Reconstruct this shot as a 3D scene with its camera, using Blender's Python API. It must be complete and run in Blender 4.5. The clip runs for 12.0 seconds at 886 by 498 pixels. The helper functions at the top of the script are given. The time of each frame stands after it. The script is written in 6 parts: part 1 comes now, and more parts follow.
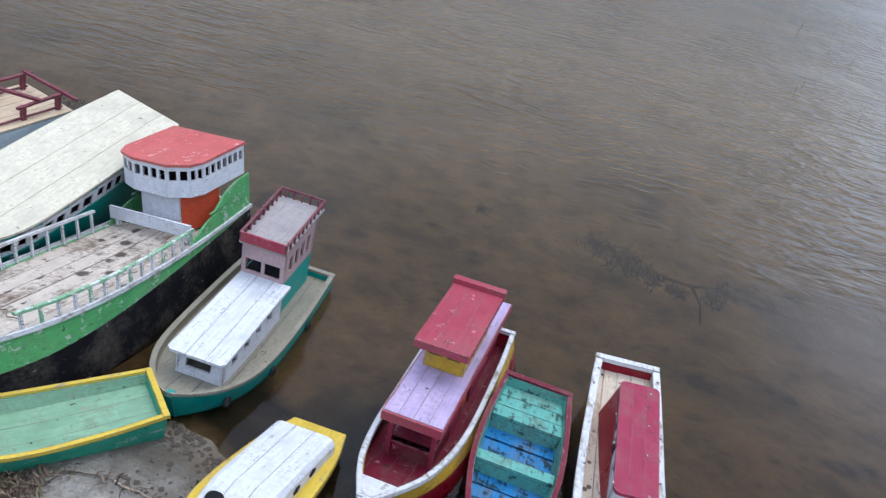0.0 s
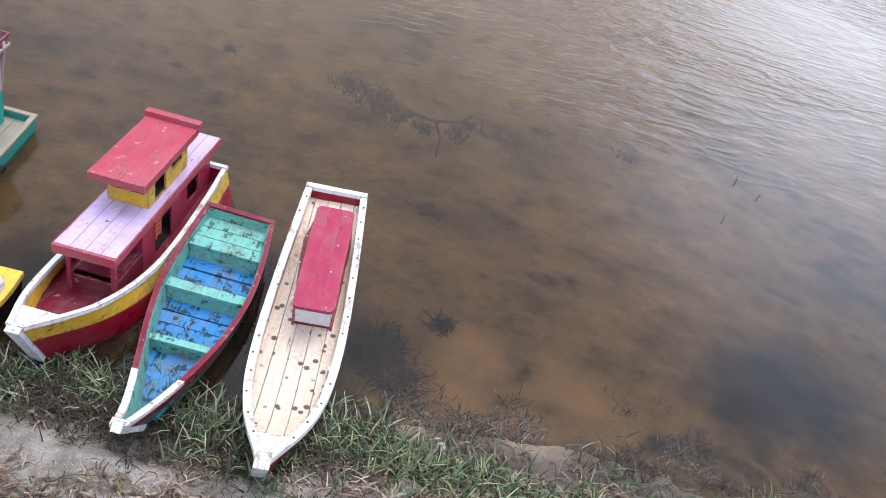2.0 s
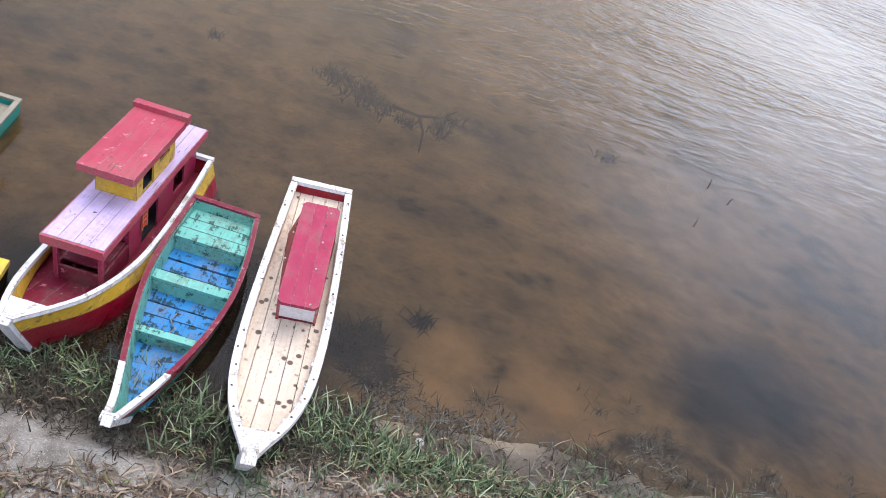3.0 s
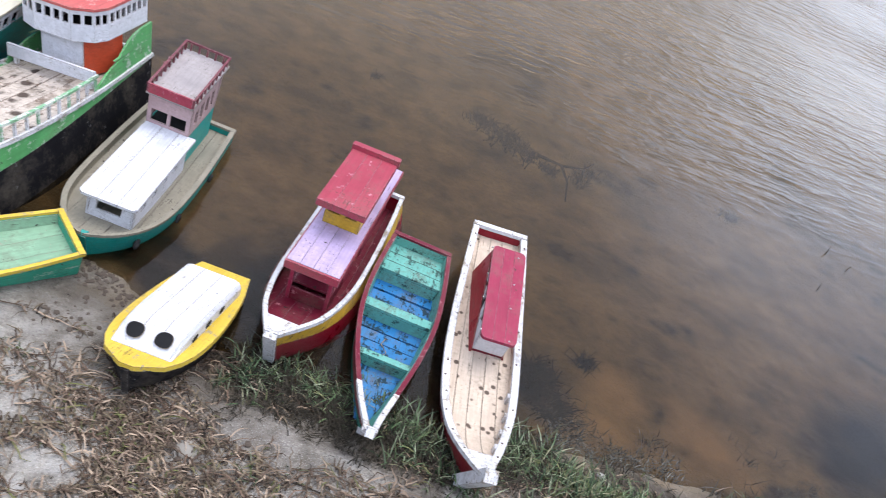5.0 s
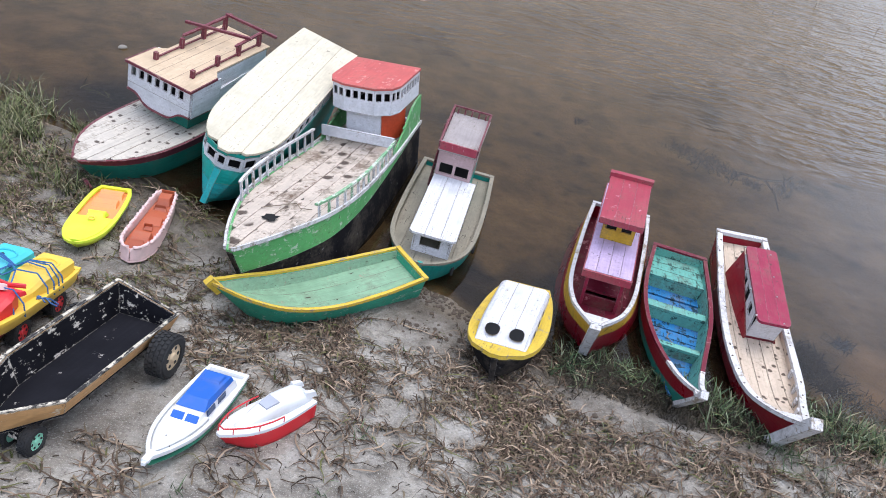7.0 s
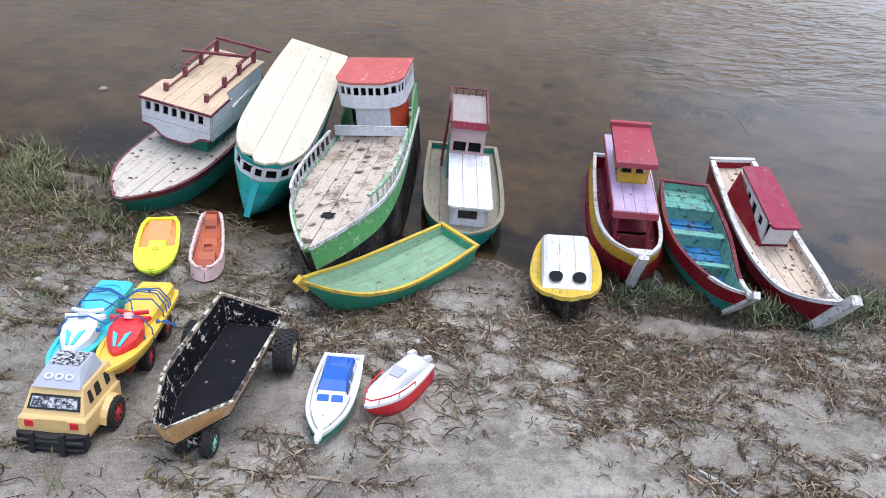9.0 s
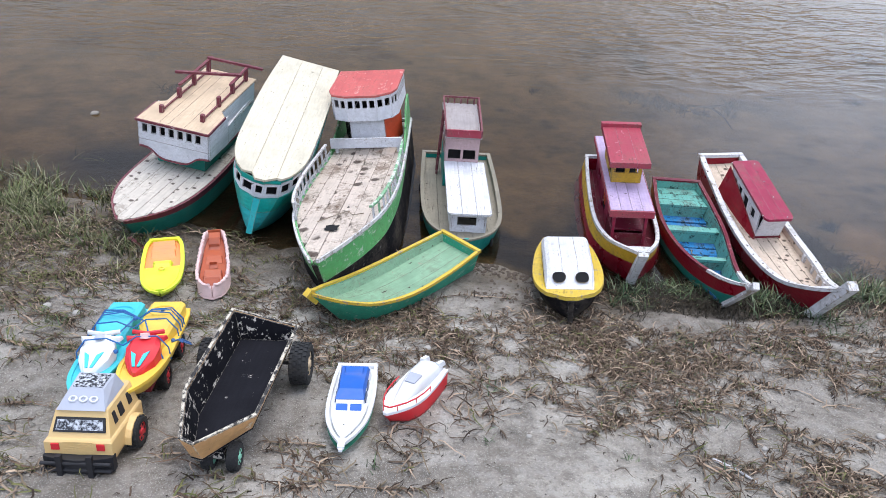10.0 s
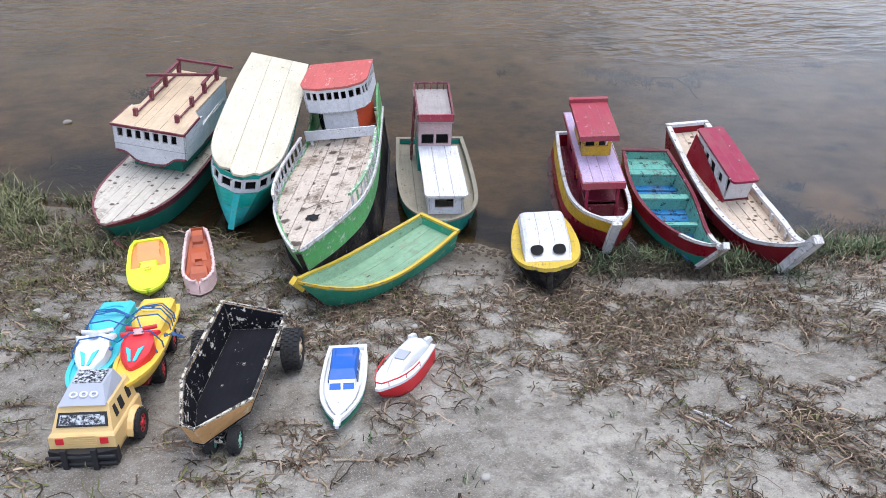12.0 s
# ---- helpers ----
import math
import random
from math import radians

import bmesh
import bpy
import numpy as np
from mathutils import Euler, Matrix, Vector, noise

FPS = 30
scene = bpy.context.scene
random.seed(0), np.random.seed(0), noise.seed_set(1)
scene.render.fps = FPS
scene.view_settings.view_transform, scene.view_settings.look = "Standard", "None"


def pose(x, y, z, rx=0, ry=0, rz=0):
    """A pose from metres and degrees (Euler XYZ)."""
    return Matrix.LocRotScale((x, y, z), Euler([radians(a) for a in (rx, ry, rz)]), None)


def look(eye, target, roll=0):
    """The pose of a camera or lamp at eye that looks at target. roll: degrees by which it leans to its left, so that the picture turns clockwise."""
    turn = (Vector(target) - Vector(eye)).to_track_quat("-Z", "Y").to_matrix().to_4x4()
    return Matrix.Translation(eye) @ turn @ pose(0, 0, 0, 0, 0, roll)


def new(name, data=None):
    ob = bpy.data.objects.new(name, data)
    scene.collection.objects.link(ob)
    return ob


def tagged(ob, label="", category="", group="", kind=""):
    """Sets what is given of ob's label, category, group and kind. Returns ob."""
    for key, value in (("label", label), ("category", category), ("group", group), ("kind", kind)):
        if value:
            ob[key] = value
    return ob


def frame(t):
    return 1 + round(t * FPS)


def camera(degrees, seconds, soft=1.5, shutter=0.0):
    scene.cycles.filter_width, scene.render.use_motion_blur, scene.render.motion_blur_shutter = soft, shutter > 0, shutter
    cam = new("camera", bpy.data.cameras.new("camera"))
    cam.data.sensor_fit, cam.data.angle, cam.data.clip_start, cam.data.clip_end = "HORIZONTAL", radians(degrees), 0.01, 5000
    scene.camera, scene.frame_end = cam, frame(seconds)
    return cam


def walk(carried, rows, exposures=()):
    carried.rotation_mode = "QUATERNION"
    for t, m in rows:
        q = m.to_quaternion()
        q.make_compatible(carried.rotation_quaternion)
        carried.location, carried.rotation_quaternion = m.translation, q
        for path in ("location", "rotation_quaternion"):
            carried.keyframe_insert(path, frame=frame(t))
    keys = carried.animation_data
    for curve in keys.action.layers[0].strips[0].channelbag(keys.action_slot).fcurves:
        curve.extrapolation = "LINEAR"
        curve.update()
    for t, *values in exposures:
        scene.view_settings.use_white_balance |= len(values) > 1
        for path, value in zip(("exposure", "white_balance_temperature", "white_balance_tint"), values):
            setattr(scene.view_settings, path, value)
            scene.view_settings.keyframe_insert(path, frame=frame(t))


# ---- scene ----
cam = camera(59.5, 12.0, soft=0.42, shutter=0.12)
PATH = [
    (0, (0.2, 0.244, 1.618), (0.093, 1.991, 0.651), 13.0),
    (0.5, (0.472, 0.168, 1.567), (0.539, 1.869, 0.518), 12.6),
    (1, (0.586, 0.173, 1.602), (0.754, 1.82, 0.481), 13.7),
    (1.5, (0.67, 0.191, 1.633), (0.925, 1.802, 0.475), 16.2),
    (2, (0.71, 0.196, 1.673), (1.036, 1.781, 0.496), 18.6),
    (2.5, (0.678, 0.192, 1.71), (1.069, 1.749, 0.517), 21.1),
    (4.5, (0.519, 0.148, 1.771), (0.875, 1.717, 0.583), 25.3),
    (5, (0.117, 0.028, 1.758), (0.424, 1.622, 0.59), 24.8),
    (5.5, (-0.128, -0.119, 1.722), (0.075, 1.53, 0.608), 19.2),
    (6, (-0.259, -0.173, 1.718), (-0.106, 1.496, 0.627), 17.1),
    (6.5, (-0.365, -0.343, 1.721), (-0.317, 1.328, 0.621), 15.1),
    (7, (-0.446, -0.49, 1.727), (-0.461, 1.169, 0.61), 12.5),
    (7.5, (-0.557, -0.56, 1.727), (-0.562, 1.106, 0.62), 10.6),
    (9.5, (-0.931, -0.75, 1.71), (-0.727, 0.903, 0.603), 4.1),
    (10, (-0.949, -0.759, 1.727), (-0.741, 0.908, 0.642), 3.2),
    (10.5, (-0.963, -0.797, 1.728), (-0.737, 0.866, 0.64), 2.4),
    (11, (-0.97, -0.819, 1.738), (-0.725, 0.836, 0.642), 1.7),
    (11.5, (-0.966, -0.83, 1.739), (-0.714, 0.823, 0.642), 0.8),
    (12, (-0.958, -0.839, 1.735), (-0.701, 0.809, 0.632), 0.3),
]
walk(cam, [(t, look(eye, target, roll)) for t, eye, target, roll in PATH],
     exposures=[(0.0, 0.48, 5850, 6), (0.7, 0.78, 6350, 10), (2.0, 1.10, 6400, 11), (4.5, 0.98, 6380, 11), (5.5, 0.80, 6350, 10), (7.0, 0.72, 6320, 10), (12.0, 0.74, 6320, 9)])


# ---- world, sun, exposure ----
SUN_AZ, SUN_EL = radians(42.0), radians(74.0)  # azimuth from +y towards +x
world = bpy.data.worlds.new("sky")
scene.world = world
world.use_nodes = True
wt = world.node_tree
wt.nodes.clear()
sky = wt.nodes.new("ShaderNodeTexSky")
sky.sky_type = "NISHITA"
sky.sun_disc = False
sky.sun_elevation, sky.sun_rotation = SUN_EL, SUN_AZ
sky.air_density, sky.dust_density, sky.ozone_density = 1.2, 4.0, 1.0
# cloud cover: evens out the blue towards a pale grey veil with softer, darker banks
tcw = wt.nodes.new("ShaderNodeTexCoord")
cloud = wt.nodes.new("ShaderNodeTexNoise")
cloud.inputs["Scale"].default_value = 2.2
cloud.inputs["Detail"].default_value = 5.0
ramp = wt.nodes.new("ShaderNodeValToRGB")
ramp.color_ramp.elements[0].position, ramp.color_ramp.elements[0].color = 0.32, (3.05, 3.5, 4.5, 1)
ramp.color_ramp.elements[1].position, ramp.color_ramp.elements[1].color = 0.70, (7.3, 7.9, 9.5, 1)
mixw = wt.nodes.new("ShaderNodeMix")
mixw.data_type = "RGBA"
mixw.inputs[0].default_value = 0.65
bgw = wt.nodes.new("ShaderNodeBackground")
bgw.inputs["Strength"].default_value = 0.10
outw = wt.nodes.new("ShaderNodeOutputWorld")
wt.links.new(tcw.outputs["Generated"], cloud.inputs["Vector"])
wt.links.new(cloud.outputs["Fac"], ramp.inputs["Fac"])
wt.links.new(sky.outputs["Color"], mixw.inputs[6])
wt.links.new(ramp.outputs["Color"], mixw.inputs[7])
# the cloud thins towards the river's far bank on the sun's side, so the sky is paler there
toward = wt.nodes.new("ShaderNodeVectorMath")
toward.operation = "DOT_PRODUCT"
toward.inputs[1].default_value = (math.sin(SUN_AZ) * 0.965, math.cos(SUN_AZ) * 0.965, 0.21)
glow = wt.nodes.new("ShaderNodeMapRange")
glow.interpolation_type = "SMOOTHSTEP"
glow.inputs["From Min"].default_value, glow.inputs["From Max"].default_value = 0.87, 1.0
glow.inputs["To Min"].default_value, glow.inputs["To Max"].default_value = 1.0, 3.4
brighter = wt.nodes.new("ShaderNodeVectorMath")
brighter.operation = "SCALE"
wt.links.new(tcw.outputs["Generated"], toward.inputs[0])
wt.links.new(toward.outputs["Value"], glow.inputs["Value"])
wt.links.new(mixw.outputs[2], brighter.inputs[0])
# overcast: brightest overhead, dimmer low down
upward = wt.nodes.new("ShaderNodeSeparateXYZ")
zenith = wt.nodes.new("ShaderNodeMapRange")
zenith.interpolation_type = "SMOOTHSTEP"
zenith.inputs["From Min"].default_value, zenith.inputs["From Max"].default_value = 0.22, 0.95
zenith.inputs["To Min"].default_value, zenith.inputs["To Max"].default_value = 0.70, 1.70
landward = wt.nodes.new("ShaderNodeMapRange")  # thinner cloud over the land
landward.inputs["From Min"].default_value, landward.inputs["From Max"].default_value = -0.7, 0.3
landward.inputs["To Min"].default_value, landward.inputs["To Max"].default_value = 1.7, 0.85
over = wt.nodes.new("ShaderNodeMath")
over.operation = "MULTIPLY"
wt.links.new(upward.outputs["Y"], landward.inputs["Value"])
wt.links.new(landward.outputs["Result"], over.inputs[0])
wt.links.new(zenith.outputs["Result"], over.inputs[1])
both = wt.nodes.new("ShaderNodeMath")
both.operation = "MULTIPLY"
wt.links.new(tcw.outputs["Generated"], upward.inputs[0])
wt.links.new(upward.outputs["Z"], zenith.inputs["Value"])
wt.links.new(over.outputs[0], both.inputs[0])
wt.links.new(glow.outputs["Result"], both.inputs[1])
wt.links.new(both.outputs[0], brighter.inputs["Scale"])
wt.links.new(brighter.outputs["Vector"], bgw.inputs["Color"])
wt.links.new(bgw.outputs["Background"], outw.inputs["Surface"])

sun_data = bpy.data.lights.new("sun", "SUN")
sun_data.energy, sun_data.angle, sun_data.color = 1.0, radians(46), (1.0, 0.985, 0.97)
sun = new("sun", sun_data)
sun_dir = Vector((math.sin(SUN_AZ) * math.cos(SUN_EL), math.cos(SUN_AZ) * math.cos(SUN_EL), math.sin(SUN_EL)))
sun.matrix_world = look(sun_dir * 20, (0, 0, 0))
scene.view_settings.exposure = 0.80


# ---- materials ----
class Nodes:
    def __init__(self, name):
        self.mat = bpy.data.materials.new(name)
        self.mat.use_nodes = True
        self.t = self.mat.node_tree
        self.b = self.t.nodes["Principled BSDF"]
        self.out = self.t.nodes["Material Output"]

    def add(self, kind, **sets):
        n = self.t.nodes.new(kind)
        for k, v in sets.items():
            n.inputs[k.replace("_", " ")].default_value = v
        return n

    def link(self, a, b):
        self.t.links.new(a, b)

    def coord(self, scale=(1, 1, 1), kind="Object"):
        c = self.add("ShaderNodeTexCoord")
        m = self.add("ShaderNodeMapping")
        m.inputs["Scale"].default_value = scale
        self.link(c.outputs[kind], m.inputs["Vector"])
        return m.outputs["Vector"]

    def noise(self, vec, scale, detail=4.0, rough=0.55):
        n = self.add("ShaderNodeTexNoise", Scale=scale, Detail=detail, Roughness=rough)
        self.link(vec, n.inputs["Vector"])
        return n.outputs["Fac"]

    def step(self, value, lo, hi):
        m = self.add("ShaderNodeMapRange")
        m.inputs["From Min"].default_value, m.inputs["From Max"].default_value = lo, hi
        self.link(value, m.inputs["Value"])
        return m.outputs["Result"]

    def math(self, op, a, b=None):
        m = self.add("ShaderNodeMath")
        m.operation = op
        for k, v in enumerate((a, b)):
            if v is None:
                continue
            if isinstance(v, (int, float)):
                m.inputs[k].default_value = v
            else:
                self.link(v, m.inputs[k])
        return m.outputs[0]

    def mix(self, fac, a, b, mode="MIX"):
        m = self.add("ShaderNodeMix")
        m.data_type, m.blend_type = "RGBA", mode
        for k, v in ((0, fac), (6, a), (7, b)):
            if isinstance(v, (int, float)):
                m.inputs[k].default_value = v
            elif isinstance(v, tuple):
                m.inputs[k].default_value = (*v, 1)
            else:
                self.link(v, m.inputs[k])
        return m.outputs[2]

    def bump(self, height, strength, distance=0.002):
        n = self.add("ShaderNodeBump", Strength=strength, Distance=distance)
        self.link(height, n.inputs["Height"])
        return n

    def done(self, colour, rough=0.5, normal=None, metal=0.0, spec=0.5):
        if isinstance(colour, tuple):
            self.b.inputs["Base Color"].default_value = (*colour, 1)
        else:
            self.link(colour, self.b.inputs["Base Color"])
        if isinstance(rough, (int, float)):
            self.b.inputs["Roughness"].default_value = rough
        else:
            self.link(rough, self.b.inputs["Roughness"])
        self.b.inputs["Metallic"].default_value = metal
        self.b.inputs["Specular IOR Level"].default_value = spec
        if normal is not None:
            self.link(normal.outputs["Normal"], self.b.inputs["Normal"])
        return self.mat


def dim(c, f):
    return tuple(v * f for v in c)


EDGE_WEAR = 0.60


def paint(name, rgb, under=(0.30, 0.25, 0.19), chips=0.63, dirt=0.35, rough=0.5, grain=1.0, spots=0.0, spec=0.22):
    """Hand-brushed paint on wood: brush streaks, faded patches, chips to the wood, grime; spots: dark nail stains."""
    n = Nodes(name)
    v = n.coord()
    rnd = n.add("ShaderNodeObjectInfo").outputs["Random"]
    off = n.add("ShaderNodeVectorMath")
    off.operation = "ADD"
    comb = n.add("ShaderNodeCombineXYZ")
    n.link(n.math("MULTIPLY", rnd, 7.0), comb.inputs[0])
    n.link(n.math("MULTIPLY", rnd, 3.0), comb.inputs[2])
    n.link(v, off.inputs[0])
    n.link(comb.outputs[0], off.inputs[1])
    v = off.outputs[0]
    st = n.add("ShaderNodeMapping")
    st.inputs["Scale"].default_value = (120, 7, 120)
    n.link(v, st.inputs["Vector"])
    streak = n.noise(st.outputs["Vector"], 1.0, 3.0)
    patch = n.noise(v, 9.0, 5.0)
    fine = n.noise(v, 70.0, 4.0, 0.6)
    chip = n.noise(v, 26.0, 6.0, 0.7)
    base = n.mix(n.step(patch, 0.3, 0.7), dim(rgb, 0.70), tuple(min(1, c * 1.12 + 0.004) for c in rgb))
    base = n.mix(n.math("MULTIPLY", n.step(streak, 0.35, 0.75), 0.4), base, dim(rgb, 0.5))
    grime = n.math("MULTIPLY", n.step(n.math("ADD", patch, n.math("MULTIPLY", fine, 0.5)), 0.72, 1.05), dirt)
    base = n.mix(grime, base, (0.12, 0.10, 0.075))
    chipped = n.step(n.math("ADD", n.math("MULTIPLY", chip, 0.75), n.math("MULTIPLY", streak, 0.25)), chips, chips + 0.04)
    base = n.mix(n.math("MULTIPLY", chipped, 0.9), base, under)
    bev = n.add("ShaderNodeBevel", Radius=0.0045)
    bev.samples = 4
    geo = n.add("ShaderNodeNewGeometry")
    dot = n.add("ShaderNodeVectorMath")
    dot.operation = "DOT_PRODUCT"
    n.link(bev.outputs["Normal"], dot.inputs[0])
    n.link(geo.outputs["Normal"], dot.inputs[1])
    edge = n.math("SUBTRACT", 1.0, n.step(dot.outputs["Value"], 0.80, 0.985))
    worn = n.math("MULTIPLY", edge, n.step(n.math("ADD", chip, n.math("MULTIPLY", patch, 0.5)), EDGE_WEAR, EDGE_WEAR + 0.08))
    base = n.mix(n.math("MULTIPLY", worn, 0.9), base, n.mix(n.step(fine, 0.40, 0.56), (0.035, 0.027, 0.02), dim(under, 0.8)))
    ln = n.add("ShaderNodeMapping")
    ln.inputs["Scale"].default_value = (230, 9, 230)
    n.link(v, ln.inputs["Vector"])
    crack = n.math("MULTIPLY", n.step(n.noise(ln.outputs["Vector"], 1.0, 2.0), 0.655, 0.69), n.math("MULTIPLY", n.step(patch, 0.42, 0.6), min(0.9, dirt * 1.6)))
    base = n.mix(crack, base, (0.05, 0.04, 0.03))
    speck = n.step(n.noise(v, 130.0, 2.0), 0.66, 0.70)
    base = n.mix(n.math("MULTIPLY", speck, n.math("MULTIPLY", n.step(patch, 0.4, 0.65), min(0.8, dirt * 1.5))), base, (0.05, 0.04, 0.03))
    pit = n.math("MULTIPLY", n.step(n.noise(v, 42.0, 3.0), 0.70, 0.74), min(1.0, dirt * 1.8))
    base = n.mix(pit, base, (0.04, 0.03, 0.022))
    if spots:
        vo = n.add("ShaderNodeTexVoronoi", Scale=spots)
        n.link(v, vo.inputs["Vector"])
        far = n.math("ADD", vo.outputs["Distance"], n.math("MULTIPLY", n.math("SUBTRACT", fine, 0.5), 0.25))
        dot = n.math("SUBTRACT", 1.0, n.step(far, 0.17, 0.26))
        some = n.step(n.noise(v, spots * 0.45, 1.0), 0.33, 0.37)
        base = n.mix(n.math("MULTIPLY", n.math("MULTIPLY", dot, some), 0.88), base, (0.035, 0.018, 0.012))
        wash = n.step(n.math("ADD", n.noise(v, 4.5, 4.0), n.math("MULTIPLY", n.math("SUBTRACT", fine, 0.5), 0.35)), 0.56, 0.70)
        base = n.mix(n.math("MULTIPLY", wash, dirt * 0.62), base, (0.13, 0.075, 0.045))
    hgt = n.math("ADD", n.math("MULTIPLY", streak, grain), n.math("SUBTRACT", n.math("MULTIPLY", fine, 0.6), chipped))
    rgh = n.math("ADD", rough, n.math("MULTIPLY", n.math("SUBTRACT", patch, 0.5), 0.35))
    return n.done(base, rgh, n.bump(hgt, 0.45, 0.002), spec=spec)


def plastic(name, rgb, rough=0.32, grime=0.25):
    n = Nodes(name)
    v = n.coord()
    a, f = n.noise(v, 14.0, 5.0), n.noise(v, 160.0, 3.0)
    base = n.mix(n.math("MULTIPLY", n.step(a, 0.5, 0.85), grime), rgb, (0.25, 0.22, 0.18))
    base = n.mix(n.math("MULTIPLY", n.step(f, 0.62, 0.8), grime), base, dim(rgb, 0.55))
    return n.done(base, n.math("ADD", rough, n.math("MULTIPLY", a, 0.25)), n.bump(f, 0.06, 0.0008))


WHITE = paint("white_paint", (0.75, 0.74, 0.755), chips=0.555, dirt=0.8)
WHITE_CLEAN = paint("white_paint_clean", (0.73, 0.73, 0.765), chips=0.63, dirt=0.42)
CREAM_ROOF = paint("cream_roof_paint", (0.70, 0.635, 0.49), under=(0.46, 0.35, 0.19), chips=0.65, dirt=0.28)
DECK_GREY = paint("worn_grey_white_deck", (0.66, 0.56, 0.47), under=(0.15, 0.095, 0.065), chips=0.575, dirt=0.95, spots=11.0, grain=1.6)
DECK_CREAM = paint("cream_deck", (0.64, 0.58, 0.50), chips=0.60, dirt=0.7, spots=23.0)
DECK_SAND = paint("bare_sand_deck", (0.67, 0.54, 0.42), chips=0.66, dirt=0.5, spots=25.0, grain=1.5)
DECK_BUFF = paint("buff_deck", (0.31, 0.28, 0.215), chips=0.64, dirt=0.6)
TAN_ROOF = paint("tan_roof_board", (0.66, 0.50, 0.34), chips=0.7, dirt=0.35)
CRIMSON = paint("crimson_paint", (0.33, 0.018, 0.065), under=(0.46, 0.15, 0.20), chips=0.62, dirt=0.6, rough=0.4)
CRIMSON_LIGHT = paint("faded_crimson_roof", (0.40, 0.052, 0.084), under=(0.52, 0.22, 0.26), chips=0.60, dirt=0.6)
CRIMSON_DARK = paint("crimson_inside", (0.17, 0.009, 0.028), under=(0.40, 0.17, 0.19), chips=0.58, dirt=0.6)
MAROON = paint("maroon_hull", (0.26, 0.003, 0.018), chips=0.7, dirt=0.3, rough=0.3)
LAVENDER = paint("lavender_paint", (0.53, 0.41, 0.61), chips=0.64, dirt=0.5)
YELLOW = paint("yellow_paint", (0.66, 0.40, 0.04), under=(0.16, 0.11, 0.06), chips=0.565, dirt=0.95)
YELLOW_LEMON = paint("lemon_paint", (0.72, 0.50, 0.06), chips=0.58, dirt=0.55)
TEAL = paint("teal_paint", (0.012, 0.33, 0.28), chips=0.7, dirt=0.35, rough=0.4)
TEAL_DEEP = paint("deep_teal_paint", (0.02, 0.22, 0.17), chips=0.68, dirt=0.45)
TEAL_PALE = paint("pale_teal_inside", (0.15, 0.43, 0.36), under=(0.03, 0.07, 0.06), chips=0.545, dirt=0.9)
TEAL_BRIGHT = paint("bright_teal_bow", (0.02, 0.38, 0.39), chips=0.68, dirt=0.4)
BLUE = paint("blue_floor_boards", (0.03, 0.21, 0.48), under=(0.012, 0.03, 0.035), chips=0.53, dirt=0.95, grain=1.6)
GREEN = paint("green_hull_paint", (0.13, 0.44, 0.15), under=(0.45, 0.52, 0.42), chips=0.555, dirt=0.55)
GREEN_WORN = paint("worn_green_rail", (0.24, 0.50, 0.27), under=(0.66, 0.68, 0.62), chips=0.50, dirt=0.7)
GREEN_PALE = paint("pale_green_inside", (0.26, 0.43, 0.28), chips=0.61, dirt=0.65)
GREEN_SEA = paint("sea_green_hull", (0.05, 0.38, 0.24), under=(0.35, 0.45, 0.35), chips=0.58, dirt=0.45)
GREEN_GRASS = paint("grass_green_hull", (0.03, 0.24, 0.07), chips=0.68, dirt=0.4)
PINK = paint("mauve_pink_paint", (0.55, 0.38, 0.38), chips=0.7, dirt=0.35)
MAUVE_DECK = paint("mauve_top_deck", (0.40, 0.355, 0.345), chips=0.7, dirt=0.5)
BURGUNDY = paint("burgundy_rail", (0.20, 0.04, 0.06), under=(0.45, 0.3, 0.28), chips=0.63, dirt=0.35)
CORAL = paint("coral_roof_paint", (0.60, 0.125, 0.115), under=(0.70, 0.36, 0.32), chips=0.575, dirt=0.5)
ORANGE = paint("orange_paint", (0.66, 0.09, 0.035), chips=0.7, dirt=0.3)
TAR = paint("black_tar", (0.008, 0.008, 0.011), under=(0.62, 0.57, 0.5), chips=0.553, dirt=0.0, rough=0.8, spec=0.06)
TAR_FLOOR = paint("black_tarred_floor", (0.010, 0.010, 0.014), under=(0.5, 0.46, 0.42), chips=0.615, dirt=0.0, rough=0.75, spec=0.10)
TAR_HULL = paint("weathered_black_bottom", (0.014, 0.013, 0.015), under=(0.16, 0.15, 0.15), chips=0.605, dirt=0.6, rough=0.8, spec=0.05)
ORANGE_WOOD = paint("orange_varnished_wood", (0.74, 0.42, 0.18), under=(0.72, 0.62, 0.48), chips=0.59, dirt=0.5)
RUST = paint("rusty_nail", (0.07, 0.03, 0.018), dirt=0.2)
BARE_WOOD = paint("bare_grey_wood", (0.30, 0.24, 0.18), chips=0.66, dirt=0.6)
# near-black colour that paints in the shade of insides and openings
INSIDE_SHADE = plastic("inside_shade", (0.006, 0.006, 0.007), 0.85, 0.0)

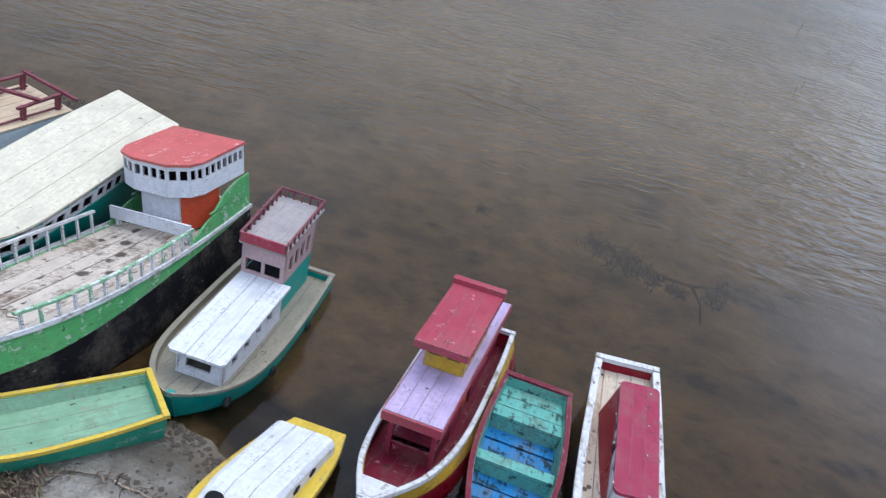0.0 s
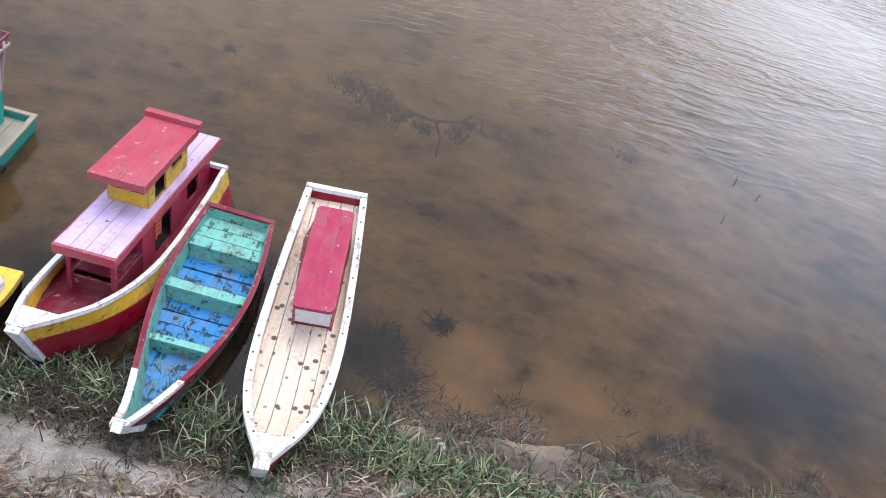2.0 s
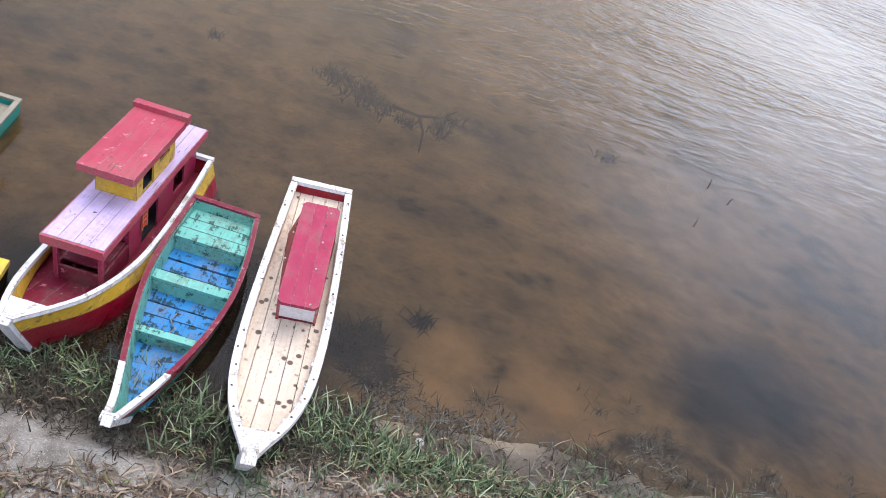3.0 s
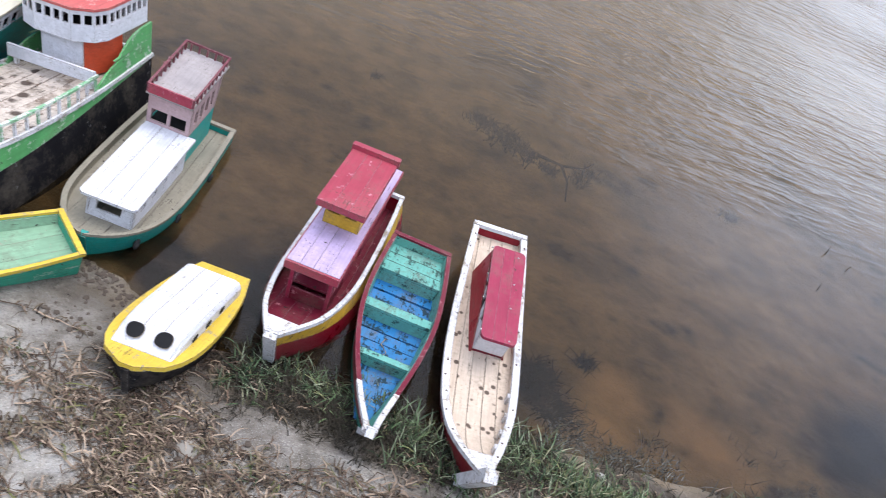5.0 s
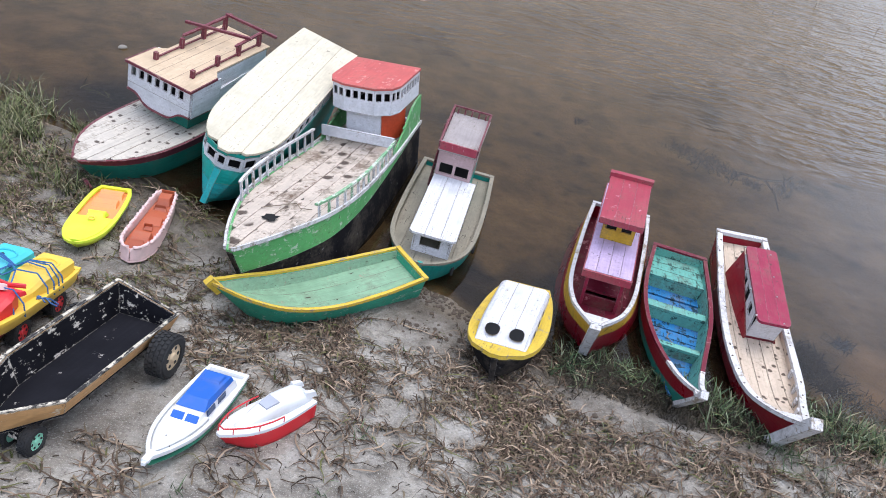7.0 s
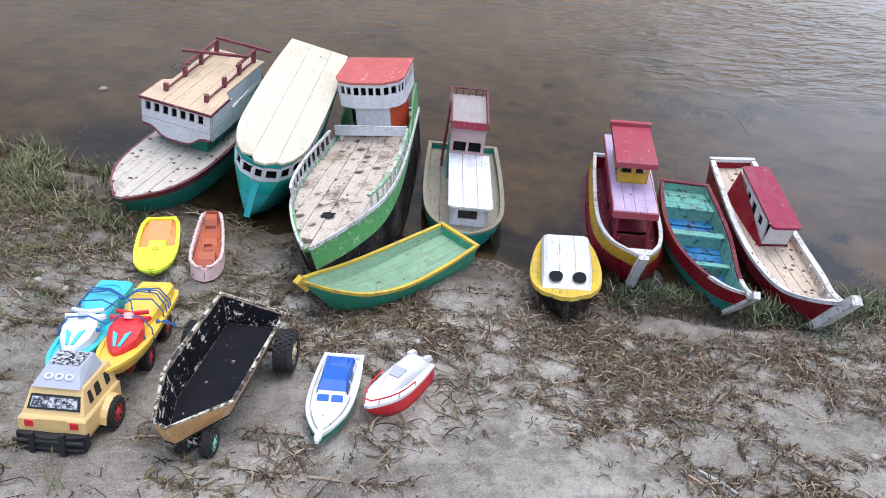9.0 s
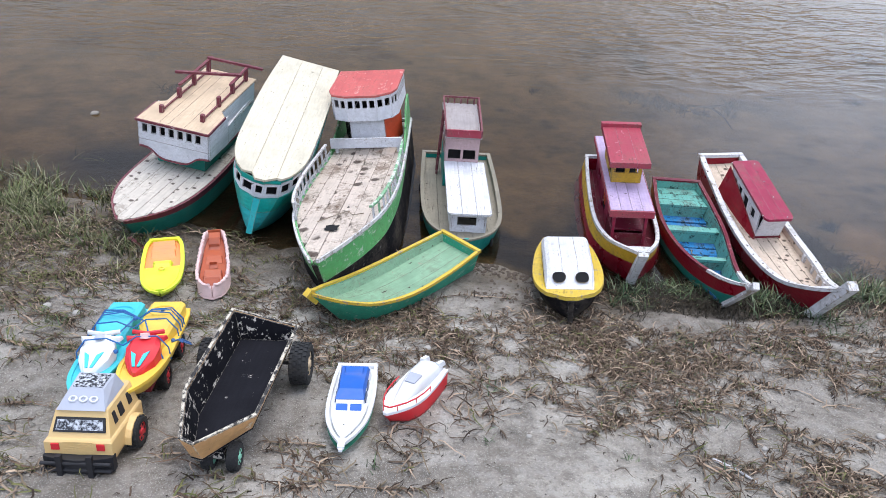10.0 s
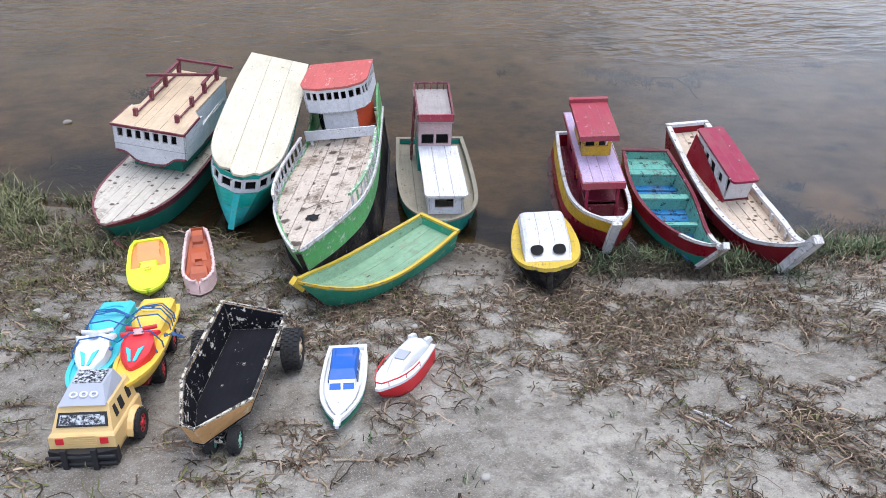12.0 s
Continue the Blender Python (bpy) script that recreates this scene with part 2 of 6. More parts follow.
P_WHITE = plastic("white_plastic", (0.70, 0.71, 0.72))
P_BLUE = plastic("blue_plastic", (0.008, 0.10, 0.44))
P_DARK_RED = plastic("dark_red_plastic", (0.16, 0.008, 0.014), 0.5)
P_RED = plastic("red_plastic", (0.60, 0.02, 0.03))
P_YELLOW = plastic("neon_yellow_plastic", (0.68, 0.82, 0.045))
P_LEMON = plastic("yellow_plastic", (0.80, 0.53, 0.07))
P_ORANGE = plastic("orange_plastic", (0.85, 0.30, 0.10), grime=0.3)
P_RUST = plastic("rusty_orange_plastic", (0.40, 0.09, 0.035), grime=0.3)
P_PALE_PINK = plastic("faded_pink_plastic", (0.74, 0.52, 0.50), rough=0.55, grime=0.6)
P_CYAN = plastic("turquoise_plastic", (0.06, 0.50, 0.60))
P_TAN = plastic("tan_plastic", (0.66, 0.45, 0.19))
P_BLACK = plastic("black_plastic", (0.010, 0.010, 0.013), 0.5, 0.06)
P_TYRE = plastic("tyre_rubber", (0.016, 0.016, 0.017), 0.75, 0.18)
P_MINT = plastic("mint_rim", (0.25, 0.58, 0.42))
P_RIM_TAN = plastic("tan_rim", (0.58, 0.44, 0.28), 0.5)
P_GREY = plastic("grey_smoke_plastic", (0.36, 0.38, 0.44), 0.25)
P_SILVER = plastic("silver_sticker", (0.62, 0.63, 0.66), 0.3, 0.5)
P_GREEN = plastic("green_plastic", (0.03, 0.20, 0.12))
P_ROPE = plastic("blue_rope_fibre", (0.03, 0.13, 0.36), 0.75)
P_GLASS = plastic("dark_blue_pane", (0.03, 0.06, 0.14), 0.15)


CLEAN_SAND = [(1.60, 1.86, 0.17), (1.20, 1.74, 0.15), (1.27, 1.98, 0.14), (1.08, 1.58, 0.18), (1.42, 1.62, 0.16), (1.75, 1.68, 0.12)]


# dark silt and weed patches; shade between the hulls is painted in here too
DARK_SILT_AND_SHADE = [(0.36, 1.85, 0.46), (0.62, 1.9, 0.44), (0.98, 1.90, 0.17), (0.08, 1.95, 0.36), (2.25, 1.98, 0.22), (2.5, 2.1, 0.4), (-1.08, 2.15, 0.42), (-1.4, 2.3, 0.5), (-2.1, 2.75, 0.4), (-0.62, 2.35, 0.16), (0.82, 3.63, 0.13), (0.98, 3.49, 0.09), (1.28, 3.48, 0.07), (-0.3, 1.98, 0.12)]


# near-black shore patches: wet soil, with shade under bows and grass painted in
WET_SOIL_AND_SHADE = [(0.10, 1.62, 0.15), (0.30, 1.59, 0.15), (0.50, 1.56, 0.15), (0.68, 1.48, 0.14), (0.84, 1.53, 0.13), (-0.80, 1.88, 0.16), (-1.12, 2.0, 0.13), (-1.6, 2.08, 0.14), (-0.22, 1.74, 0.13), (-0.36, 1.84, 0.15), (-0.46, 1.94, 0.13), (-0.08, 1.66, 0.11), (0.96, 1.47, 0.09), (1.9, 1.72, 0.10), (2.25, 1.78, 0.12)]


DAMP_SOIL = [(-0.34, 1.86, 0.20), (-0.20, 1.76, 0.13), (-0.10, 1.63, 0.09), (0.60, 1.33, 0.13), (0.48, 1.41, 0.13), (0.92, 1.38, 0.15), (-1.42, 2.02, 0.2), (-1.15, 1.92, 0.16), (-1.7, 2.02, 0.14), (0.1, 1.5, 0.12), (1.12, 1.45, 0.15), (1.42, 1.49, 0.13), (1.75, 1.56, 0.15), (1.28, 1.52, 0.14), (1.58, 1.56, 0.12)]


def ground_material():
    n = Nodes("bank_sand_and_mud")
    v = n.coord()
    a, b, c = n.noise(v, 1.1, 5.0, 0.6), n.noise(v, 5.0, 7.0, 0.62), n.noise(v, 46.0, 6.0, 0.66)
    lump = n.noise(v, 17.0, 5.0, 0.6)
    grit = n.noise(v, 300.0, 2.0)
    sand = n.mix(n.step(b, 0.36, 0.60), (0.185, 0.164, 0.138), (0.49, 0.452, 0.392))
    sand = n.mix(n.math("MULTIPLY", n.step(n.math("ADD", lump, n.math("MULTIPLY", b, 0.4)), 0.70, 0.86), 0.5), sand, (0.46, 0.44, 0.41))
    sand = n.mix(n.math("MULTIPLY", n.math("SUBTRACT", 1.0, n.step(lump, 0.36, 0.50)), 0.6), sand, (0.135, 0.122, 0.108))
    sand = n.mix(n.math("MULTIPLY", n.step(c, 0.52, 0.70), 0.55), sand, (0.10, 0.086, 0.072))
    sand = n.mix(n.math("MULTIPLY", n.step(n.math("ADD", a, n.math("MULTIPLY", b, 0.35)), 0.66, 0.80), 0.6), sand, (0.125, 0.104, 0.086))
    sand = n.mix(n.math("MULTIPLY", n.step(grit, 0.56, 0.66), 0.6), sand, (0.58, 0.55, 0.50))
    sand = n.mix(n.math("MULTIPLY", n.step(n.noise(v, 150.0, 3.0), 0.57, 0.68), 0.5), sand, (0.07, 0.060, 0.05))
    # river bed: olive-brown silt with darker weed beds; damp mud at the waterline
    bed = n.mix(n.step(b, 0.35, 0.65), (0.13, 0.096, 0.05), (0.31, 0.225, 0.122))
    bed = n.mix(n.math("MULTIPLY", n.step(c, 0.46, 0.66), 0.28), bed, (0.05, 0.038, 0.022))
    weed = n.step(n.math("ADD", n.math("MULTIPLY", a, 0.7), n.math("MULTIPLY", b, 0.45)), 0.60, 0.70)
    bed = n.mix(n.math("MULTIPLY", weed, 0.85), bed, (0.025, 0.024, 0.018))
    wob = n.add("ShaderNodeVectorMath")
    wob.operation = "SCALE"
    wob.inputs["Scale"].default_value = 0.35
    nz = n.add("ShaderNodeTexNoise", Scale=4.0, Detail=4.0)
    n.link(v, nz.inputs["Vector"])
    n.link(nz.outputs["Color"], wob.inputs[0])
    for px, py, pr, tone in [(*q, (0.36, 0.245, 0.135)) for q in CLEAN_SAND] + [(*q, (0.007, 0.006, 0.006)) for q in DARK_SILT_AND_SHADE]:  # washed orange sand, and black silt with painted hull shade, on the bed
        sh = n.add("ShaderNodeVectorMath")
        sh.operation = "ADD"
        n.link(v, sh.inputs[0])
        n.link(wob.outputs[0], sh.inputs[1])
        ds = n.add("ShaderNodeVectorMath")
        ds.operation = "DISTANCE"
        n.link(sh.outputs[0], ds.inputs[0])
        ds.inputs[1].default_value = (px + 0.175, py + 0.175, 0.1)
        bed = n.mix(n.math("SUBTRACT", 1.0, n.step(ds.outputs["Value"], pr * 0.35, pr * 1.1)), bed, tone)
    pos = n.add("ShaderNodeSeparateXYZ")
    n.link(v, pos.inputs[0])
    z = n.math("ADD", pos.outputs["Z"], n.math("MULTIPLY", n.math("SUBTRACT", b, 0.5), 0.05))
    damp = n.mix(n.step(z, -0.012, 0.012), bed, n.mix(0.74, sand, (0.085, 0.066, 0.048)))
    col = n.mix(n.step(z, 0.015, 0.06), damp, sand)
    for px, py, pr, wet, tone in [(*q, 0.72, (0.075, 0.057, 0.042)) for q in DAMP_SOIL] + [(*q, 0.90, (0.020, 0.015, 0.011)) for q in WET_SOIL_AND_SHADE]:
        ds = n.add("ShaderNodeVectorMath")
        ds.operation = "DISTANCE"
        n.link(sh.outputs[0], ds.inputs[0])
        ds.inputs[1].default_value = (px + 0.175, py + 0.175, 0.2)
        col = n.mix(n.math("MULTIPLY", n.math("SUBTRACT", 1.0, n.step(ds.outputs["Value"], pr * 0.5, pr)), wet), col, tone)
    rough = n.step(z, -0.01, 0.05)
    rough = n.math("ADD", 0.35, n.math("MULTIPLY", rough, 0.55))
    h = n.math("ADD", n.math("MULTIPLY", b, 1.0), n.math("ADD", n.math("MULTIPLY", lump, 1.1), n.math("ADD", n.math("MULTIPLY", c, 0.55), n.math("MULTIPLY", grit, 0.16))))
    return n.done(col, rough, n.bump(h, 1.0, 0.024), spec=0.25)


def water_material():
    n = Nodes("murky_river_water")
    v = n.coord()
    far = n.coord((0.55, 1.6, 1.0))
    slow, mid, small = n.noise(v, 1.6, 3.0), n.noise(far, 9.0, 3.0), n.noise(far, 34.0, 2.0)
    calm = n.step(n.noise(v, 0.55, 2.0), 0.40, 0.66)
    pos = n.add("ShaderNodeSeparateXYZ")
    n.link(v, pos.inputs[0])
    outer = n.step(n.math("ADD", pos.outputs["Y"], n.math("MULTIPLY", pos.outputs["X"], 0.12)), 3.6, 5.6)
    # short crests running along the river, sharper away from the bank
    def crests(scale, stretch, power):
        c = n.noise(n.coord(stretch), scale, 3.0, 0.5)
        ridge = n.math("SUBTRACT", 1.0, n.math("MULTIPLY", n.math("ABSOLUTE", n.math("SUBTRACT", c, 0.5)), 5.0))
        return n.math("POWER", n.math("MAXIMUM", ridge, 0.0), power)

    fine = n.math("ADD", n.math("MULTIPLY", crests(3.0, (0.7, 1.5, 1.0), 2.2), 0.75), n.math("MULTIPLY", crests(8.0, (0.5, 1.6, 1.0), 1.4), 0.22))
    swell = n.math("MULTIPLY", n.math("ADD", mid, n.math("MULTIPLY", small, 0.10)), n.math("ADD", 0.05, n.math("MULTIPLY", outer, 0.5)))
    h = n.math("ADD", n.math("MULTIPLY", slow, 0.6), n.math("MULTIPLY", n.math("ADD", swell, n.math("MULTIPLY", fine, n.math("ADD", 0.012, n.math("MULTIPLY", n.math("MULTIPLY", outer, n.math("SUBTRACT", 1.0, n.math("MULTIPLY", n.step(pos.outputs["X"], 1.6, 3.0), 0.72))), 5.0)))), n.math("ADD", 0.25, calm)))
    mud = n.mix(n.step(slow, 0.3, 0.7), (0.21, 0.15, 0.078), (0.27, 0.195, 0.108))
    mat = n.done(mud, 0.05, n.bump(h, 0.65, 0.02))
    n.b.inputs["IOR"].default_value = 1.33
    # the silt in the water hides the bed as it grows deeper
    n.link(n.math("SUBTRACT", 0.985, n.math("ADD", n.math("MULTIPLY", n.step(pos.outputs["Y"], 1.9, 2.9), 0.015), n.math("MULTIPLY", n.step(pos.outputs["Y"], 2.9, 6.5), 0.45))), n.b.inputs["Transmission Weight"])
    return mat


def blade_material(name, colours, rough=0.6):
    n = Nodes(name)
    g = n.add("ShaderNodeNewGeometry")
    r = n.add("ShaderNodeValToRGB")
    els = r.color_ramp.elements
    while len(els) < len(colours):
        els.new(0.5)
    for k, c in enumerate(colours):
        els[k].position, els[k].color = k / (len(colours) - 1), (*c, 1)
    n.link(g.outputs["Random Per Island"], r.inputs["Fac"])
    f = n.noise(n.coord(), 40.0)
    return n.done(n.mix(n.math("MULTIPLY", f, 0.35), r.outputs["Color"], (0.03, 0.026, 0.018)), rough, spec=0.12)


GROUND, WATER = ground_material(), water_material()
STRAW = blade_material("dry_grass", [(0.015, 0.010, 0.008), (0.19, 0.125, 0.088), (0.03, 0.020, 0.015), (0.52, 0.39, 0.28), (0.05, 0.030, 0.022), (0.22, 0.17, 0.11), (0.04, 0.027, 0.02), (0.32, 0.235, 0.17)])
CRUMB = blade_material("stem_crumbs", [(0.012, 0.009, 0.007), (0.06, 0.045, 0.034), (0.02, 0.014, 0.011), (0.34, 0.29, 0.23), (0.03, 0.022, 0.017), (0.12, 0.09, 0.07)])
GRASS = blade_material("green_grass", [(0.008, 0.016, 0.009), (0.06, 0.105, 0.050), (0.17, 0.25, 0.12), (0.010, 0.020, 0.011), (0.38, 0.42, 0.27), (0.03, 0.06, 0.030), (0.11, 0.15, 0.07), (0.03, 0.028, 0.02)])
BANK_GRASS = blade_material("yellowing_bank_grass", [(0.010, 0.015, 0.007), (0.12, 0.15, 0.055), (0.27, 0.28, 0.13), (0.02, 0.03, 0.012), (0.44, 0.41, 0.26), (0.06, 0.085, 0.03), (0.20, 0.18, 0.10), (0.02, 0.018, 0.01)])
SHALLOWS = blade_material("silted_shallow_grass", [(0.03, 0.027, 0.022), (0.16, 0.15, 0.13), (0.05, 0.045, 0.035), (0.32, 0.31, 0.26), (0.04, 0.036, 0.03), (0.20, 0.20, 0.15)])
OLIVE = blade_material("olive_grass", [(0.05, 0.06, 0.02), (0.13, 0.14, 0.05), (0.20, 0.19, 0.08), (0.07, 0.075, 0.03)])
REED = blade_material("dark_stems", [(0.010, 0.008, 0.006), (0.05, 0.042, 0.03), (0.015, 0.012, 0.008), (0.09, 0.075, 0.055)])
CLOD = plastic("dark_mud", (0.075, 0.056, 0.042), 0.9, 0.5)
BARK = paint("wet_bark", (0.04, 0.032, 0.024), chips=0.7)
BARE_STONE = plastic("muddy_stone", (0.25, 0.225, 0.19), 0.85, 0.6)
STONE = plastic("pale_stone", (0.34, 0.32, 0.29), 0.75)


# ---- mesh helpers ----
def part(name, bm, material, parent=None, label="", bevel=0.0, smooth=False):
    """Links a bmesh as one mesh object under a thing or a part."""
    if bevel:
        edges = [e for e in bm.edges if len(e.link_faces) == 2 and e.calc_face_angle(0) > 0.6]
        if edges:
            bmesh.ops.bevel(bm, geom=edges, offset=bevel, segments=1, affect="EDGES", profile=0.6)
    bmesh.ops.recalc_face_normals(bm, faces=bm.faces)
    if smooth:
        for f in bm.faces:
            f.smooth = True
    me = bpy.data.meshes.new(name)
    bm.to_mesh(me)
    bm.free()
    me.materials.append(material)
    ob = new(name, me)
    if parent is not None:
        ob.parent = parent
    if label:
        ob["label"] = label
    return ob


def thing(name, m, label, category, group="", kind=""):
    ob = new(name)
    ob.empty_display_size = 0.05
    ob.matrix_world = m
    return tagged(ob, label, category, group, kind)


def hexa(bm, corners):
    """A solid from eight corners: the four below, then the four above."""
    v = [bm.verts.new(c) for c in corners]
    for f in ((3, 2, 1, 0), (4, 5, 6, 7), (0, 1, 5, 4), (1, 2, 6, 5), (2, 3, 7, 6), (3, 0, 4, 7)):
        bm.faces.new([v[k] for k in f])


def box(bm, x0, x1, y0, y1, z0, z1):
    hexa(bm, [(x0, y0, z0), (x1, y0, z0), (x1, y1, z0), (x0, y1, z0), (x0, y0, z1), (x1, y0, z1), (x1, y1, z1), (x0, y1, z1)])


def one_box(*a):
    bm = bmesh.new()
    box(bm, *a)
    return bm


def prism(bm, outline, low, high):
    """An outline in x and y between two heights; each may be a function of x and y."""
    lo = low if callable(low) else (lambda x, y: low)
    hi = high if callable(high) else (lambda x, y: high)
    a = [bm.verts.new((x, y, lo(x, y))) for x, y in outline]
    b = [bm.verts.new((x, y, hi(x, y))) for x, y in outline]
    bm.faces.new(a[::-1])
    bm.faces.new(b)
    for k in range(len(a)):
        j = (k + 1) % len(a)
        bm.faces.new((a[k], a[j], b[j], b[k]))


def loft(bm, rings, closed=True, caps=True):
    rows = [[bm.verts.new(p) for p in r] for r in rings]
    n = len(rows[0])
    for a, b in zip(rows, rows[1:]):
        for k in range(n if closed else n - 1):
            j = (k + 1) % n
            bm.faces.new((a[k], a[j], b[j], b[k]))
    if caps and closed:
        bm.faces.new(rows[0][::-1])
        bm.faces.new(rows[-1])
    return rows


def rod(bm, p0, p1, r0, r1=None, n=8):
    p0, p1 = Vector(p0), Vector(p1)
    q = (p1 - p0).to_track_quat("Z", "Y")
    r1 = r0 if r1 is None else r1
    ring = lambda p, r: [p + q @ Vector((r * math.cos(2 * math.pi * k / n), r * math.sin(2 * math.pi * k / n), 0)) for k in range(n)]
    loft(bm, [ring(p0, r0), ring(p1, r1)])


def beam(bm, p0, p1, w, h):
    """A squared stick from p0 to p1."""
    p0, p1 = Vector(p0), Vector(p1)
    d = (p1 - p0).normalized()
    side = d.cross(Vector((0, 0, 1)))
    side = side.normalized() if side.length > 1e-3 else Vector((1, 0, 0))
    up = side.cross(d)
    ring = lambda p: [p + side * a * w / 2 + up * b * h / 2 for a, b in ((-1, -1), (1, -1), (1, 1), (-1, 1))]
    loft(bm, [ring(p0), ring(p1)])


def tube(bm, pts, r, n=6):
    pts = [Vector(p) for p in pts]
    rings = []
    for k, p in enumerate(pts):
        d = pts[min(k + 1, len(pts) - 1)] - pts[max(k - 1, 0)]
        q = d.to_track_quat("Z", "Y")
        rr = r(k / (len(pts) - 1)) if callable(r) else r
        rings.append([p + q @ Vector((rr * math.cos(2 * math.pi * j / n), rr * math.sin(2 * math.pi * j / n), 0)) for j in range(n)])
    loft(bm, rings)


def torus(bm, m, big, small, n=18, k=8):
    rings = []
    for a in range(n):
        t = 2 * math.pi * a / n
        rings.append([m @ Vector(((big + small * math.cos(2 * math.pi * b / k)) * math.cos(t), (big + small * math.cos(2 * math.pi * b / k)) * math.sin(t), small * math.sin(2 * math.pi * b / k))) for b in range(k)])
    loft(bm, rings + [rings[0]], caps=False)
    bmesh.ops.remove_doubles(bm, verts=bm.verts, dist=1e-6)


def prof(pts, s):
    """A smooth curve through the given (s, value) pairs."""
    if s <= pts[0][0]:
        return pts[0][1]
    if s >= pts[-1][0]:
        return pts[-1][1]
    for k in range(len(pts) - 1):
        (a, u), (b, v) = pts[k], pts[k + 1]
        if s <= b:
            f = (s - a) / (b - a)
            slope = lambda i: 0.0 if len(pts) < 3 else (pts[min(i + 1, len(pts) - 1)][1] - pts[max(i - 1, 0)][1]) / (pts[min(i + 1, len(pts) - 1)][0] - pts[max(i - 1, 0)][0])
            m0, m1 = slope(k) * (b - a), slope(k + 1) * (b - a)
            return (2 * f**3 - 3 * f**2 + 1) * u + (f**3 - 2 * f**2 + f) * m0 + (3 * f**2 - 2 * f**3) * v + (f**3 - f**2) * m1


# ---- hulls: local y runs from the stern to the bow, z up from the waterline ----
class Hull:
    def __init__(self, length, width, rim, keel, flat=((0, 0.8), (0.6, 0.7), (0.85, 0.45), (1, 0.1)), rake=0.12, thick=0.010, belly=0.6, stern_rake=0.0):
        self.L, self.w, self.zr, self.zb, self.flat, self.rake, self.th, self.belly, self.sr = length, width, rim, keel, flat, rake, thick, belly, stern_rake

    def at(self, s, v, side=1, inset=0.0):
        w = prof(self.w, s)
        wb = w * prof(self.flat, s)
        zr, zb = prof(self.zr, s), prof(self.zb, s)
        x = wb + (w - wb) * max(v, 0) ** self.belly
        y = self.L * s * (1 - self.rake * (1 - v) * s**3) + self.sr * (1 - v) * (1 - s) ** 3
        return (side * max(x - inset, 0.0008), y, zb + (zr - zb) * v)

    def band(self, bm, v0, v1, n=30, m=4):
        low = v0 if callable(v0) else (lambda s: v0)
        high = v1 if callable(v1) else (lambda s: v1)
        for side in (-1, 1):
            rings = []
            for i in range(n + 1):
                s = i / n
                vs = [low(s) + (high(s) - low(s)) * j / m for j in range(m + 1)]
                rings.append([self.at(s, v, side) for v in vs] + [self.at(s, v, side, self.th) for v in reversed(vs)])
            loft(bm, rings)

    def floor(self, bm, n=30):
        loft(bm, [[self.at(i / n, 0, -1), self.at(i / n, 0, 1), (self.at(i / n, 0, 1)[0], self.at(i / n, 0, 1)[1], self.at(i / n, 0, 1)[2] + 0.006), (-self.at(i / n, 0, 1)[0], self.at(i / n, 0, 1)[1], self.at(i / n, 0, 1)[2] + 0.006)] for i in range(n + 1)])

    def transom(self, bm, v0=0.0, v1=1.0, thick=0.012):
        vs = [v0 + (v1 - v0) * k / 5 for k in range(6)]
        out = [self.at(0, v, -1) for v in vs] + [self.at(0, v, 1) for v in reversed(vs)]
        a = [bm.verts.new((x * 0.995, y + 0.001, z)) for x, y, z in out]
        b = [bm.verts.new((x * 0.995, y + thick, z)) for x, y, z in out]
        bm.faces.new(a)
        bm.faces.new(b[::-1])
        for k in range(len(a)):
            j = (k + 1) % len(a)
            bm.faces.new((a[j], a[k], b[k], b[j]))

    def cap(self, bm, wide=0.022, high=0.012, s0=0.0, s1=1.0, over=0.005, stern=True, drop=0.003, n=32, sides=(-1, 1)):
        for side in sides:
            rings = []
            for i in range(n + 1):
                s = s0 + (s1 - s0) * i / n
                x, y, z = self.at(s, 1, 1)
                inner = max(x + over - wide, 0.001)
                rings.append([(side * (x + over), y, z - drop), (side * (x + over), y, z + high), (side * inner, y, z + high), (side * inner, y, z - drop)])
            loft(bm, rings)
        if stern and s0 == 0:
            x, y, z = self.at(0, 1, 1)
            box(bm, -x - over, x + over, y - 0.006, y + wide * 0.8, z - drop + 0.0007, z + high + 0.0007)

    def planks(self, parent, depth, count, material, s0=0.01, s1=0.97, name="plank", thick=0.007, gap=0.0010, label=""):
        deep = depth if callable(depth) else (lambda s: depth)
        rows = []
        for i in range(41):
            s = s0 + (s1 - s0) * i / 40
            zr, zb = prof(self.zr, s), prof(self.zb, s)
            v = (zr - deep(s) - zb) / (zr - zb)
            x, y, z = self.at(s, v, 1, self.th * 0.6)
            rows.append((x, y, z))
        most = max(r[0] for r in rows)
        edges = [-most + 2 * most * k / count for k in range(count + 1)]
        for k in range(count):
            rings = []
            lift = random.uniform(-0.0014, 0.0014)
            for x, y, z in rows:
                lo, hi = max(edges[k] + gap / 2, -x), min(edges[k + 1] - gap / 2, x)
                if hi - lo > 0.003:
                    rings.append([(lo, y, z - thick), (hi, y, z - thick), (hi, y, z + lift), (lo, y, z + lift)])
            if len(rings) > 1:
                bm = bmesh.new()
                loft(bm, rings)
                part(name, bm, material, parent, label)

    def stem(self, bm, wide=0.026, deep=0.03, low=0.0, top=0.012, ahead=0.012, kick=0.0):
        a, b = Vector(self.at(1, low, 1)), Vector(self.at(1, 1, 1))
        a.x, b.x = kick, 0
        out = (b - a).normalized()
        b += out * top
        fwd = Vector((0, out.z, -out.y))
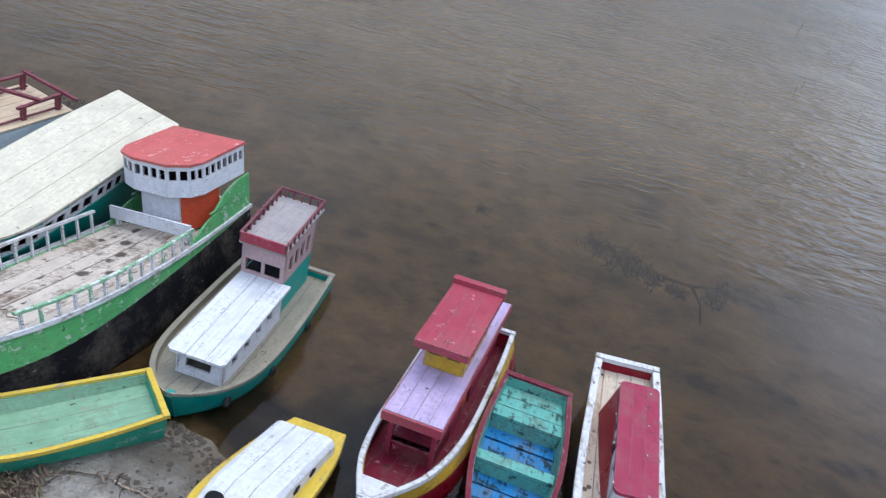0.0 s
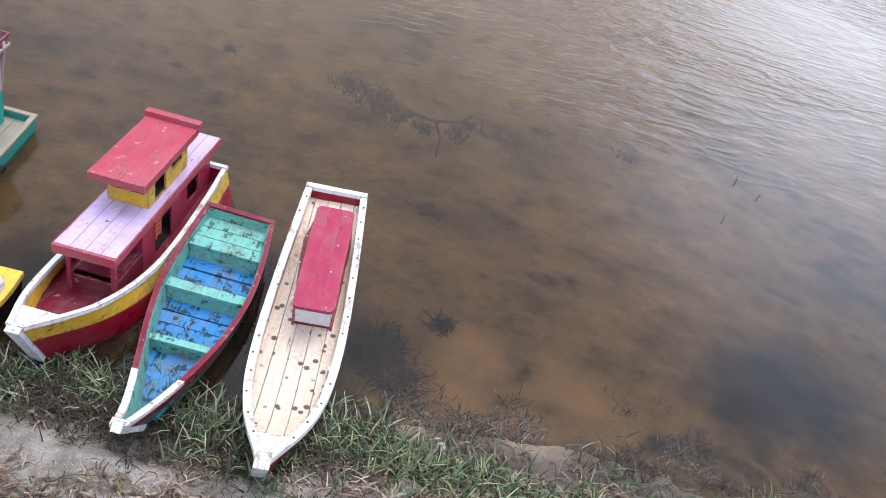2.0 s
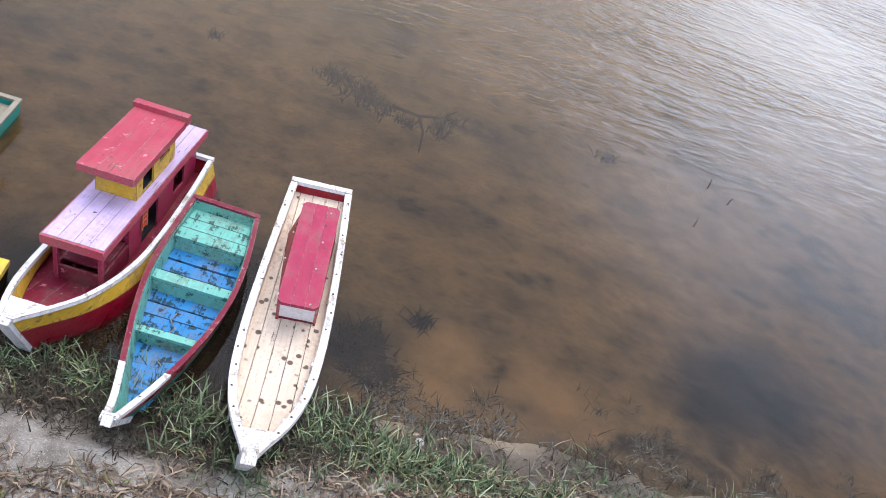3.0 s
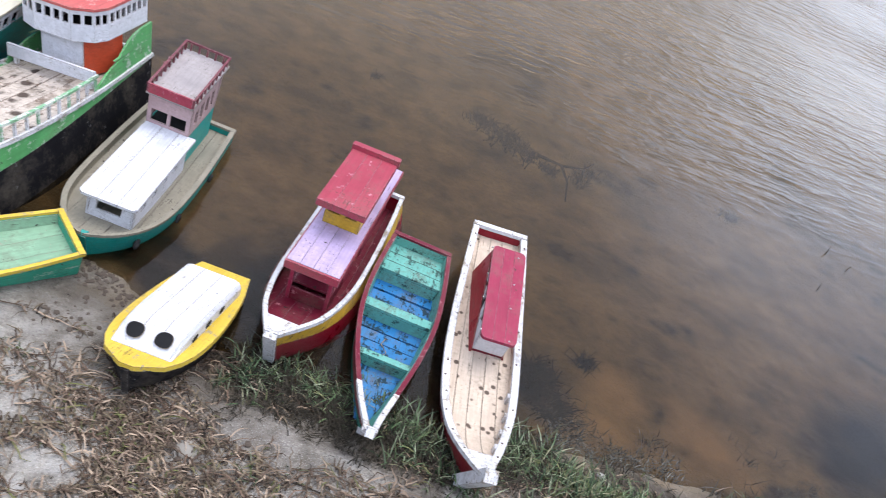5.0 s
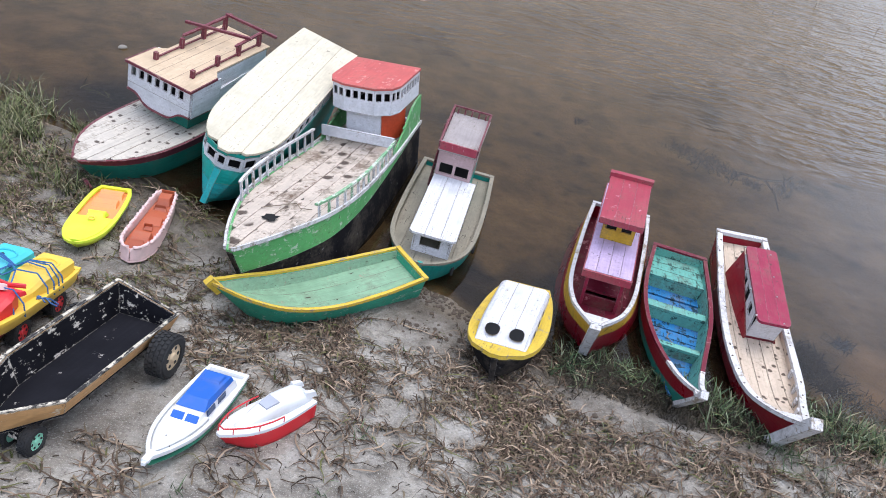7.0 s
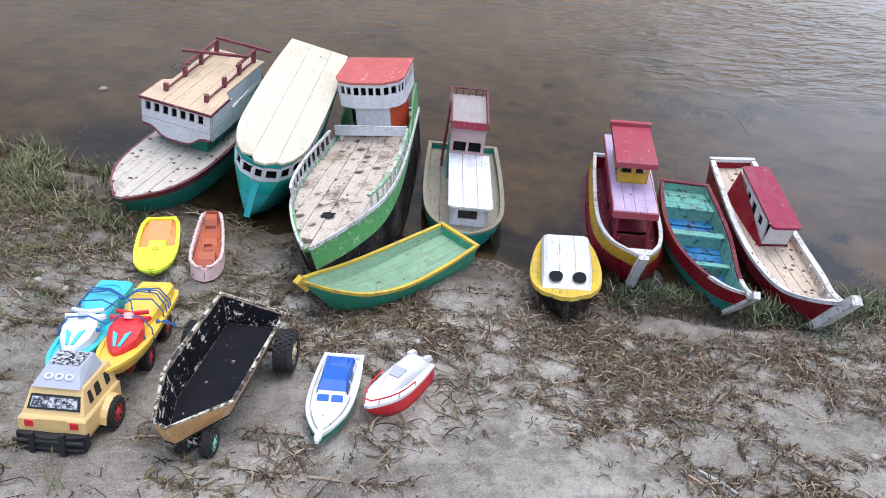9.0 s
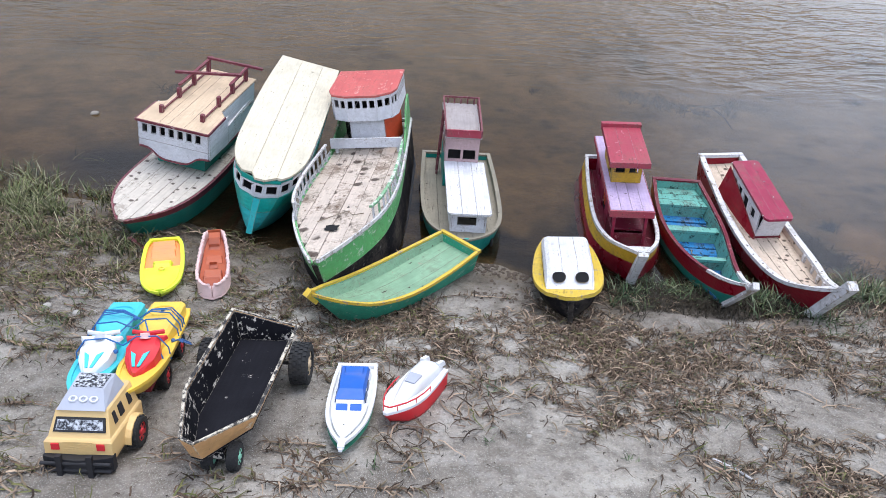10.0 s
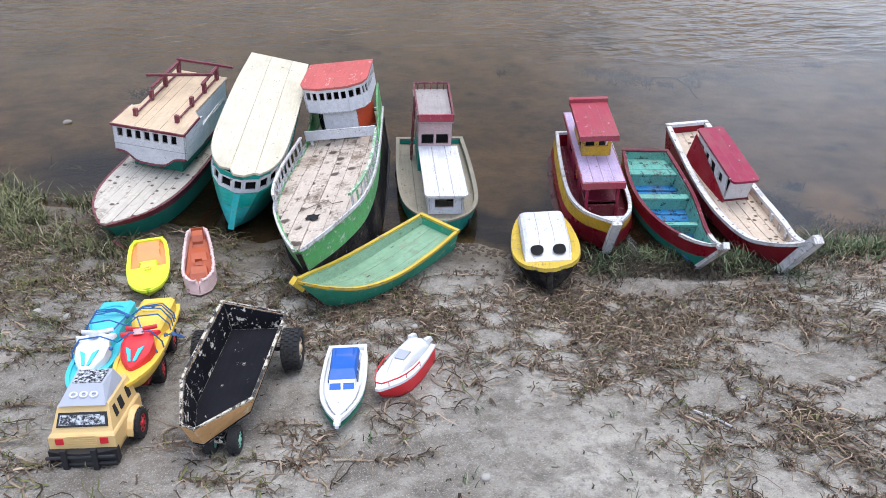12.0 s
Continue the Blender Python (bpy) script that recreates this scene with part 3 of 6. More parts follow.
        ring = lambda p, w: [p + Vector((-w / 2, 0, 0)) - fwd * (deep - ahead), p + Vector((w / 2, 0, 0)) - fwd * (deep - ahead), p + Vector((w / 2, 0, 0)) + fwd * ahead, p + Vector((-w / 2, 0, 0)) + fwd * ahead]
        loft(bm, [ring(a, wide), ring(a.lerp(b, 0.5), wide), ring(b, wide * 1.15)])


def wall(bm, p0, p1, z0, z1, thick=0.006, holes=(), z1b=None, lean=(0, 0)):
    """A board wall from p0 to p1 (x, y), with openings (u0, u1, h0, h1) as shares of its length and height; lean: how far its top is moved."""
    p0, p1 = Vector((*p0, 0)), Vector((*p1, 0))
    d = p1 - p0
    nrm = Vector((-d.y, d.x, 0)).normalized() * thick
    us = sorted({0.0, 1.0, *(h[0] for h in holes), *(h[1] for h in holes)})
    hs = sorted({0.0, 1.0, *(h[2] for h in holes), *(h[3] for h in holes)})
    top = lambda u: z1 + ((z1 if z1b is None else z1b) - z1) * u

    def pt(u, h, inner):
        q = p0 + d * u + (nrm if inner else Vector())
        return (q.x + lean[0] * h, q.y + lean[1] * h, z0 + (top(u) - z0) * h)

    nu, nh = len(us) - 1, len(hs) - 1

    def solid(a, c):
        if not (0 <= a < nu and 0 <= c < nh):
            return False
        um, hm = (us[a] + us[a + 1]) / 2, (hs[c] + hs[c + 1]) / 2
        return not any(h[0] < um < h[1] and h[2] < hm < h[3] for h in holes)

    made = {}

    def vert(a, c, inner):
        if (a, c, inner) not in made:
            made[a, c, inner] = bm.verts.new(pt(us[a], hs[c], inner))
        return made[a, c, inner]

    for a in range(nu):
        for c in range(nh):
            if not solid(a, c):
                continue
            ring = [(a, c), (a + 1, c), (a + 1, c + 1), (a, c + 1)]
            bm.faces.new([vert(*q, 0) for q in ring])
            bm.faces.new([vert(*q, 1) for q in ring[::-1]])
            for k, step in enumerate(((0, -1), (1, 0), (0, 1), (-1, 0))):
                if not solid(a + step[0], c + step[1]):
                    q, r = ring[k], ring[(k + 1) % 4]
                    bm.faces.new([vert(*r, 0), vert(*q, 0), vert(*q, 1), vert(*r, 1)])


def house(x, y0, y1, z0, z1, front=(), back=(), left=(), right=(), z1b=None, thick=0.006, lean=0.0):
    """Four walls round a cabin; right and left as one faces the bow. z1b: the height of the top at the bow end."""
    bm = bmesh.new()
    hi = z1 if z1b is None else z1b
    wall(bm, (-x, y1), (x, y1), z0, hi, -thick, front, lean=(0, lean))
    wall(bm, (x, y0), (-x, y0), z0, z1, -thick, back)
    wall(bm, (-x, y0 + thick), (-x, y1 - thick), z0, z1, -thick, left, z1b=hi)
    wall(bm, (x, y0 + thick), (x, y1 - thick), z0, z1, thick, right, z1b=hi)
    return bm


def row_holes(count, u0, u1, fill, h0, h1):
    step = (u1 - u0) / count
    return [(u0 + step * (k + 0.5 - fill / 2), u0 + step * (k + 0.5 + fill / 2), h0, h1) for k in range(count)]


# ---- the bank: one sheet from the land down under the river ----
SHORE = [(-4, 2.35), (-2.6, 2.45), (-2.1, 2.28), (-1.7, 2.09), (-1.4, 2.02), (-1.0, 1.91), (-0.6, 1.83), (-0.4, 1.76), (-0.25, 1.67), (0, 1.59), (0.3, 1.54), (0.6, 1.51), (0.85, 1.53), (1.1, 1.57), (1.4, 1.60), (1.8, 1.58), (2.2, 1.52), (2.6, 1.5), (4, 1.5)]


def shore(x):
    return prof(SHORE, x)


INLAND = [(-1.7, -0.07), (-1.4, -0.12), (-1.0, -0.13), (-0.6, -0.11), (-0.25, -0.05), (0, -0.09), (0.3, -0.14), (0.6, -0.09), (1.1, -0.03), (1.4, -0.01)]


def height(x, y):
    d = shore(x) - y
    if d > 0:  # the beach flattens near the water
        k = prof(INLAND, min(max(x, -1.7), 1.4))
        d = d + k if d + k > 0.35 else d * 0.35 / (0.35 - k)
    if d < 0:
        z = max(0.16 * d, -0.45)
    else:
        e = min(d, 1.5)
        z = 0.13 * e + 0.028 * e * e + 0.10 * max(0.0, min(d, 6) - 1.5)
    near = max(0.0, 1 - abs(d - 0.6) / 3)
    p = Vector((x * 2.1, y * 2.1, 0.3))
    z += near * (0.016 * noise.noise(p) + 0.008 * noise.noise(p * 3.1) + 0.0035 * noise.noise(p * 9.0))
    z -= 0.026 * math.exp(-(((x + 0.84) / 0.26) ** 2 + ((y - 1.42) / 0.16) ** 2))  # a hollow where the dinghy was dragged
    if x > -0.1 and d > 0:  # a low cut edge where the grass holds the bank
        z += 0.028 * min(1, max(0, (d - 0.10 - 0.04 * noise.noise(p * 2)) / 0.05)) * min(1, (x + 0.1) / 0.3)
    return z


def on_ground(x, y, h=0.0):
    return Vector((x, y, height(x, y) + h))


def slope(x, y, reach=0.2):
    """Degrees by which the ground rises towards -y."""
    return math.degrees(math.atan2(height(x, y - reach) - height(x, y + reach), 2 * reach))


def spaced(lo, hi, step, reach):
    a = list(np.arange(lo, hi + step / 2, step))
    out, s, e = [], step, a[-1]
    while e < reach:
        s *= 1.5
        e += s
        out.append(e)
    low, s, e = [], step, a[0]
    while e > -reach:
        s *= 1.5
        e -= s
        low.append(e)
    return [float(q) for q in low[::-1] + a + out]


def sheet(name, xs, ys, fz, material):
    verts = [(x, y, fz(x, y)) for y in ys for x in xs]
    n = len(xs)
    faces = [(j * n + i, j * n + i + 1, (j + 1) * n + i + 1, (j + 1) * n + i) for j in range(len(ys) - 1) for i in range(n - 1)]
    me = bpy.data.meshes.new(name)
    me.from_pydata(verts, [], faces)
    me.polygons.foreach_set("use_smooth", [True] * len(faces))
    me.materials.append(material)
    return new(name, me)


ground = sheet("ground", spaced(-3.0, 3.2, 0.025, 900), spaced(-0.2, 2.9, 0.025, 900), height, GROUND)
tagged(ground, "grey sandy river bank sloping into brown shallow water", "ground", kind="structure")
water = sheet("water", [-900, -30, -5, 0, 5, 30, 900], [0.4, 5, 30, 900], lambda x, y: 0.0, WATER)
tagged(water, "murky brown river water with small ripples", "water", kind="structure")
water.visible_shadow = False


# ---- the wooden boats ----
BOATS = "toy boats lined up on the bank"


def bolt_heads(bm, pts, r=0.0028):
    for p in pts:
        rod(bm, (p[0], p[1], p[2] - 0.002), (p[0], p[1], p[2] + 0.0015), r, r * 0.8, 6)


MAROON_WINDOWS = [(.10, .19, .62, .84), (.27, .38, .54, .82), (.47, .61, .30, .82), (.74, .86, .44, .80)]


def maroon_cabin_boat():
    b = thing("toy_boat", pose(0.761, 2.436, -0.003, 0, 2.8, 177.5), "maroon and white wooden toy boat with a crimson cabin roof", "toy boat", BOATS)
    h = Hull(1.20, ((0, .100), (.19, .112), (.36, .120), (.53, .122), (.69, .111), (.78, .090), (.86, .062), (.94, .028), (1, .010)),
             ((0, .162), (.19, .124), (.36, .092), (.53, .078), (.69, .084), (.78, .097), (.86, .135), (.94, .188), (1, .240)), ((0, -.07), (.6, -.075), (.85, -.06), (1, -.04)), rake=.14)
    bm = bmesh.new(); h.band(bm, 0.0, .42); h.floor(bm)
    part("hull_bottom", bm, GREEN_GRASS, b, "grass-green lower hull planks")
    bm = bmesh.new(); h.band(bm, .42, 1.0)
    part("topside", bm, MAROON, b)
    bm = bmesh.new(); h.transom(bm)
    part("transom", bm, MAROON, b)
    bm = bmesh.new(); h.cap(bm, .024, .012, over=.006)
    part("gunwale", bm, WHITE, b, "white painted gunwale")
    inner = Hull(h.L, tuple((s, w - .0105) for s, w in h.w[:-1]) + ((1, .003),), tuple((s, z - .002) for s, z in h.zr), tuple((s, z + .008) for s, z in h.zb), h.flat, h.rake, .003)
    bm = bmesh.new(); inner.band(bm, .1, 1.0)
    part("lining", bm, DECK_SAND, b, "pale inside planking")
    h.planks(b, lambda s: prof(((0, .034), (.2, .036), (.44, .030), (.6, .030), (.75, .034), (.9, .024)), s), 5, DECK_SAND, .01, .90, label="bare sandy deck plank")
    bm = bmesh.new()
    out = [(h.at(s, 1, 1, .004)[0], h.at(s, 1, 1)[1]) for s in (.875, .91, .95, .985, 1.0)]
    prism(bm, [(-x, y) for x, y in out] + out[::-1], lambda x, y: prof(h.zr, y / h.L) - .006, lambda x, y: prof(h.zr, y / h.L) + .009)
    part("foredeck", bm, WHITE, b)
    bm = bmesh.new(); h.stem(bm, .030, .036, -.10, .034, .014, .035)
    part("stem", bm, WHITE, b, "thick white stem post", bevel=.003)
    for s in (.62, .69, .755, .82):
        x, y, z = h.at(s, 1, -1, .013)
        bm = one_box(x - .001, x + .012, y - .010, y + .010, z - .028, z + .004)
        part("rib", bm, WHITE, b, bevel=.002)
    # cabin on the after deck, its roof rising a little towards the stern
    cx = -.020
    def shifted(bm):
        bmesh.ops.translate(bm, verts=bm.verts, vec=(cx, 0, 0))
        return bm
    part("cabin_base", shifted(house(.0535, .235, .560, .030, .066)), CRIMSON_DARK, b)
    part("cabin", shifted(house(.052, .228, .564, .064, .220, left=MAROON_WINDOWS, right=MAROON_WINDOWS, z1b=.172, lean=.035)), WHITE_CLEAN, b)
    for q, spread in ((1, .096), (-1, .066)):
        bm = bmesh.new()
        hexa(bm, [(q * .0525, .208, .050), (q * spread, .205, .078), (q * .066, .566, .030), (q * .0525, .566, .030),
                  (q * .0525, .206, .212), (q * .0560, .206, .212), (q * .0560, .567, .066), (q * .0525, .567, .066)])
        part("side_board", shifted(bm), MAROON, b, "crimson side board rising to the roof aft")
    # black block fills the cabin to paint in its inner shade
    part("cabin_inside_shade", shifted(one_box(-.042, .042, .24, .53, .03, .155)), INSIDE_SHADE, b)
    for k in range(3):
        xs = -.060 + .120 * k / 3
        bm = bmesh.new()
        rings = []
        for y, tight in ((.215, .014), (.218, .007), (.224, .002), (.232, 0), (.35, 0), (.5, 0), (.612, 0), (.620, .002), (.627, .007), (.631, .014)):
            z = .232 - (y - .215) / .417 * .058
            xa, xb = xs + .0002 + (tight if k == 0 else 0), xs + .0398 - (tight if k == 2 else 0)
            rings.append([(xa, y, z), (xb, y, z), (xb, y, z + .011), (xa, y, z + .011)])
        loft(bm, rings)
        part("roof_plank", shifted(bm), CRIMSON, b, "worn crimson roof board")
    bm = bmesh.new()
    bolt_heads(bm, [(x + .004 * math.sin(y * 70), y + .01 * math.sin(x * 90), .243 - (y - .215) / .417 * .058) for y in (.235, .365, .475, .61) for x in (-.050, .045)], .0034)
    tagged(part("nails", bm, WHITE, b), kind="stuff")
    bm = bmesh.new()
    bolt_heads(bm, [(sd * (prof(h.w, s) - .006 + .003 * math.sin(61 * s + sd)), h.L * s, prof(h.zr, s) + .0125) for s in [k / 16 + .012 * math.sin(37 * k) for k in range(1, 15)] for sd in (-1, 1) if math.sin(91 * s + 2 * sd) > -.45], .0042)
    tagged(part("gunwale_nails", bm, RUST, b), kind="stuff")
    return b


def blue_rowing_boat():
    b = thing("toy_boat", pose(0.462, 2.234, 0.0, -1.6, -2.2, 174.9), "open wooden toy rowing boat, blue floor and teal benches inside", "toy boat", BOATS)
    h = Hull(.95, ((0, .106), (.2, .127), (.35, .129), (.5, .111), (.65, .081), (.8, .048), (.9, .027), (1, .011)),
             ((0, .136), (.2, .108), (.35, .098), (.5, .098), (.65, .116), (.8, .156), (.9, .198), (1, .255)), ((0, -.06), (.6, -.055), (.85, -.03), (1, -.01)), rake=.22)
    bm = bmesh.new(); h.band(bm, 0.0, .62); h.floor(bm)
    part("hull_bottom", bm, TEAL_DEEP, b)
    bm = bmesh.new(); h.band(bm, .62, 1.0)
    part("topside", bm, MAROON, b)
    inner = Hull(h.L, tuple((s, w - .0105) for s, w in h.w[:-1]) + ((1, .003),), tuple((s, z - .002) for s, z in h.zr), tuple((s, z + .008) for s, z in h.zb), h.flat, h.rake, .003)
    bm = bmesh.new(); inner.band(bm, .05, 1.0)
    part("lining", bm, TEAL_PALE, b, "pale teal inside planking")
    bm = bmesh.new(); h.transom(bm, thick=.014)
    part("transom", bm, TEAL_PALE, b)
    bm = bmesh.new(); h.cap(bm, .015, .008, 0, .74, over=.004)
    part("gunwale", bm, CRIMSON_DARK, b, "dark crimson gunwale")
    bm = bmesh.new(); h.cap(bm, .017, .009, .74, 1.0, over=.005, stern=False)
    part("bow_rail", bm, WHITE, b, "worn white bow rail")
    for ya, yb, count in ((.150, .305, 3), (.330, .515, 4), (.535, .77, 3)):
        for k in range(count):
            y0, y1 = ya + (yb - ya) * k / count + .0008, ya + (yb - ya) * (k + 1) / count - .0008
            z = max(prof(h.zr, (y0 + y1) / 2 / h.L) - .062 - .03 * y0, .012) + .0012 * math.sin(9 * k + 40 * ya)
            wide = lambda y: h.at(y / h.L, (z - .008 - prof(h.zb, y / h.L)) / (prof(h.zr, y / h.L) - prof(h.zb, y / h.L)), 1, .009)[0]
            bm = bmesh.new()
            prism(bm, [(-wide(y0), y0), (wide(y0), y0), (wide(y1), y1), (-wide(y1), y1)], z - .008, z)
            part("plank", bm, BLUE, b, "worn blue floor board")
    bm = bmesh.new(); h.floor(bm)
    part("bilge", bm, INSIDE_SHADE, b)
    for y0, y1, drop, face in ((.012, .160, .022, .07), (.298, .338, .016, .060), (.515, .541, .024, .06)):
        s = (y0 + y1) / 2 / h.L
        z = prof(h.zr, s) - drop
        n = 3 if y1 - y0 > .1 else 1
        bench = new("bench")
        bench.parent = b
        for k in range(n):
            ya, yb = y0 + (y1 - y0) * k / n + .0008, y0 + (y1 - y0) * (k + 1) / n - .0008
            xa, xb = h.at(ya / h.L, .85, 1, .0125)[0], h.at(yb / h.L, .85, 1, .0125)[0]
            bm = bmesh.new()
            prism(bm, [(-xa, ya), (xa, ya), (xb, yb), (-xb, yb)], z - .012, z)
            part("bench_board", bm, TEAL_PALE, bench)
        bm = bmesh.new()
        xb = h.at(y1 / h.L, .7, 1, .014)[0]
        box(bm, -xb, xb, y1 - .011, y1 - .003, z - face, z - .0125)
        part("bench_front", bm, TEAL_PALE, bench)
    bm = bmesh.new(); h.stem(bm, .020, .026, .12, .014, .012)
    part("stem", bm, WHITE, b, bevel=.003)
    bm = bmesh.new()
    beam(bm, (-.018, .935, .245), (.022, .935, .245), .020, .013)
    part("bow_block", bm, WHITE, b, bevel=.002)
    bm = bmesh.new()
    tube(bm, [(.01, .40, .030), (.018, .43, .032), (-.005, .46, .034), (.008, .49, .038), (.02, .53, .082)], .0018, 5)
    part("string", bm, BARE_WOOD, b)
    return b


def purple_cabin_boat():
    b = thing("toy_boat", pose(0.254, 2.51, 0.006, 0, 2.7, 170.2), "yellow and crimson wooden toy boat with lavender roof and red wheelhouse", "toy boat", BOATS)
    h = Hull(1.0, ((0, .122), (.2, .131), (.5, .131), (.65, .121), (.8, .094), (.9, .060), (.96, .034), (1, .018)),
             ((0, .106), (.2, .090), (.35, .078), (.5, .076), (.65, .095), (.8, .130), (.9, .164), (1, .200)), ((0, -.09), (.7, -.08), (1, -.04)), rake=.12, flat=((0, 1.36), (.55, 1.36), (.75, 1.15), (.9, .7), (1, .25)), belly=1.0)
    bm = bmesh.new(); h.band(bm, 0.0, .70); h.floor(bm)
    part("hull_bottom", bm, MAROON, b)
    bm = bmesh.new(); h.band(bm, .70, 1.0)
    part("topside", bm, YELLOW, b)
    bm = bmesh.new(); h.transom(bm)
    part("transom", bm, MAROON, b)
    bm = bmesh.new(); h.cap(bm, .016, .010, over=.004)
    part("gunwale", bm, WHITE, b)
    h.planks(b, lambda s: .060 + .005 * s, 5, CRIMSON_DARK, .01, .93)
    bm = bmesh.new()
    out = [(h.at(s, 1, 1, .003)[0], h.at(s, 1, 1)[1]) for s in (.895, .93, .965, 1.0)]
    prism(bm, [(-x, y) for x, y in out] + out[::-1], lambda x, y: prof(h.zr, y / h.L) - .006, lambda x, y: prof(h.zr, y / h.L) + .006)
    part("foredeck", bm, WHITE, b)
    bm = bmesh.new(); h.stem(bm, .032, .026, .22, .006, .014, .012)
    part("stem", bm, WHITE, b, bevel=.003)
    # lower house and its long lavender roof
    bm = house(.070, .02, .50, -.01, .194, left=[(.62, .86, .0, .72), (.2, .38, .4, .75)], right=[(.62, .86, .0, .72), (.2, .38, .4, .75)])
    part("lower_house", bm, CRIMSON, b)
    bm = one_box(-.06, .06, .11, .49, -.02, .03)
    part("house_floor", bm, INSIDE_SHADE, b)
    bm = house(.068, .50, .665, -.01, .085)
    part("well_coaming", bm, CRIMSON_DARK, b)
    for x in (-.064, .064):
        for y in (.505, .665):
            bm = one_box(x - .006, x + .006, y - .006, y + .006, -.01, .194)
            part("post", bm, CRIMSON, b)
    bm = one_box(-.060, .060, .51, .64, .084, .092)
    part("seat_board", bm, CRIMSON_DARK, b)
    for k in range(4):
        xs = -.086 + .172 * k / 4
        bm = one_box(xs + .0003, xs + .0427, -.020, .690, .196, .208)
        part("roof_plank", bm, LAVENDER, b, "lavender painted roof board", bevel=.0003)
    bm = bmesh.new()
    box(bm, -.089, .089, .690, .698, .178, .2065)
    box(bm, -.0895, -.0862, -.025, .692, .182, .2065)
    box(bm, .0862, .0895, -.025, .692, .182, .2065)
    part("roof_edge", bm, CRIMSON_LIGHT, b)
    # wheelhouse
    bm = house(.062, .19, .452, .208, .310, front=[(.12, .42, .48, .9), (.58, .88, .48, .9)], left=[(.58, .86, .02, .92), (.14, .42, .5, .88)], right=[(.58, .86, .02, .92), (.14, .42, .5, .88)], z1b=.306)
    part("wheelhouse", bm, YELLOW, b)
    bm = one_box(-.054, .054, .20, .444, .209, .215)
    part("wheelhouse_floor", bm, INSIDE_SHADE, b)
    for k in range(3):
        xs = -.083 + .166 * k / 3
        bm = bmesh.new()
        hexa(bm, [(xs + .0002, .160, .311), (xs + .0551, .160, .311), (xs + .0552, .516, .307), (xs + .0001, .516, .307),
                  (xs + .0002, .160, .335), (xs + .0551, .160, .335), (xs + .0552, .516, .331), (xs + .0001, .516, .331)])
        part("wheelhouse_roof_plank", bm, CRIMSON_LIGHT, b, "faded crimson wheelhouse roof board", bevel=.0004)
    bm = one_box(-.088, .088, .140, .166, .322, .352)
    part("roof_ridge", bm, CRIMSON_LIGHT, b, bevel=.002)
    for side in (-1, 1):
        bm = bmesh.new()
        for yy in (.405, .435):
            box(bm, side * .0705, side * .0765, yy - .003, yy + .003, .09, .18)
        for k in range(5):
            box(bm, side * .071, side * .076, .4082, .4318, .098 + .018 * k, .104 + .018 * k)
        part("ladder", bm, ORANGE, b, "small orange ladder")
    return b


def yellow_launch():
    b = thing("toy_boat", pose(-0.120, 1.86, -0.034, 8.0, 5.1, 169.6), "small yellow and black wooden toy launch with white cabin", "toy boat", BOATS)
    h = Hull(.565, ((0, .076), (.2, .106), (.5, .124), (.72, .121), (.85, .104), (.93, .078), (.98, .042), (1, .014)),
             ((0, .088), (.5, .094), (1, .112)), ((0, -.03), (.6, .0), (1, .02)), rake=.03)
    bm = bmesh.new(); h.band(bm, 0.0, .97); h.floor(bm)
    part("hull_side", bm, TAR_HULL, b, "black tarred hull side")
    bm = bmesh.new(); h.transom(bm)
    part("transom", bm, YELLOW_LEMON, b)
    bm = bmesh.new()
    ss = [k / 14 for k in range(15)]
    out = [(h.at(s, 1, 1)[0] + .005, h.at(s, 1, 1)[1]) for s in ss]
    prism(bm, [(-x, y) for x, y in out] + out[::-1], lambda x, y: prof(h.zr, y / h.L) - .006, lambda x, y: prof(h.zr, y / h.L) + .009)
    part("deck", bm, YELLOW_LEMON, b, "chipped lemon-yellow deck", bevel=.002)
    # cabin: rounded shoulders, a long sloping front with two portholes
    bm = bmesh.new()
    rings = []
    for y, zt, w in ((.088, .136, .086), (.10, .145, .092), (.35, .160, .090), (.395, .161, .089), (.435, .155, .088), (.498, .116, .084)):
        base = prof(h.zr, y / h.L) + .006
        top = max(zt, base + .004)
        sh = min(.02, (top - base) * .6)
        rings.append([(-w, y, base), (-w, y, top - sh), (-w + .008, y, top - sh * .3), (-w + .022, y, top), (w - .022, y, top), (w - .008, y, top - sh * .3), (w, y, top - sh), (w, y, base)])
    loft(bm, rings)
    part("cabin", bm, WHITE_CLEAN, b, "white cabin with flaking paint")
    for x, seed in ((-.043, 1.0), (.038, 3.0)):
        bm = bmesh.new()
        y, z = .461, .1435
        ragged = lambda k, s=seed: 1 + .03 * math.sin(k * .94 + s) - .03 * math.cos(k * 1.2566)
        q = Matrix.Translation((x, y, z)) @ Matrix.Rotation(radians(-37), 4, "X")
        ring = lambda r, e, d: [q @ Vector((r * ragged(k) * math.cos(2 * math.pi * k / 20) * 1.18, r * ragged(k) * math.sin(2 * math.pi * k / 20) * 1.06 + e, d)) for k in range(20)]
        loft(bm, [ring(.0212, 0, .0050), ring(.0197, 0, .0060), ring(.019, 0, -.004)], caps=False)
        part("porthole_rim", bm, BARE_WOOD, b)
        # flat black face paints in the shade behind the porthole
        bm = bmesh.new()
        v = [bm.verts.new(p) for p in ring(.0200, 0, .0066)]
        bm.faces.new(v)
        part("porthole", bm, INSIDE_SHADE, b, "open porthole, its inner shade a flat black face")
    for side in (-1, 1):
        for y in (.225, .305, .380):
            bm = bmesh.new()
            q = Matrix.Translation((side * (.0922 - .008 * (y - .1)), y, .119)) @ Matrix.Rotation(radians(90), 4, "Y")
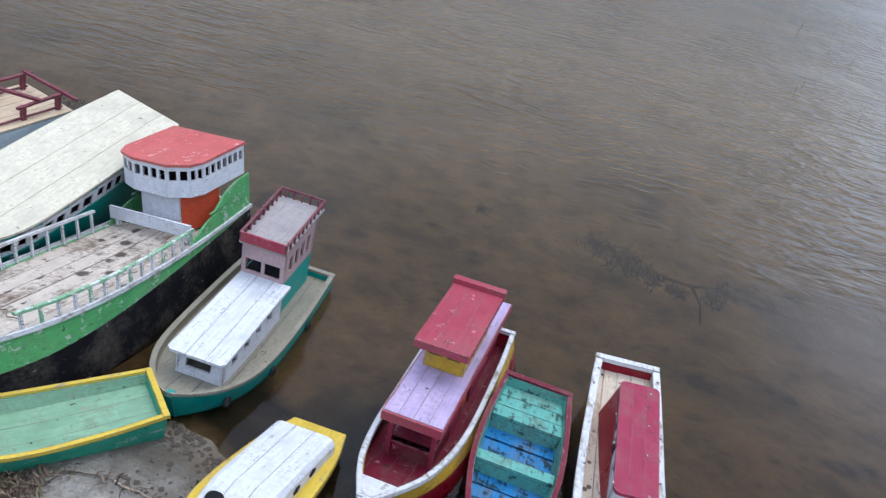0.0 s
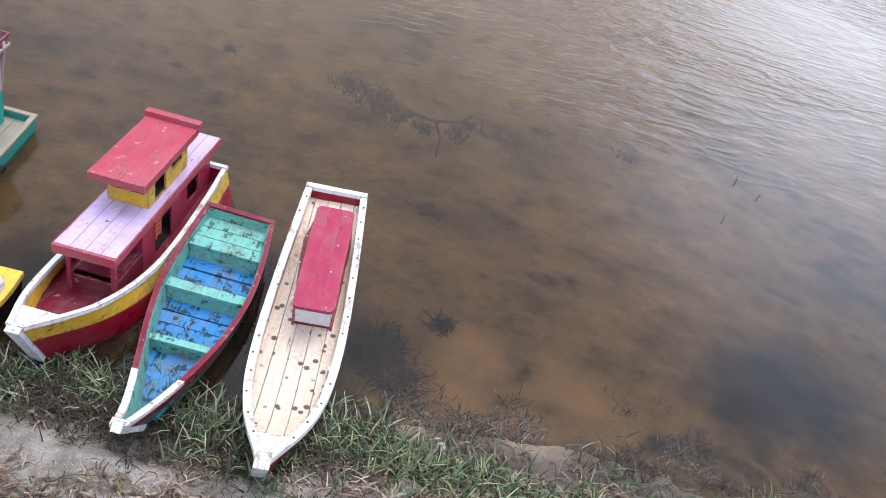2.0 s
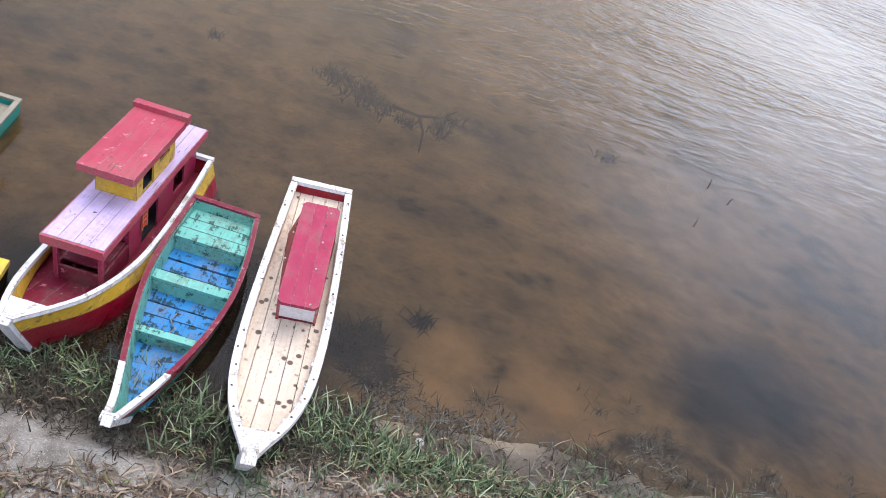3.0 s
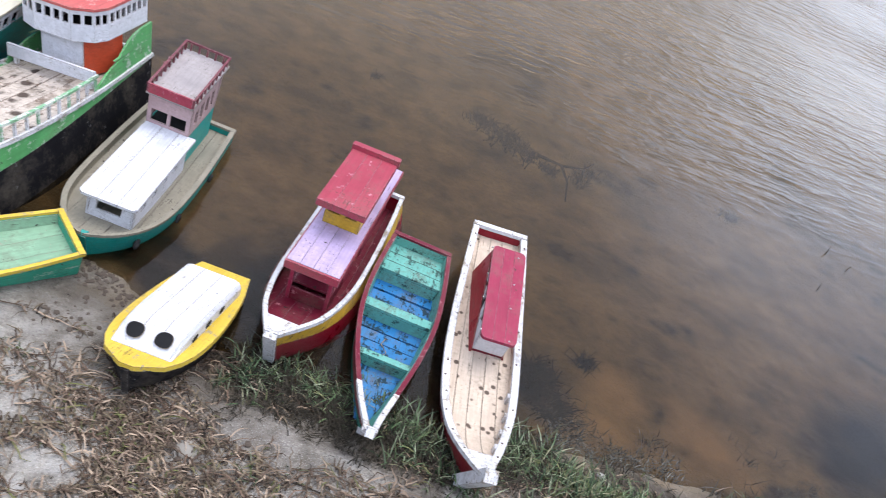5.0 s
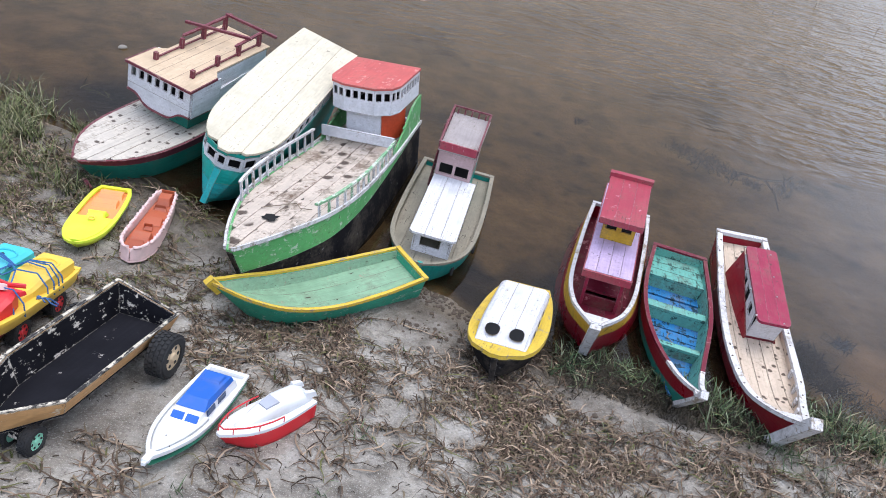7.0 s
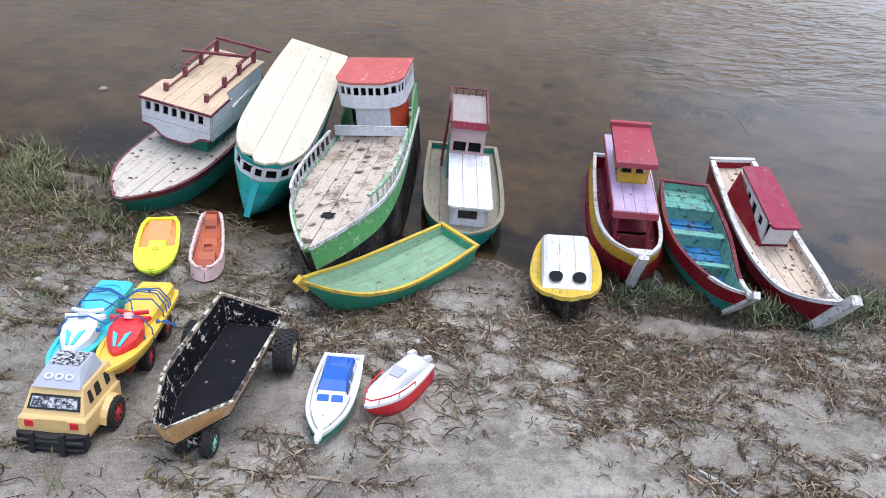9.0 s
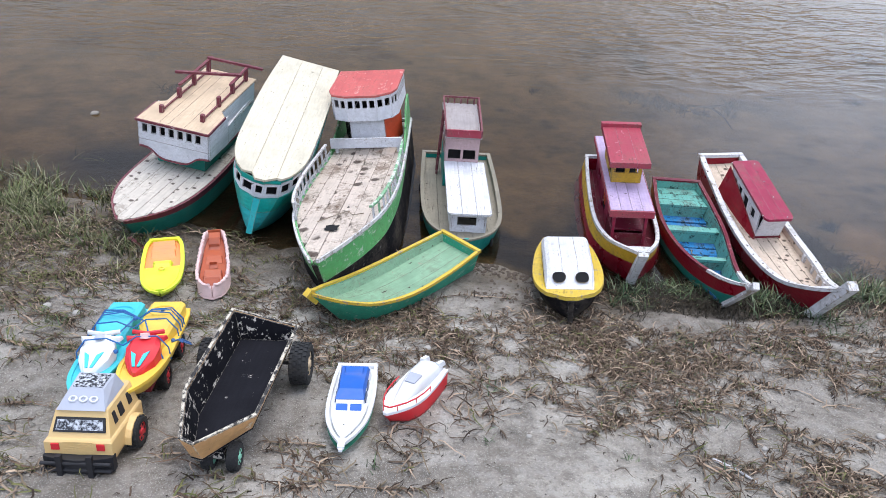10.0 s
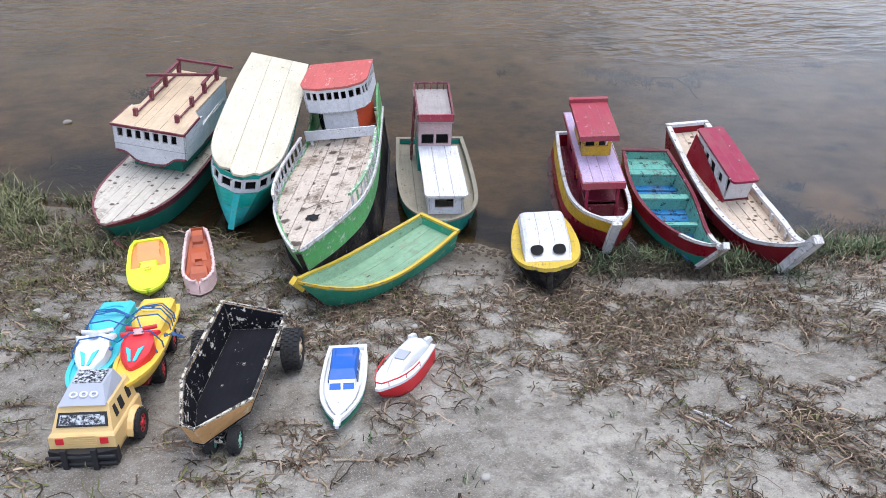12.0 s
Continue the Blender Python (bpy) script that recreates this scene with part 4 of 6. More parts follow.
            v = [bm.verts.new(q @ Vector((.0105 * math.cos(2 * math.pi * k / 12), .018 * math.sin(2 * math.pi * k / 12), side * .0006))) for k in range(12)]
            bm.faces.new(v)
            part("side_window", bm, INSIDE_SHADE, b)
    for x in (-.030, .026):
        bm = bmesh.new()
        tube(bm, [(x, .093, .1405), (x + .001, .10, .1452), (x, .22, .1524), (x - .0015, .35, .1601), (x, .395, .1611), (x, .435, .1551), (x, .49, .1210)], .0008, 5)
        part("roof_seam", bm, BARE_WOOD, b)
    bm = bmesh.new(); h.stem(bm, .018, .022, .0, -.004, .006)
    part("stem", bm, TAR_HULL, b)
    return b


def green_dinghy():
    b = thing("toy_boat", pose(-0.568, 1.779, -0.020, 1.8, -0.7, 131.2), "pale green wooden toy dinghy with yellow rim, lying on sand", "toy boat", BOATS)
    h = Hull(.745, ((0, .098), (.25, .112), (.5, .115), (.72, .096), (.86, .063), (.95, .029), (1, .010)),
             ((0, .128), (.25, .112), (.5, .108), (.7, .128), (.88, .176), (1, .222)), ((0, .010), (.5, .015), (.8, .025), (1, .06)), rake=.17, belly=.8, flat=((0, .72), (.6, .6), (.85, .35), (1, .1)))
    bm = bmesh.new(); h.band(bm, 0.0, 1.0); h.floor(bm)
    part("hull_side", bm, GREEN_SEA, b)
    bm = bmesh.new(); h.transom(bm)
    part("transom", bm, GREEN_SEA, b)
    inner = Hull(h.L, tuple((s, w - .0105) for s, w in h.w[:-1]) + ((1, .003),), tuple((s, z - .002) for s, z in h.zr), tuple((s, z + .008) for s, z in h.zb), h.flat, h.rake, .003, h.belly)
    bm = bmesh.new(); inner.band(bm, .3, 1.0)
    part("lining", bm, GREEN_PALE, b)
    bm = bmesh.new(); h.cap(bm, .014, .008, over=.004)
    part("gunwale", bm, YELLOW_LEMON, b, "yellow painted rim")
    h.planks(b, lambda s: .030 + .016 * s, 3, GREEN_PALE, .015, .95, label="pale green floor board")
    bm = bmesh.new(); h.stem(bm, .02, .03, .75, .012, .014)
    part("stem", bm, YELLOW_LEMON, b, "yellow prow", bevel=.003)
    return b


def big_green_boat():
    b = thing("toy_boat", pose(-0.829, 2.777, -0.013, 1.0, 6.5, 169.7), "large green and black wooden toy ship with a bare plank deck", "toy ship", BOATS)
    h = Hull(1.40, ((0, .150), (.3, .176), (.5, .190), (.62, .187), (.74, .165), (.85, .113), (.93, .064), (1, .012)),
             ((0, .190), (.3, .188), (.6, .214), (.8, .238), (1, .258)), ((0, -.09), (.6, -.07), (.85, -.02), (1, .03)), rake=.07, thick=.012, flat=((0, 1.0), (.6, 1.0), (.85, .9), (1, .15)))
    tide = lambda s: prof(((0, .97), (.25, .89), (.5, .78), (.75, .65), (1, .50)), s)
    bm = bmesh.new(); h.band(bm, 0.0, tide); h.floor(bm)
    part("hull_bottom", bm, TAR_HULL, b, "weathered black lower hull")
    bm = bmesh.new(); h.band(bm, tide, 1.0)
    part("topside", bm, GREEN, b, "scuffed green topside")
    bm = bmesh.new(); h.transom(bm)
    part("transom", bm, TAR_HULL, b)
    bm = bmesh.new(); h.cap(bm, .010, .010, over=.006)
    part("rubbing_strip", bm, WHITE, b)
    h.planks(b, .003, 6, DECK_GREY, .01, .992, thick=.01, gap=.0008, label="grey-white worn deck plank")
    bm = bmesh.new(); h.stem(bm, .016, .02, .2, -.012, .004)
    part("stem", bm, TAR_HULL, b)
    # hole in the foredeck: a flat black face paints in its shade
    bm = bmesh.new()
    q = Matrix.Translation((-.005, 1.145, .2445)) @ Matrix.Diagonal((.8, .8, 1, 1))
    ragged = [(-.034, -.024), (-.012, -.021), (-.006, -.031), (.012, -.027), (.030, -.022), (.028, -.004), (.036, .010), (.024, .021), (.006, .018), (-.010, .026), (-.031, .022), (-.027, .002)]
    v = [bm.verts.new(q @ Vector((x, y, 0))) for x, y in ragged]
    bm.faces.new(v)
    part("deck_hole", bm, INSIDE_SHADE, b, "broken deck hole, its shade painted as a black face")
    bm = bmesh.new()
    tube(bm, [(-.10, 1.02, .234), (-.06, 1.03, .234), (-.03, 1.00, .233), (-.01, 1.02, .234), (.03, 1.06, .238), (.06, 1.09, .24)], .002, 5)
    part("deck_crack", bm, BARE_WOOD, b)
    # railings
    for side, s0, s1 in ((1, .33, .76), (-1, .27, .76)):
        rail = new("railing")
        rail.parent = b
        n, tall = (11, .074) if side == 1 else (14, .056)
        for k in range(n):
            s = s0 + (s1 - s0) * k / (n - 1)
            x, y, z = h.at(s, 1, side, .010)
            bm = one_box(x - .004, x + .004, y - .004, y + .004, z, z + tall)
            part("baluster", bm, WHITE if side == 1 or k % 3 else GREEN_WORN, rail)
        bm = bmesh.new()
        rings = []
        for k in range(21):
            s = s0 - .01 + (s1 - s0 + .02) * k / 20
            x, y, z = h.at(s, 1, side, .010)
            rings.append([(x - .006, y, z + tall - .002), (x + .006, y, z + tall - .002), (x + .006, y, z + tall + .006), (x - .006, y, z + tall + .006)])
        loft(bm, rings)
        part("handrail", bm, WHITE if side == 1 else GREEN_WORN, rail)
    # raised bulwark round the stern
    for side in (-1, 1):
        for s0, s1, up in ((0.0, .275, .075), (0.0, .19, .135)):
            bm = bmesh.new()
            rings = []
            for k in range(9):
                s = s0 + (s1 - s0) * k / 8
                x, y, z = h.at(s, 1, side, .002)
                top = z + up * (1 - (k / 8) ** 4 * .85)
                low = z + (0.002 if up < .1 else .074)
                off = -.008 * side
                rings.append([(x, y, low), (x + off, y, low), (x + off, y, max(top, low + .003)), (x, y, max(top, low + .003))])
            loft(bm, rings)
            part("bulwark_plank", bm, GREEN, b)
    # house with the wheelhouse on top
    bm = house(.078, .10, .318, .19, .338, z1b=.338)
    part("lower_house", bm, WHITE_CLEAN, b)
    # the +x side is an open recess; a tar-black board paints in its shade
    for side in (-1, 1):
        bm = bmesh.new()
        wall(bm, (side * .080, .314), (side * .134, .17), .192, .338, -.005 * side)
        part("house_side", bm, ORANGE if side < 0 else TAR, b, "orange-red house side" if side < 0 else "black board painting in the shade of the open side")
    bm = bmesh.new()
    beam(bm, (-.160, .374, .238), (.165, .374, .238), .012, .045)
    part("cross_board", bm, WHITE_CLEAN, b, "white board across the deck")
    for x in (-.14, .14):
        bm = one_box(x - .007, x + .007, .36, .375, .19, .245)
        part("board_post", bm, WHITE, b)
    W = .150
    front = [(-W, .02), (-W, .262), (-W * .86, .312), (-W * .45, .350), (W * .45, .350), (W * .86, .322), (W, .270), (W, .02)]
    front = [(x + .010, y) for x, y in front]
    bm = bmesh.new()
    for a, c in zip(front, front[1:]):
        length = math.hypot(c[0] - a[0], c[1] - a[1])
        n = max(1, round(length / .034))
        wall(bm, a, c, .330, .440, -.006, row_holes(n, .02, .98, .64, .56, .86))
    part("wheelhouse_wall", bm, WHITE_CLEAN, b, "white wheelhouse wall with a row of square windows")
    bm = bmesh.new()
    wall(bm, (W + .003, .026), (-W + .017, .026), .330, .440, -.006)
    part("wheelhouse_back", bm, WHITE_CLEAN, b)
    bm = bmesh.new()
    prism(bm, [(x * .94, max(y - .008, .03) if y > .1 else .03) for x, y in front], .332, .338)
    part("wheelhouse_floor", bm, INSIDE_SHADE, b)
    bm = bmesh.new()
    prism(bm, [(x * 1.02, y * 1.015 if y > .1 else .012) for x, y in front], .4405, .450)
    part("wheelhouse_roof", bm, CORAL, b, "coral red wheelhouse roof", bevel=.0015)
    return b


def white_roof_boat():
    b = thing("toy_boat", pose(-1.284, 2.877, -0.018, 1.8, -12.6, 172.0), "teal wooden toy ferry with one long white plank roof", "toy ferry", BOATS)
    h = Hull(.90, ((0, .134), (.3, .150), (.65, .152), (.80, .145), (.89, .124), (.95, .094), (.985, .056), (1, .016)),
             ((0, .369), (.5, .279), (1, .189)), ((0, -.06), (.7, -.03), (1, .05)), rake=-.06, flat=((0, .8), (.6, .65), (.85, .35), (1, .1)), belly=.75)
    bm = bmesh.new(); h.band(bm, 0.0, .60); h.floor(bm)
    part("hull_bottom", bm, TEAL_BRIGHT, b, "bright teal bow and bottom")
    bm = bmesh.new(); h.band(bm, .60, 1.0)
    part("topside", bm, TEAL, b)
    bm = bmesh.new(); h.transom(bm)
    part("transom", bm, TEAL, b)
    bm = bmesh.new(); h.stem(bm, .024, .024, 0, -.002, .003)
    part("stem", bm, TEAL_BRIGHT, b, bevel=.002)
    # window band round the cabin, following the hull
    ss = [0, .16, .32, .48, .62, .74, .84, .91, .965]
    left = [(-h.at(s, 1, 1)[0] + .003, h.at(s, 1, 1)[1]) for s in ss] + [(-.02, h.L * .992)]
    ringp = left + [(-x, y) for x, y in left[::-1]]
    bm = bmesh.new()
    for a, c in zip(ringp, ringp[1:]):
        n = max(1, round(math.hypot(c[0] - a[0], c[1] - a[1]) / .052))
        za, zc = prof(h.zr, a[1] / h.L), prof(h.zr, c[1] / h.L)
        z0 = min(za, zc) - .004
        wall(bm, a, c, z0, za + .062, -.005, row_holes(n, .03, .97, .68, .32, .80), z1b=zc + .062)
    part("window_band", bm, WHITE_CLEAN, b, "white window band with square openings")
    bm = bmesh.new()
    inn = [(x * .9, y * .985) for x, y in ringp]
    prism(bm, inn, lambda x, y: prof(h.zr, y / h.L) - .01, lambda x, y: prof(h.zr, y / h.L) - .006)
    part("cabin_floor", bm, INSIDE_SHADE, b)
    bm = bmesh.new()
    for k in range(len(ringp) - 1):
        a, c = ringp[k], ringp[k + 1]
        wall(bm, (a[0] * 1.012, a[1] * 1.002), (c[0] * 1.012, c[1] * 1.002), prof(h.zr, a[1] / h.L) + .060, prof(h.zr, a[1] / h.L) + .078, -.004, z1b=prof(h.zr, c[1] / h.L) + .078)
    part("roof_edge", bm, TEAL, b)
    # roof planks, each following the curve of the bow
    cuts = (-.158, -.060, .040, .158)
    for xa, xb in zip(cuts, cuts[1:]):
        xa, xb = xa + .0002, xb - .0002
        rings = []
        for i in range(30):
            s = -.015 + 1.02 * i / 29
            wide = h.at(min(max(s, 0), 1), 1, 1)[0] + .004
            y = h.L * s
            z = prof(h.zr, min(max(s, 0), 1)) + .080
            lo, hi = max(xa, -wide), min(xb, wide)
            if hi - lo > .003:
                rings.append([(lo, y, z - .001), (hi, y, z - .001), (hi, y, z + .008), (lo, y, z + .008)])
        if len(rings) > 1:
            bm = bmesh.new(); loft(bm, rings)
            part("roof_plank", bm, CREAM_ROOF, b, "cream white roof board")
    return b


def cream_deck_boat():
    b = thing("toy_boat", pose(-1.600, 2.83, 0.0, 0.0, -6.0, 163.0), "cream decked wooden toy ship with white wheelhouse and red railings", "toy ship", BOATS)
    h = Hull(.975, ((0, .14), (.25, .165), (.45, .172), (.66, .164), (.79, .140), (.88, .103), (.95, .055), (1, .014)),
             ((0, .150), (.5, .140), (.8, .145), (1, .150)), ((0, -.08), (.6, -.07), (.9, -.03), (1, .02)), rake=.10)
    bm = bmesh.new(); h.band(bm, 0.0, .82); h.floor(bm)
    part("hull_bottom", bm, TEAL_DEEP, b)
    bm = bmesh.new(); h.band(bm, .82, 1.0)
    part("topside", bm, BURGUNDY, b, "burgundy rubbing strake")
    bm = bmesh.new(); h.transom(bm)
    part("transom", bm, TEAL_DEEP, b)
    h.planks(b, -.002, 7, DECK_CREAM, .005, .995, thick=.01, gap=.0006, label="cream worn deck plank")
    bm = bmesh.new(); h.cap(bm, .006, .001, over=.004, stern=False)
    part("deck_edge", bm, BURGUNDY, b)
    # house: green base, flared white front with a scalloped lower edge
    bm = house(.110, .06, .485, .145, .245)
    part("house_base", bm, TEAL_DEEP, b)
    # black block behind the front windows stands in for the unlit inside
    part("house_inside_shade", one_box(-.138, .138, .36, .515, .25, .352), INSIDE_SHADE, b)
    F = .155
    bm = bmesh.new()
    wall(bm, (-F, .545), (F, .545), .272, .357, -.007, row_holes(7, .08, .97, .56, .40, .84))
    part("house_front", bm, WHITE_CLEAN, b, "white front wall with seven square windows")
    def scallop(x):
        u = abs(x) / F
        return .196 + .046 * (1 / (1 + math.exp(-(u - .55) * 12)))
    xs = [-F + 2 * F * k / 24 for k in range(25)]
    bm = bmesh.new()
    loft(bm, [[(x, .545, scallop(x)), (x, .538, scallop(x)), (x, .538, .2715), (x, .545, .2715)] for x in xs])
    part("front_apron", bm, WHITE_CLEAN, b)
    bm = bmesh.new()
    loft(bm, [[(x, .5485, scallop(x) - .007), (x, .536, scallop(x) - .007), (x, .536, scallop(x) + .002), (x, .5485, scallop(x) + .002)] for x in xs])
    part("apron_edge", bm, BURGUNDY, b)
    for side in (-1, 1):
        bm = bmesh.new()
        wall(bm, (side * F, .36), (side * F, .538), .236, .3665, -.006 * side, z1b=.357)
        part("house_side", bm, WHITE_CLEAN, b)
        # curved bulwark narrowing towards the stern
        bm = bmesh.new()
        rings = []
        for k in range(9):
            f = k / 8
            x = side * (.153 - .026 * math.sin(f * math.pi / 2))
            y = .36 - .36 * f
            rings.append([(x, y, .228 - .03 * f), (x - side * .007, y, .228 - .03 * f), (x - side * .007, y, .306 + .006 * f), (x, y, .306 + .006 * f)])
        loft(bm, rings)
        part("bulwark", bm, WHITE_CLEAN, b)
        bm = bmesh.new()
        wall(bm, (side * .120, .0), (side * .120, .372), .235, .384, -.006 * side, z1b=.3655)
        part("after_house_side", bm, WHITE_CLEAN, b)
        bm = bmesh.new()
        hexa(bm, [(side * .1205, .0, .290), (side * .127, .0, .290), (side * .147, .36, .288), (side * .1205, .36, .288), (side * .1205, .0, .302), (side * .127, .0, .302), (side * .147, .36, .298), (side * .1205, .36, .298)])
        part("side_deck", bm, WHITE, b)
        bm = bmesh.new()
        beam(bm, (side * .153, .54, .235), (side * .128, .0, .198), .008, .009)
        part("bulwark_edge", bm, BURGUNDY, b)
    outline = [(-.159, .55), (.159, .55), (.157, .385), (.124, .355), (.128, -.02), (-.128, -.02), (-.124, .345), (-.157, .385)]
    bm = bmesh.new(); prism(bm, outline, lambda x, y: .358 + .05 * (.55 - y), lambda x, y: .364 + .05 * (.55 - y))
    part("roof", bm, TAN_ROOF, b, "tan plank roof")
    bm = bmesh.new()
    box(bm, -.162, .162, .5505, .5555, .354, .365)
    for side in (-1, 1):
        beam(bm, (side * .161, .555, .360), (side * .159, .385, .369), .005, .011)
    part("roof_trim", bm, BURGUNDY, b)
    for x in (-.05, .02, .06):
        bm = bmesh.new()
        hexa(bm, [(x - .0007, -.01, .388), (x + .0007, -.01, .388), (x + .0007, .54, .361), (x - .0007, .54, .361), (x - .0007, -.01, .3926), (x + .0007, -.01, .3926), (x + .0007, .54, .3651), (x - .0007, .54, .3651)])
        part("roof_seam", bm, BARE_WOOD, b)
    # railings on the roof
    rail = new("railing")
    rail.parent = b
    top = lambda y: .363 + .05 * (.55 - y)
    for x in (-.092, .092):
        for y, up in ((.46, .034), (.305, .046), (.165, .056), (.02, .058)):
            bm = one_box(x - .008, x + .008, y - .008, y + .008, top(y), top(y) + up)
            part("post", bm, BURGUNDY, rail, bevel=.0015)
        bm = bmesh.new(); beam(bm, (x, .455, top(.455) + .010), (x, .0, top(0) + .010), .006, .007)
        part("low_rail", bm, BURGUNDY, rail)
        bm = bmesh.new(); beam(bm, (x, .30 if x > 0 else .19, top(.25) + .054), (x, -.02, top(0) + .062), .012, .009)
        part("top_rail", bm, BURGUNDY, rail)
    bm = bmesh.new(); beam(bm, (-.165, .000, .456), (.100, .010, .458), .012, .011)
    part("cross_bar", bm, BURGUNDY, rail)
    bm = bmesh.new(); beam(bm, (.155, .215, .449), (-.110, .105, .452), .013, .011)
    part("cross_bar", bm, BURGUNDY, rail)
    bm = bmesh.new()
    beam(bm, (-.015, .945, .055), (-.10, .98, .040), .014, .010)
    part("anchor_stick", bm, BURGUNDY, b)
    return b


def teal_motor_boat():
    b = thing("toy_boat", pose(-0.486, 2.660, -0.0313, 0.0, -1.5, 176.3) @ Matrix.Scale(1.03, 4), "teal wooden toy motor boat with pink wheelhouse and white cabin, afloat", "toy motor boat", BOATS)
    h = Hull(.85, ((0, .160), (.3, .170), (.6, .168), (.76, .152), (.87, .118), (.94, .078), (.98, .04), (1, .012)),
             ((0, .090), (.5, .088), (.8, .105), (1, .135)), ((0, -.06), (.8, -.05), (1, -.02)), rake=.06, flat=((0, .85), (.6, .8), (.85, .5), (1, .1)))
    bm = bmesh.new(); h.band(bm, 0.0, 1.0); h.floor(bm)
    part("hull_side", bm, TEAL, b)
    bm = bmesh.new(); h.transom(bm)
    part("transom", bm, TEAL, b)
    bm = bmesh.new(); h.cap(bm, .018, .006, over=.002)
    part("gunwale", bm, DECK_BUFF, b, "buff rim")
    inner = Hull(h.L, tuple((s, w - .0105) for s, w in h.w[:-1]) + ((1, .003),), tuple((s, z - .001) for s, z in h.zr), tuple((s, z + .008) for s, z in h.zb), h.flat, h.rake, .003)
    bm = bmesh.new(); inner.band(bm, .6, 1.0)
    part("lining", bm, DECK_BUFF, b)
    bm = bmesh.new(); h.stem(bm, .018, .024, .1, -.008, .003)
    part("stem", bm, TEAL, b, bevel=.002)
    h.planks(b, .022, 5, DECK_BUFF, .015, .965)
    bm = house(.072, .31, .715, .066, .178, front=[(.28, .80, .45, .75)], left=row_holes(4, .12, .92, .42, .50, .76), right=row_holes(4, .12, .92, .42, .50, .76), lean=-.02)
    bmesh.ops.translate(bm, verts=bm.verts, vec=(-.014, 0, 0))
    part("fore_cabin", bm, WHITE_CLEAN, b, "white fore cabin with small square windows")
    bm = one_box(-.076, .048, .32, .70, .068, .074)
    part("cabin_floor", bm, INSIDE_SHADE, b)
    for k in range(3):
        xs = -.102 + .176 * k / 3
        bm = bmesh.new()
        c = .012
        xa, xb = xs + .0003, xs + .0584
        out = [(xa, .285), (xb, .285), (xb, .742 - (c if k == 2 else 0)), (xb - (c if k == 2 else 0), .742), (xa + (c if k == 0 else 0), .742), (xa, .742 - (c if k == 0 else 0))]
        prism(bm, out, .180, .189)
        part("roof_plank", bm, WHITE_CLEAN, b, "white roof board")
    # after wheelhouse, flaring upwards
    bm = house(.074, .045, .288, .066, .188)
    part("wheelhouse_base", bm, TEAL, b)
    bm = bmesh.new()
    win = row_holes(4, .10, .92, .55, .22, .66)
    wall(bm, (-.074, .288), (.074, .288), .188, .310, -.006, [(.10, .46, .12, .5), (.54, .90, .12, .5)], lean=(0, .012))
    wall(bm, (.074, .045), (-.074, .045), .188, .335, -.006, [(.28, .72, .2, .7)], lean=(0, -.03))
    wall(bm, (-.074, .050), (-.074, .283), .188, .335, -.006, win, z1b=.310)
    wall(bm, (.074, .050), (.074, .283), .188, .335, .006, [(.06, .28, .25, .68), (.36, .52, .25, .68), (.62, .86, .0, .78)], z1b=.310)
    part("wheelhouse_wall", bm, PINK, b, "mauve pink wheelhouse wall with tall windows")
    bm = one_box(-.066, .066, .055, .28, .189, .194)
    part("wheelhouse_floor", bm, INSIDE_SHADE, b)
    bm = bmesh.new()
    hexa(bm, [(-.084, .000, .336), (.084, .000, .336), (.080, .315, .310), (-.080, .315, .310), (-.084, .000, .343), (.084, .000, .343), (.080, .315, .317), (-.080, .315, .317)])
    part("top_deck", bm, MAUVE_DECK, b, "mauve top deck")
    rail = new("railing")
    rail.parent = b
    for x in (-.077, .077):
        bm = bmesh.new(); beam(bm, (x * 1.04, .000, .374), (x, .316, .347), .007, .007)
        part("handrail", bm, BURGUNDY, rail)
        for k in range(10):
            y = .012 + .298 * k / 9
            z = .342 - .026 * (y / .315)
            bm = one_box(x - .003, x + .003, y - .003, y + .003, z, z + .027)
            part("baluster", bm, BURGUNDY, rail)
    bm = bmesh.new(); beam(bm, (-.080, .003, .374), (.080, .003, .374), .007, .007)
    part("handrail", bm, BURGUNDY, rail)
    for k in range(5):
        x = -.06 + .03 * k
        bm = one_box(x - .003, x + .003, .001, .007, .343, .371)
        part("baluster", bm, BURGUNDY, rail)
    bm = one_box(-.074, .074, .310, .317, .317, .351)
    part("front_board", bm, CRIMSON_LIGHT, rail, "faded red front board")
    bm = bmesh.new()
    for yy in (.145, .185):
        beam(bm, (.098, yy, .07), (.084, yy - .01, .362), .007, .007)
    for k in range(8):
        f = k / 7
        beam(bm, (.097 - .016 * f, .143 - .008 * f, .085 + .255 * f), (.097 - .016 * f, .187 - .01 * f, .085 + .255 * f), .006, .006)
    part("ladder", bm, BURGUNDY, b, "burgundy ladder leaning on the wheelhouse")
    for side in (-1, 1):
        for s in (.30, .62, .86):
            x, y, z = h.at(s, .62, side)
            bm = bmesh.new()
            torus(bm, Matrix.Translation((x + side * .006, y, z)) @ Matrix.Rotation(radians(90), 4, "Y"), .013, .006, 14, 7)
            part("tyre_fender", bm, P_TYRE, b, "small black tyre fender", smooth=True)
    return b


maroon_cabin_boat()
blue_rowing_boat()
purple_cabin_boat()
yellow_launch()
green_dinghy()
big_green_boat()
white_roof_boat()
cream_deck_boat()
teal_motor_boat()


# ---- plastic toys on the sand ----
TOYS = "plastic toys on the sand"


def grounded(x, y, rz, lift=0.0, reach=0.2):
    """A pose on the bank at (x, y), tipped with its slope."""
    base = pose(x, y, height(x, y) + lift)
    tip = Matrix.Rotation(-radians(slope(x, y, reach)), 4, "X")
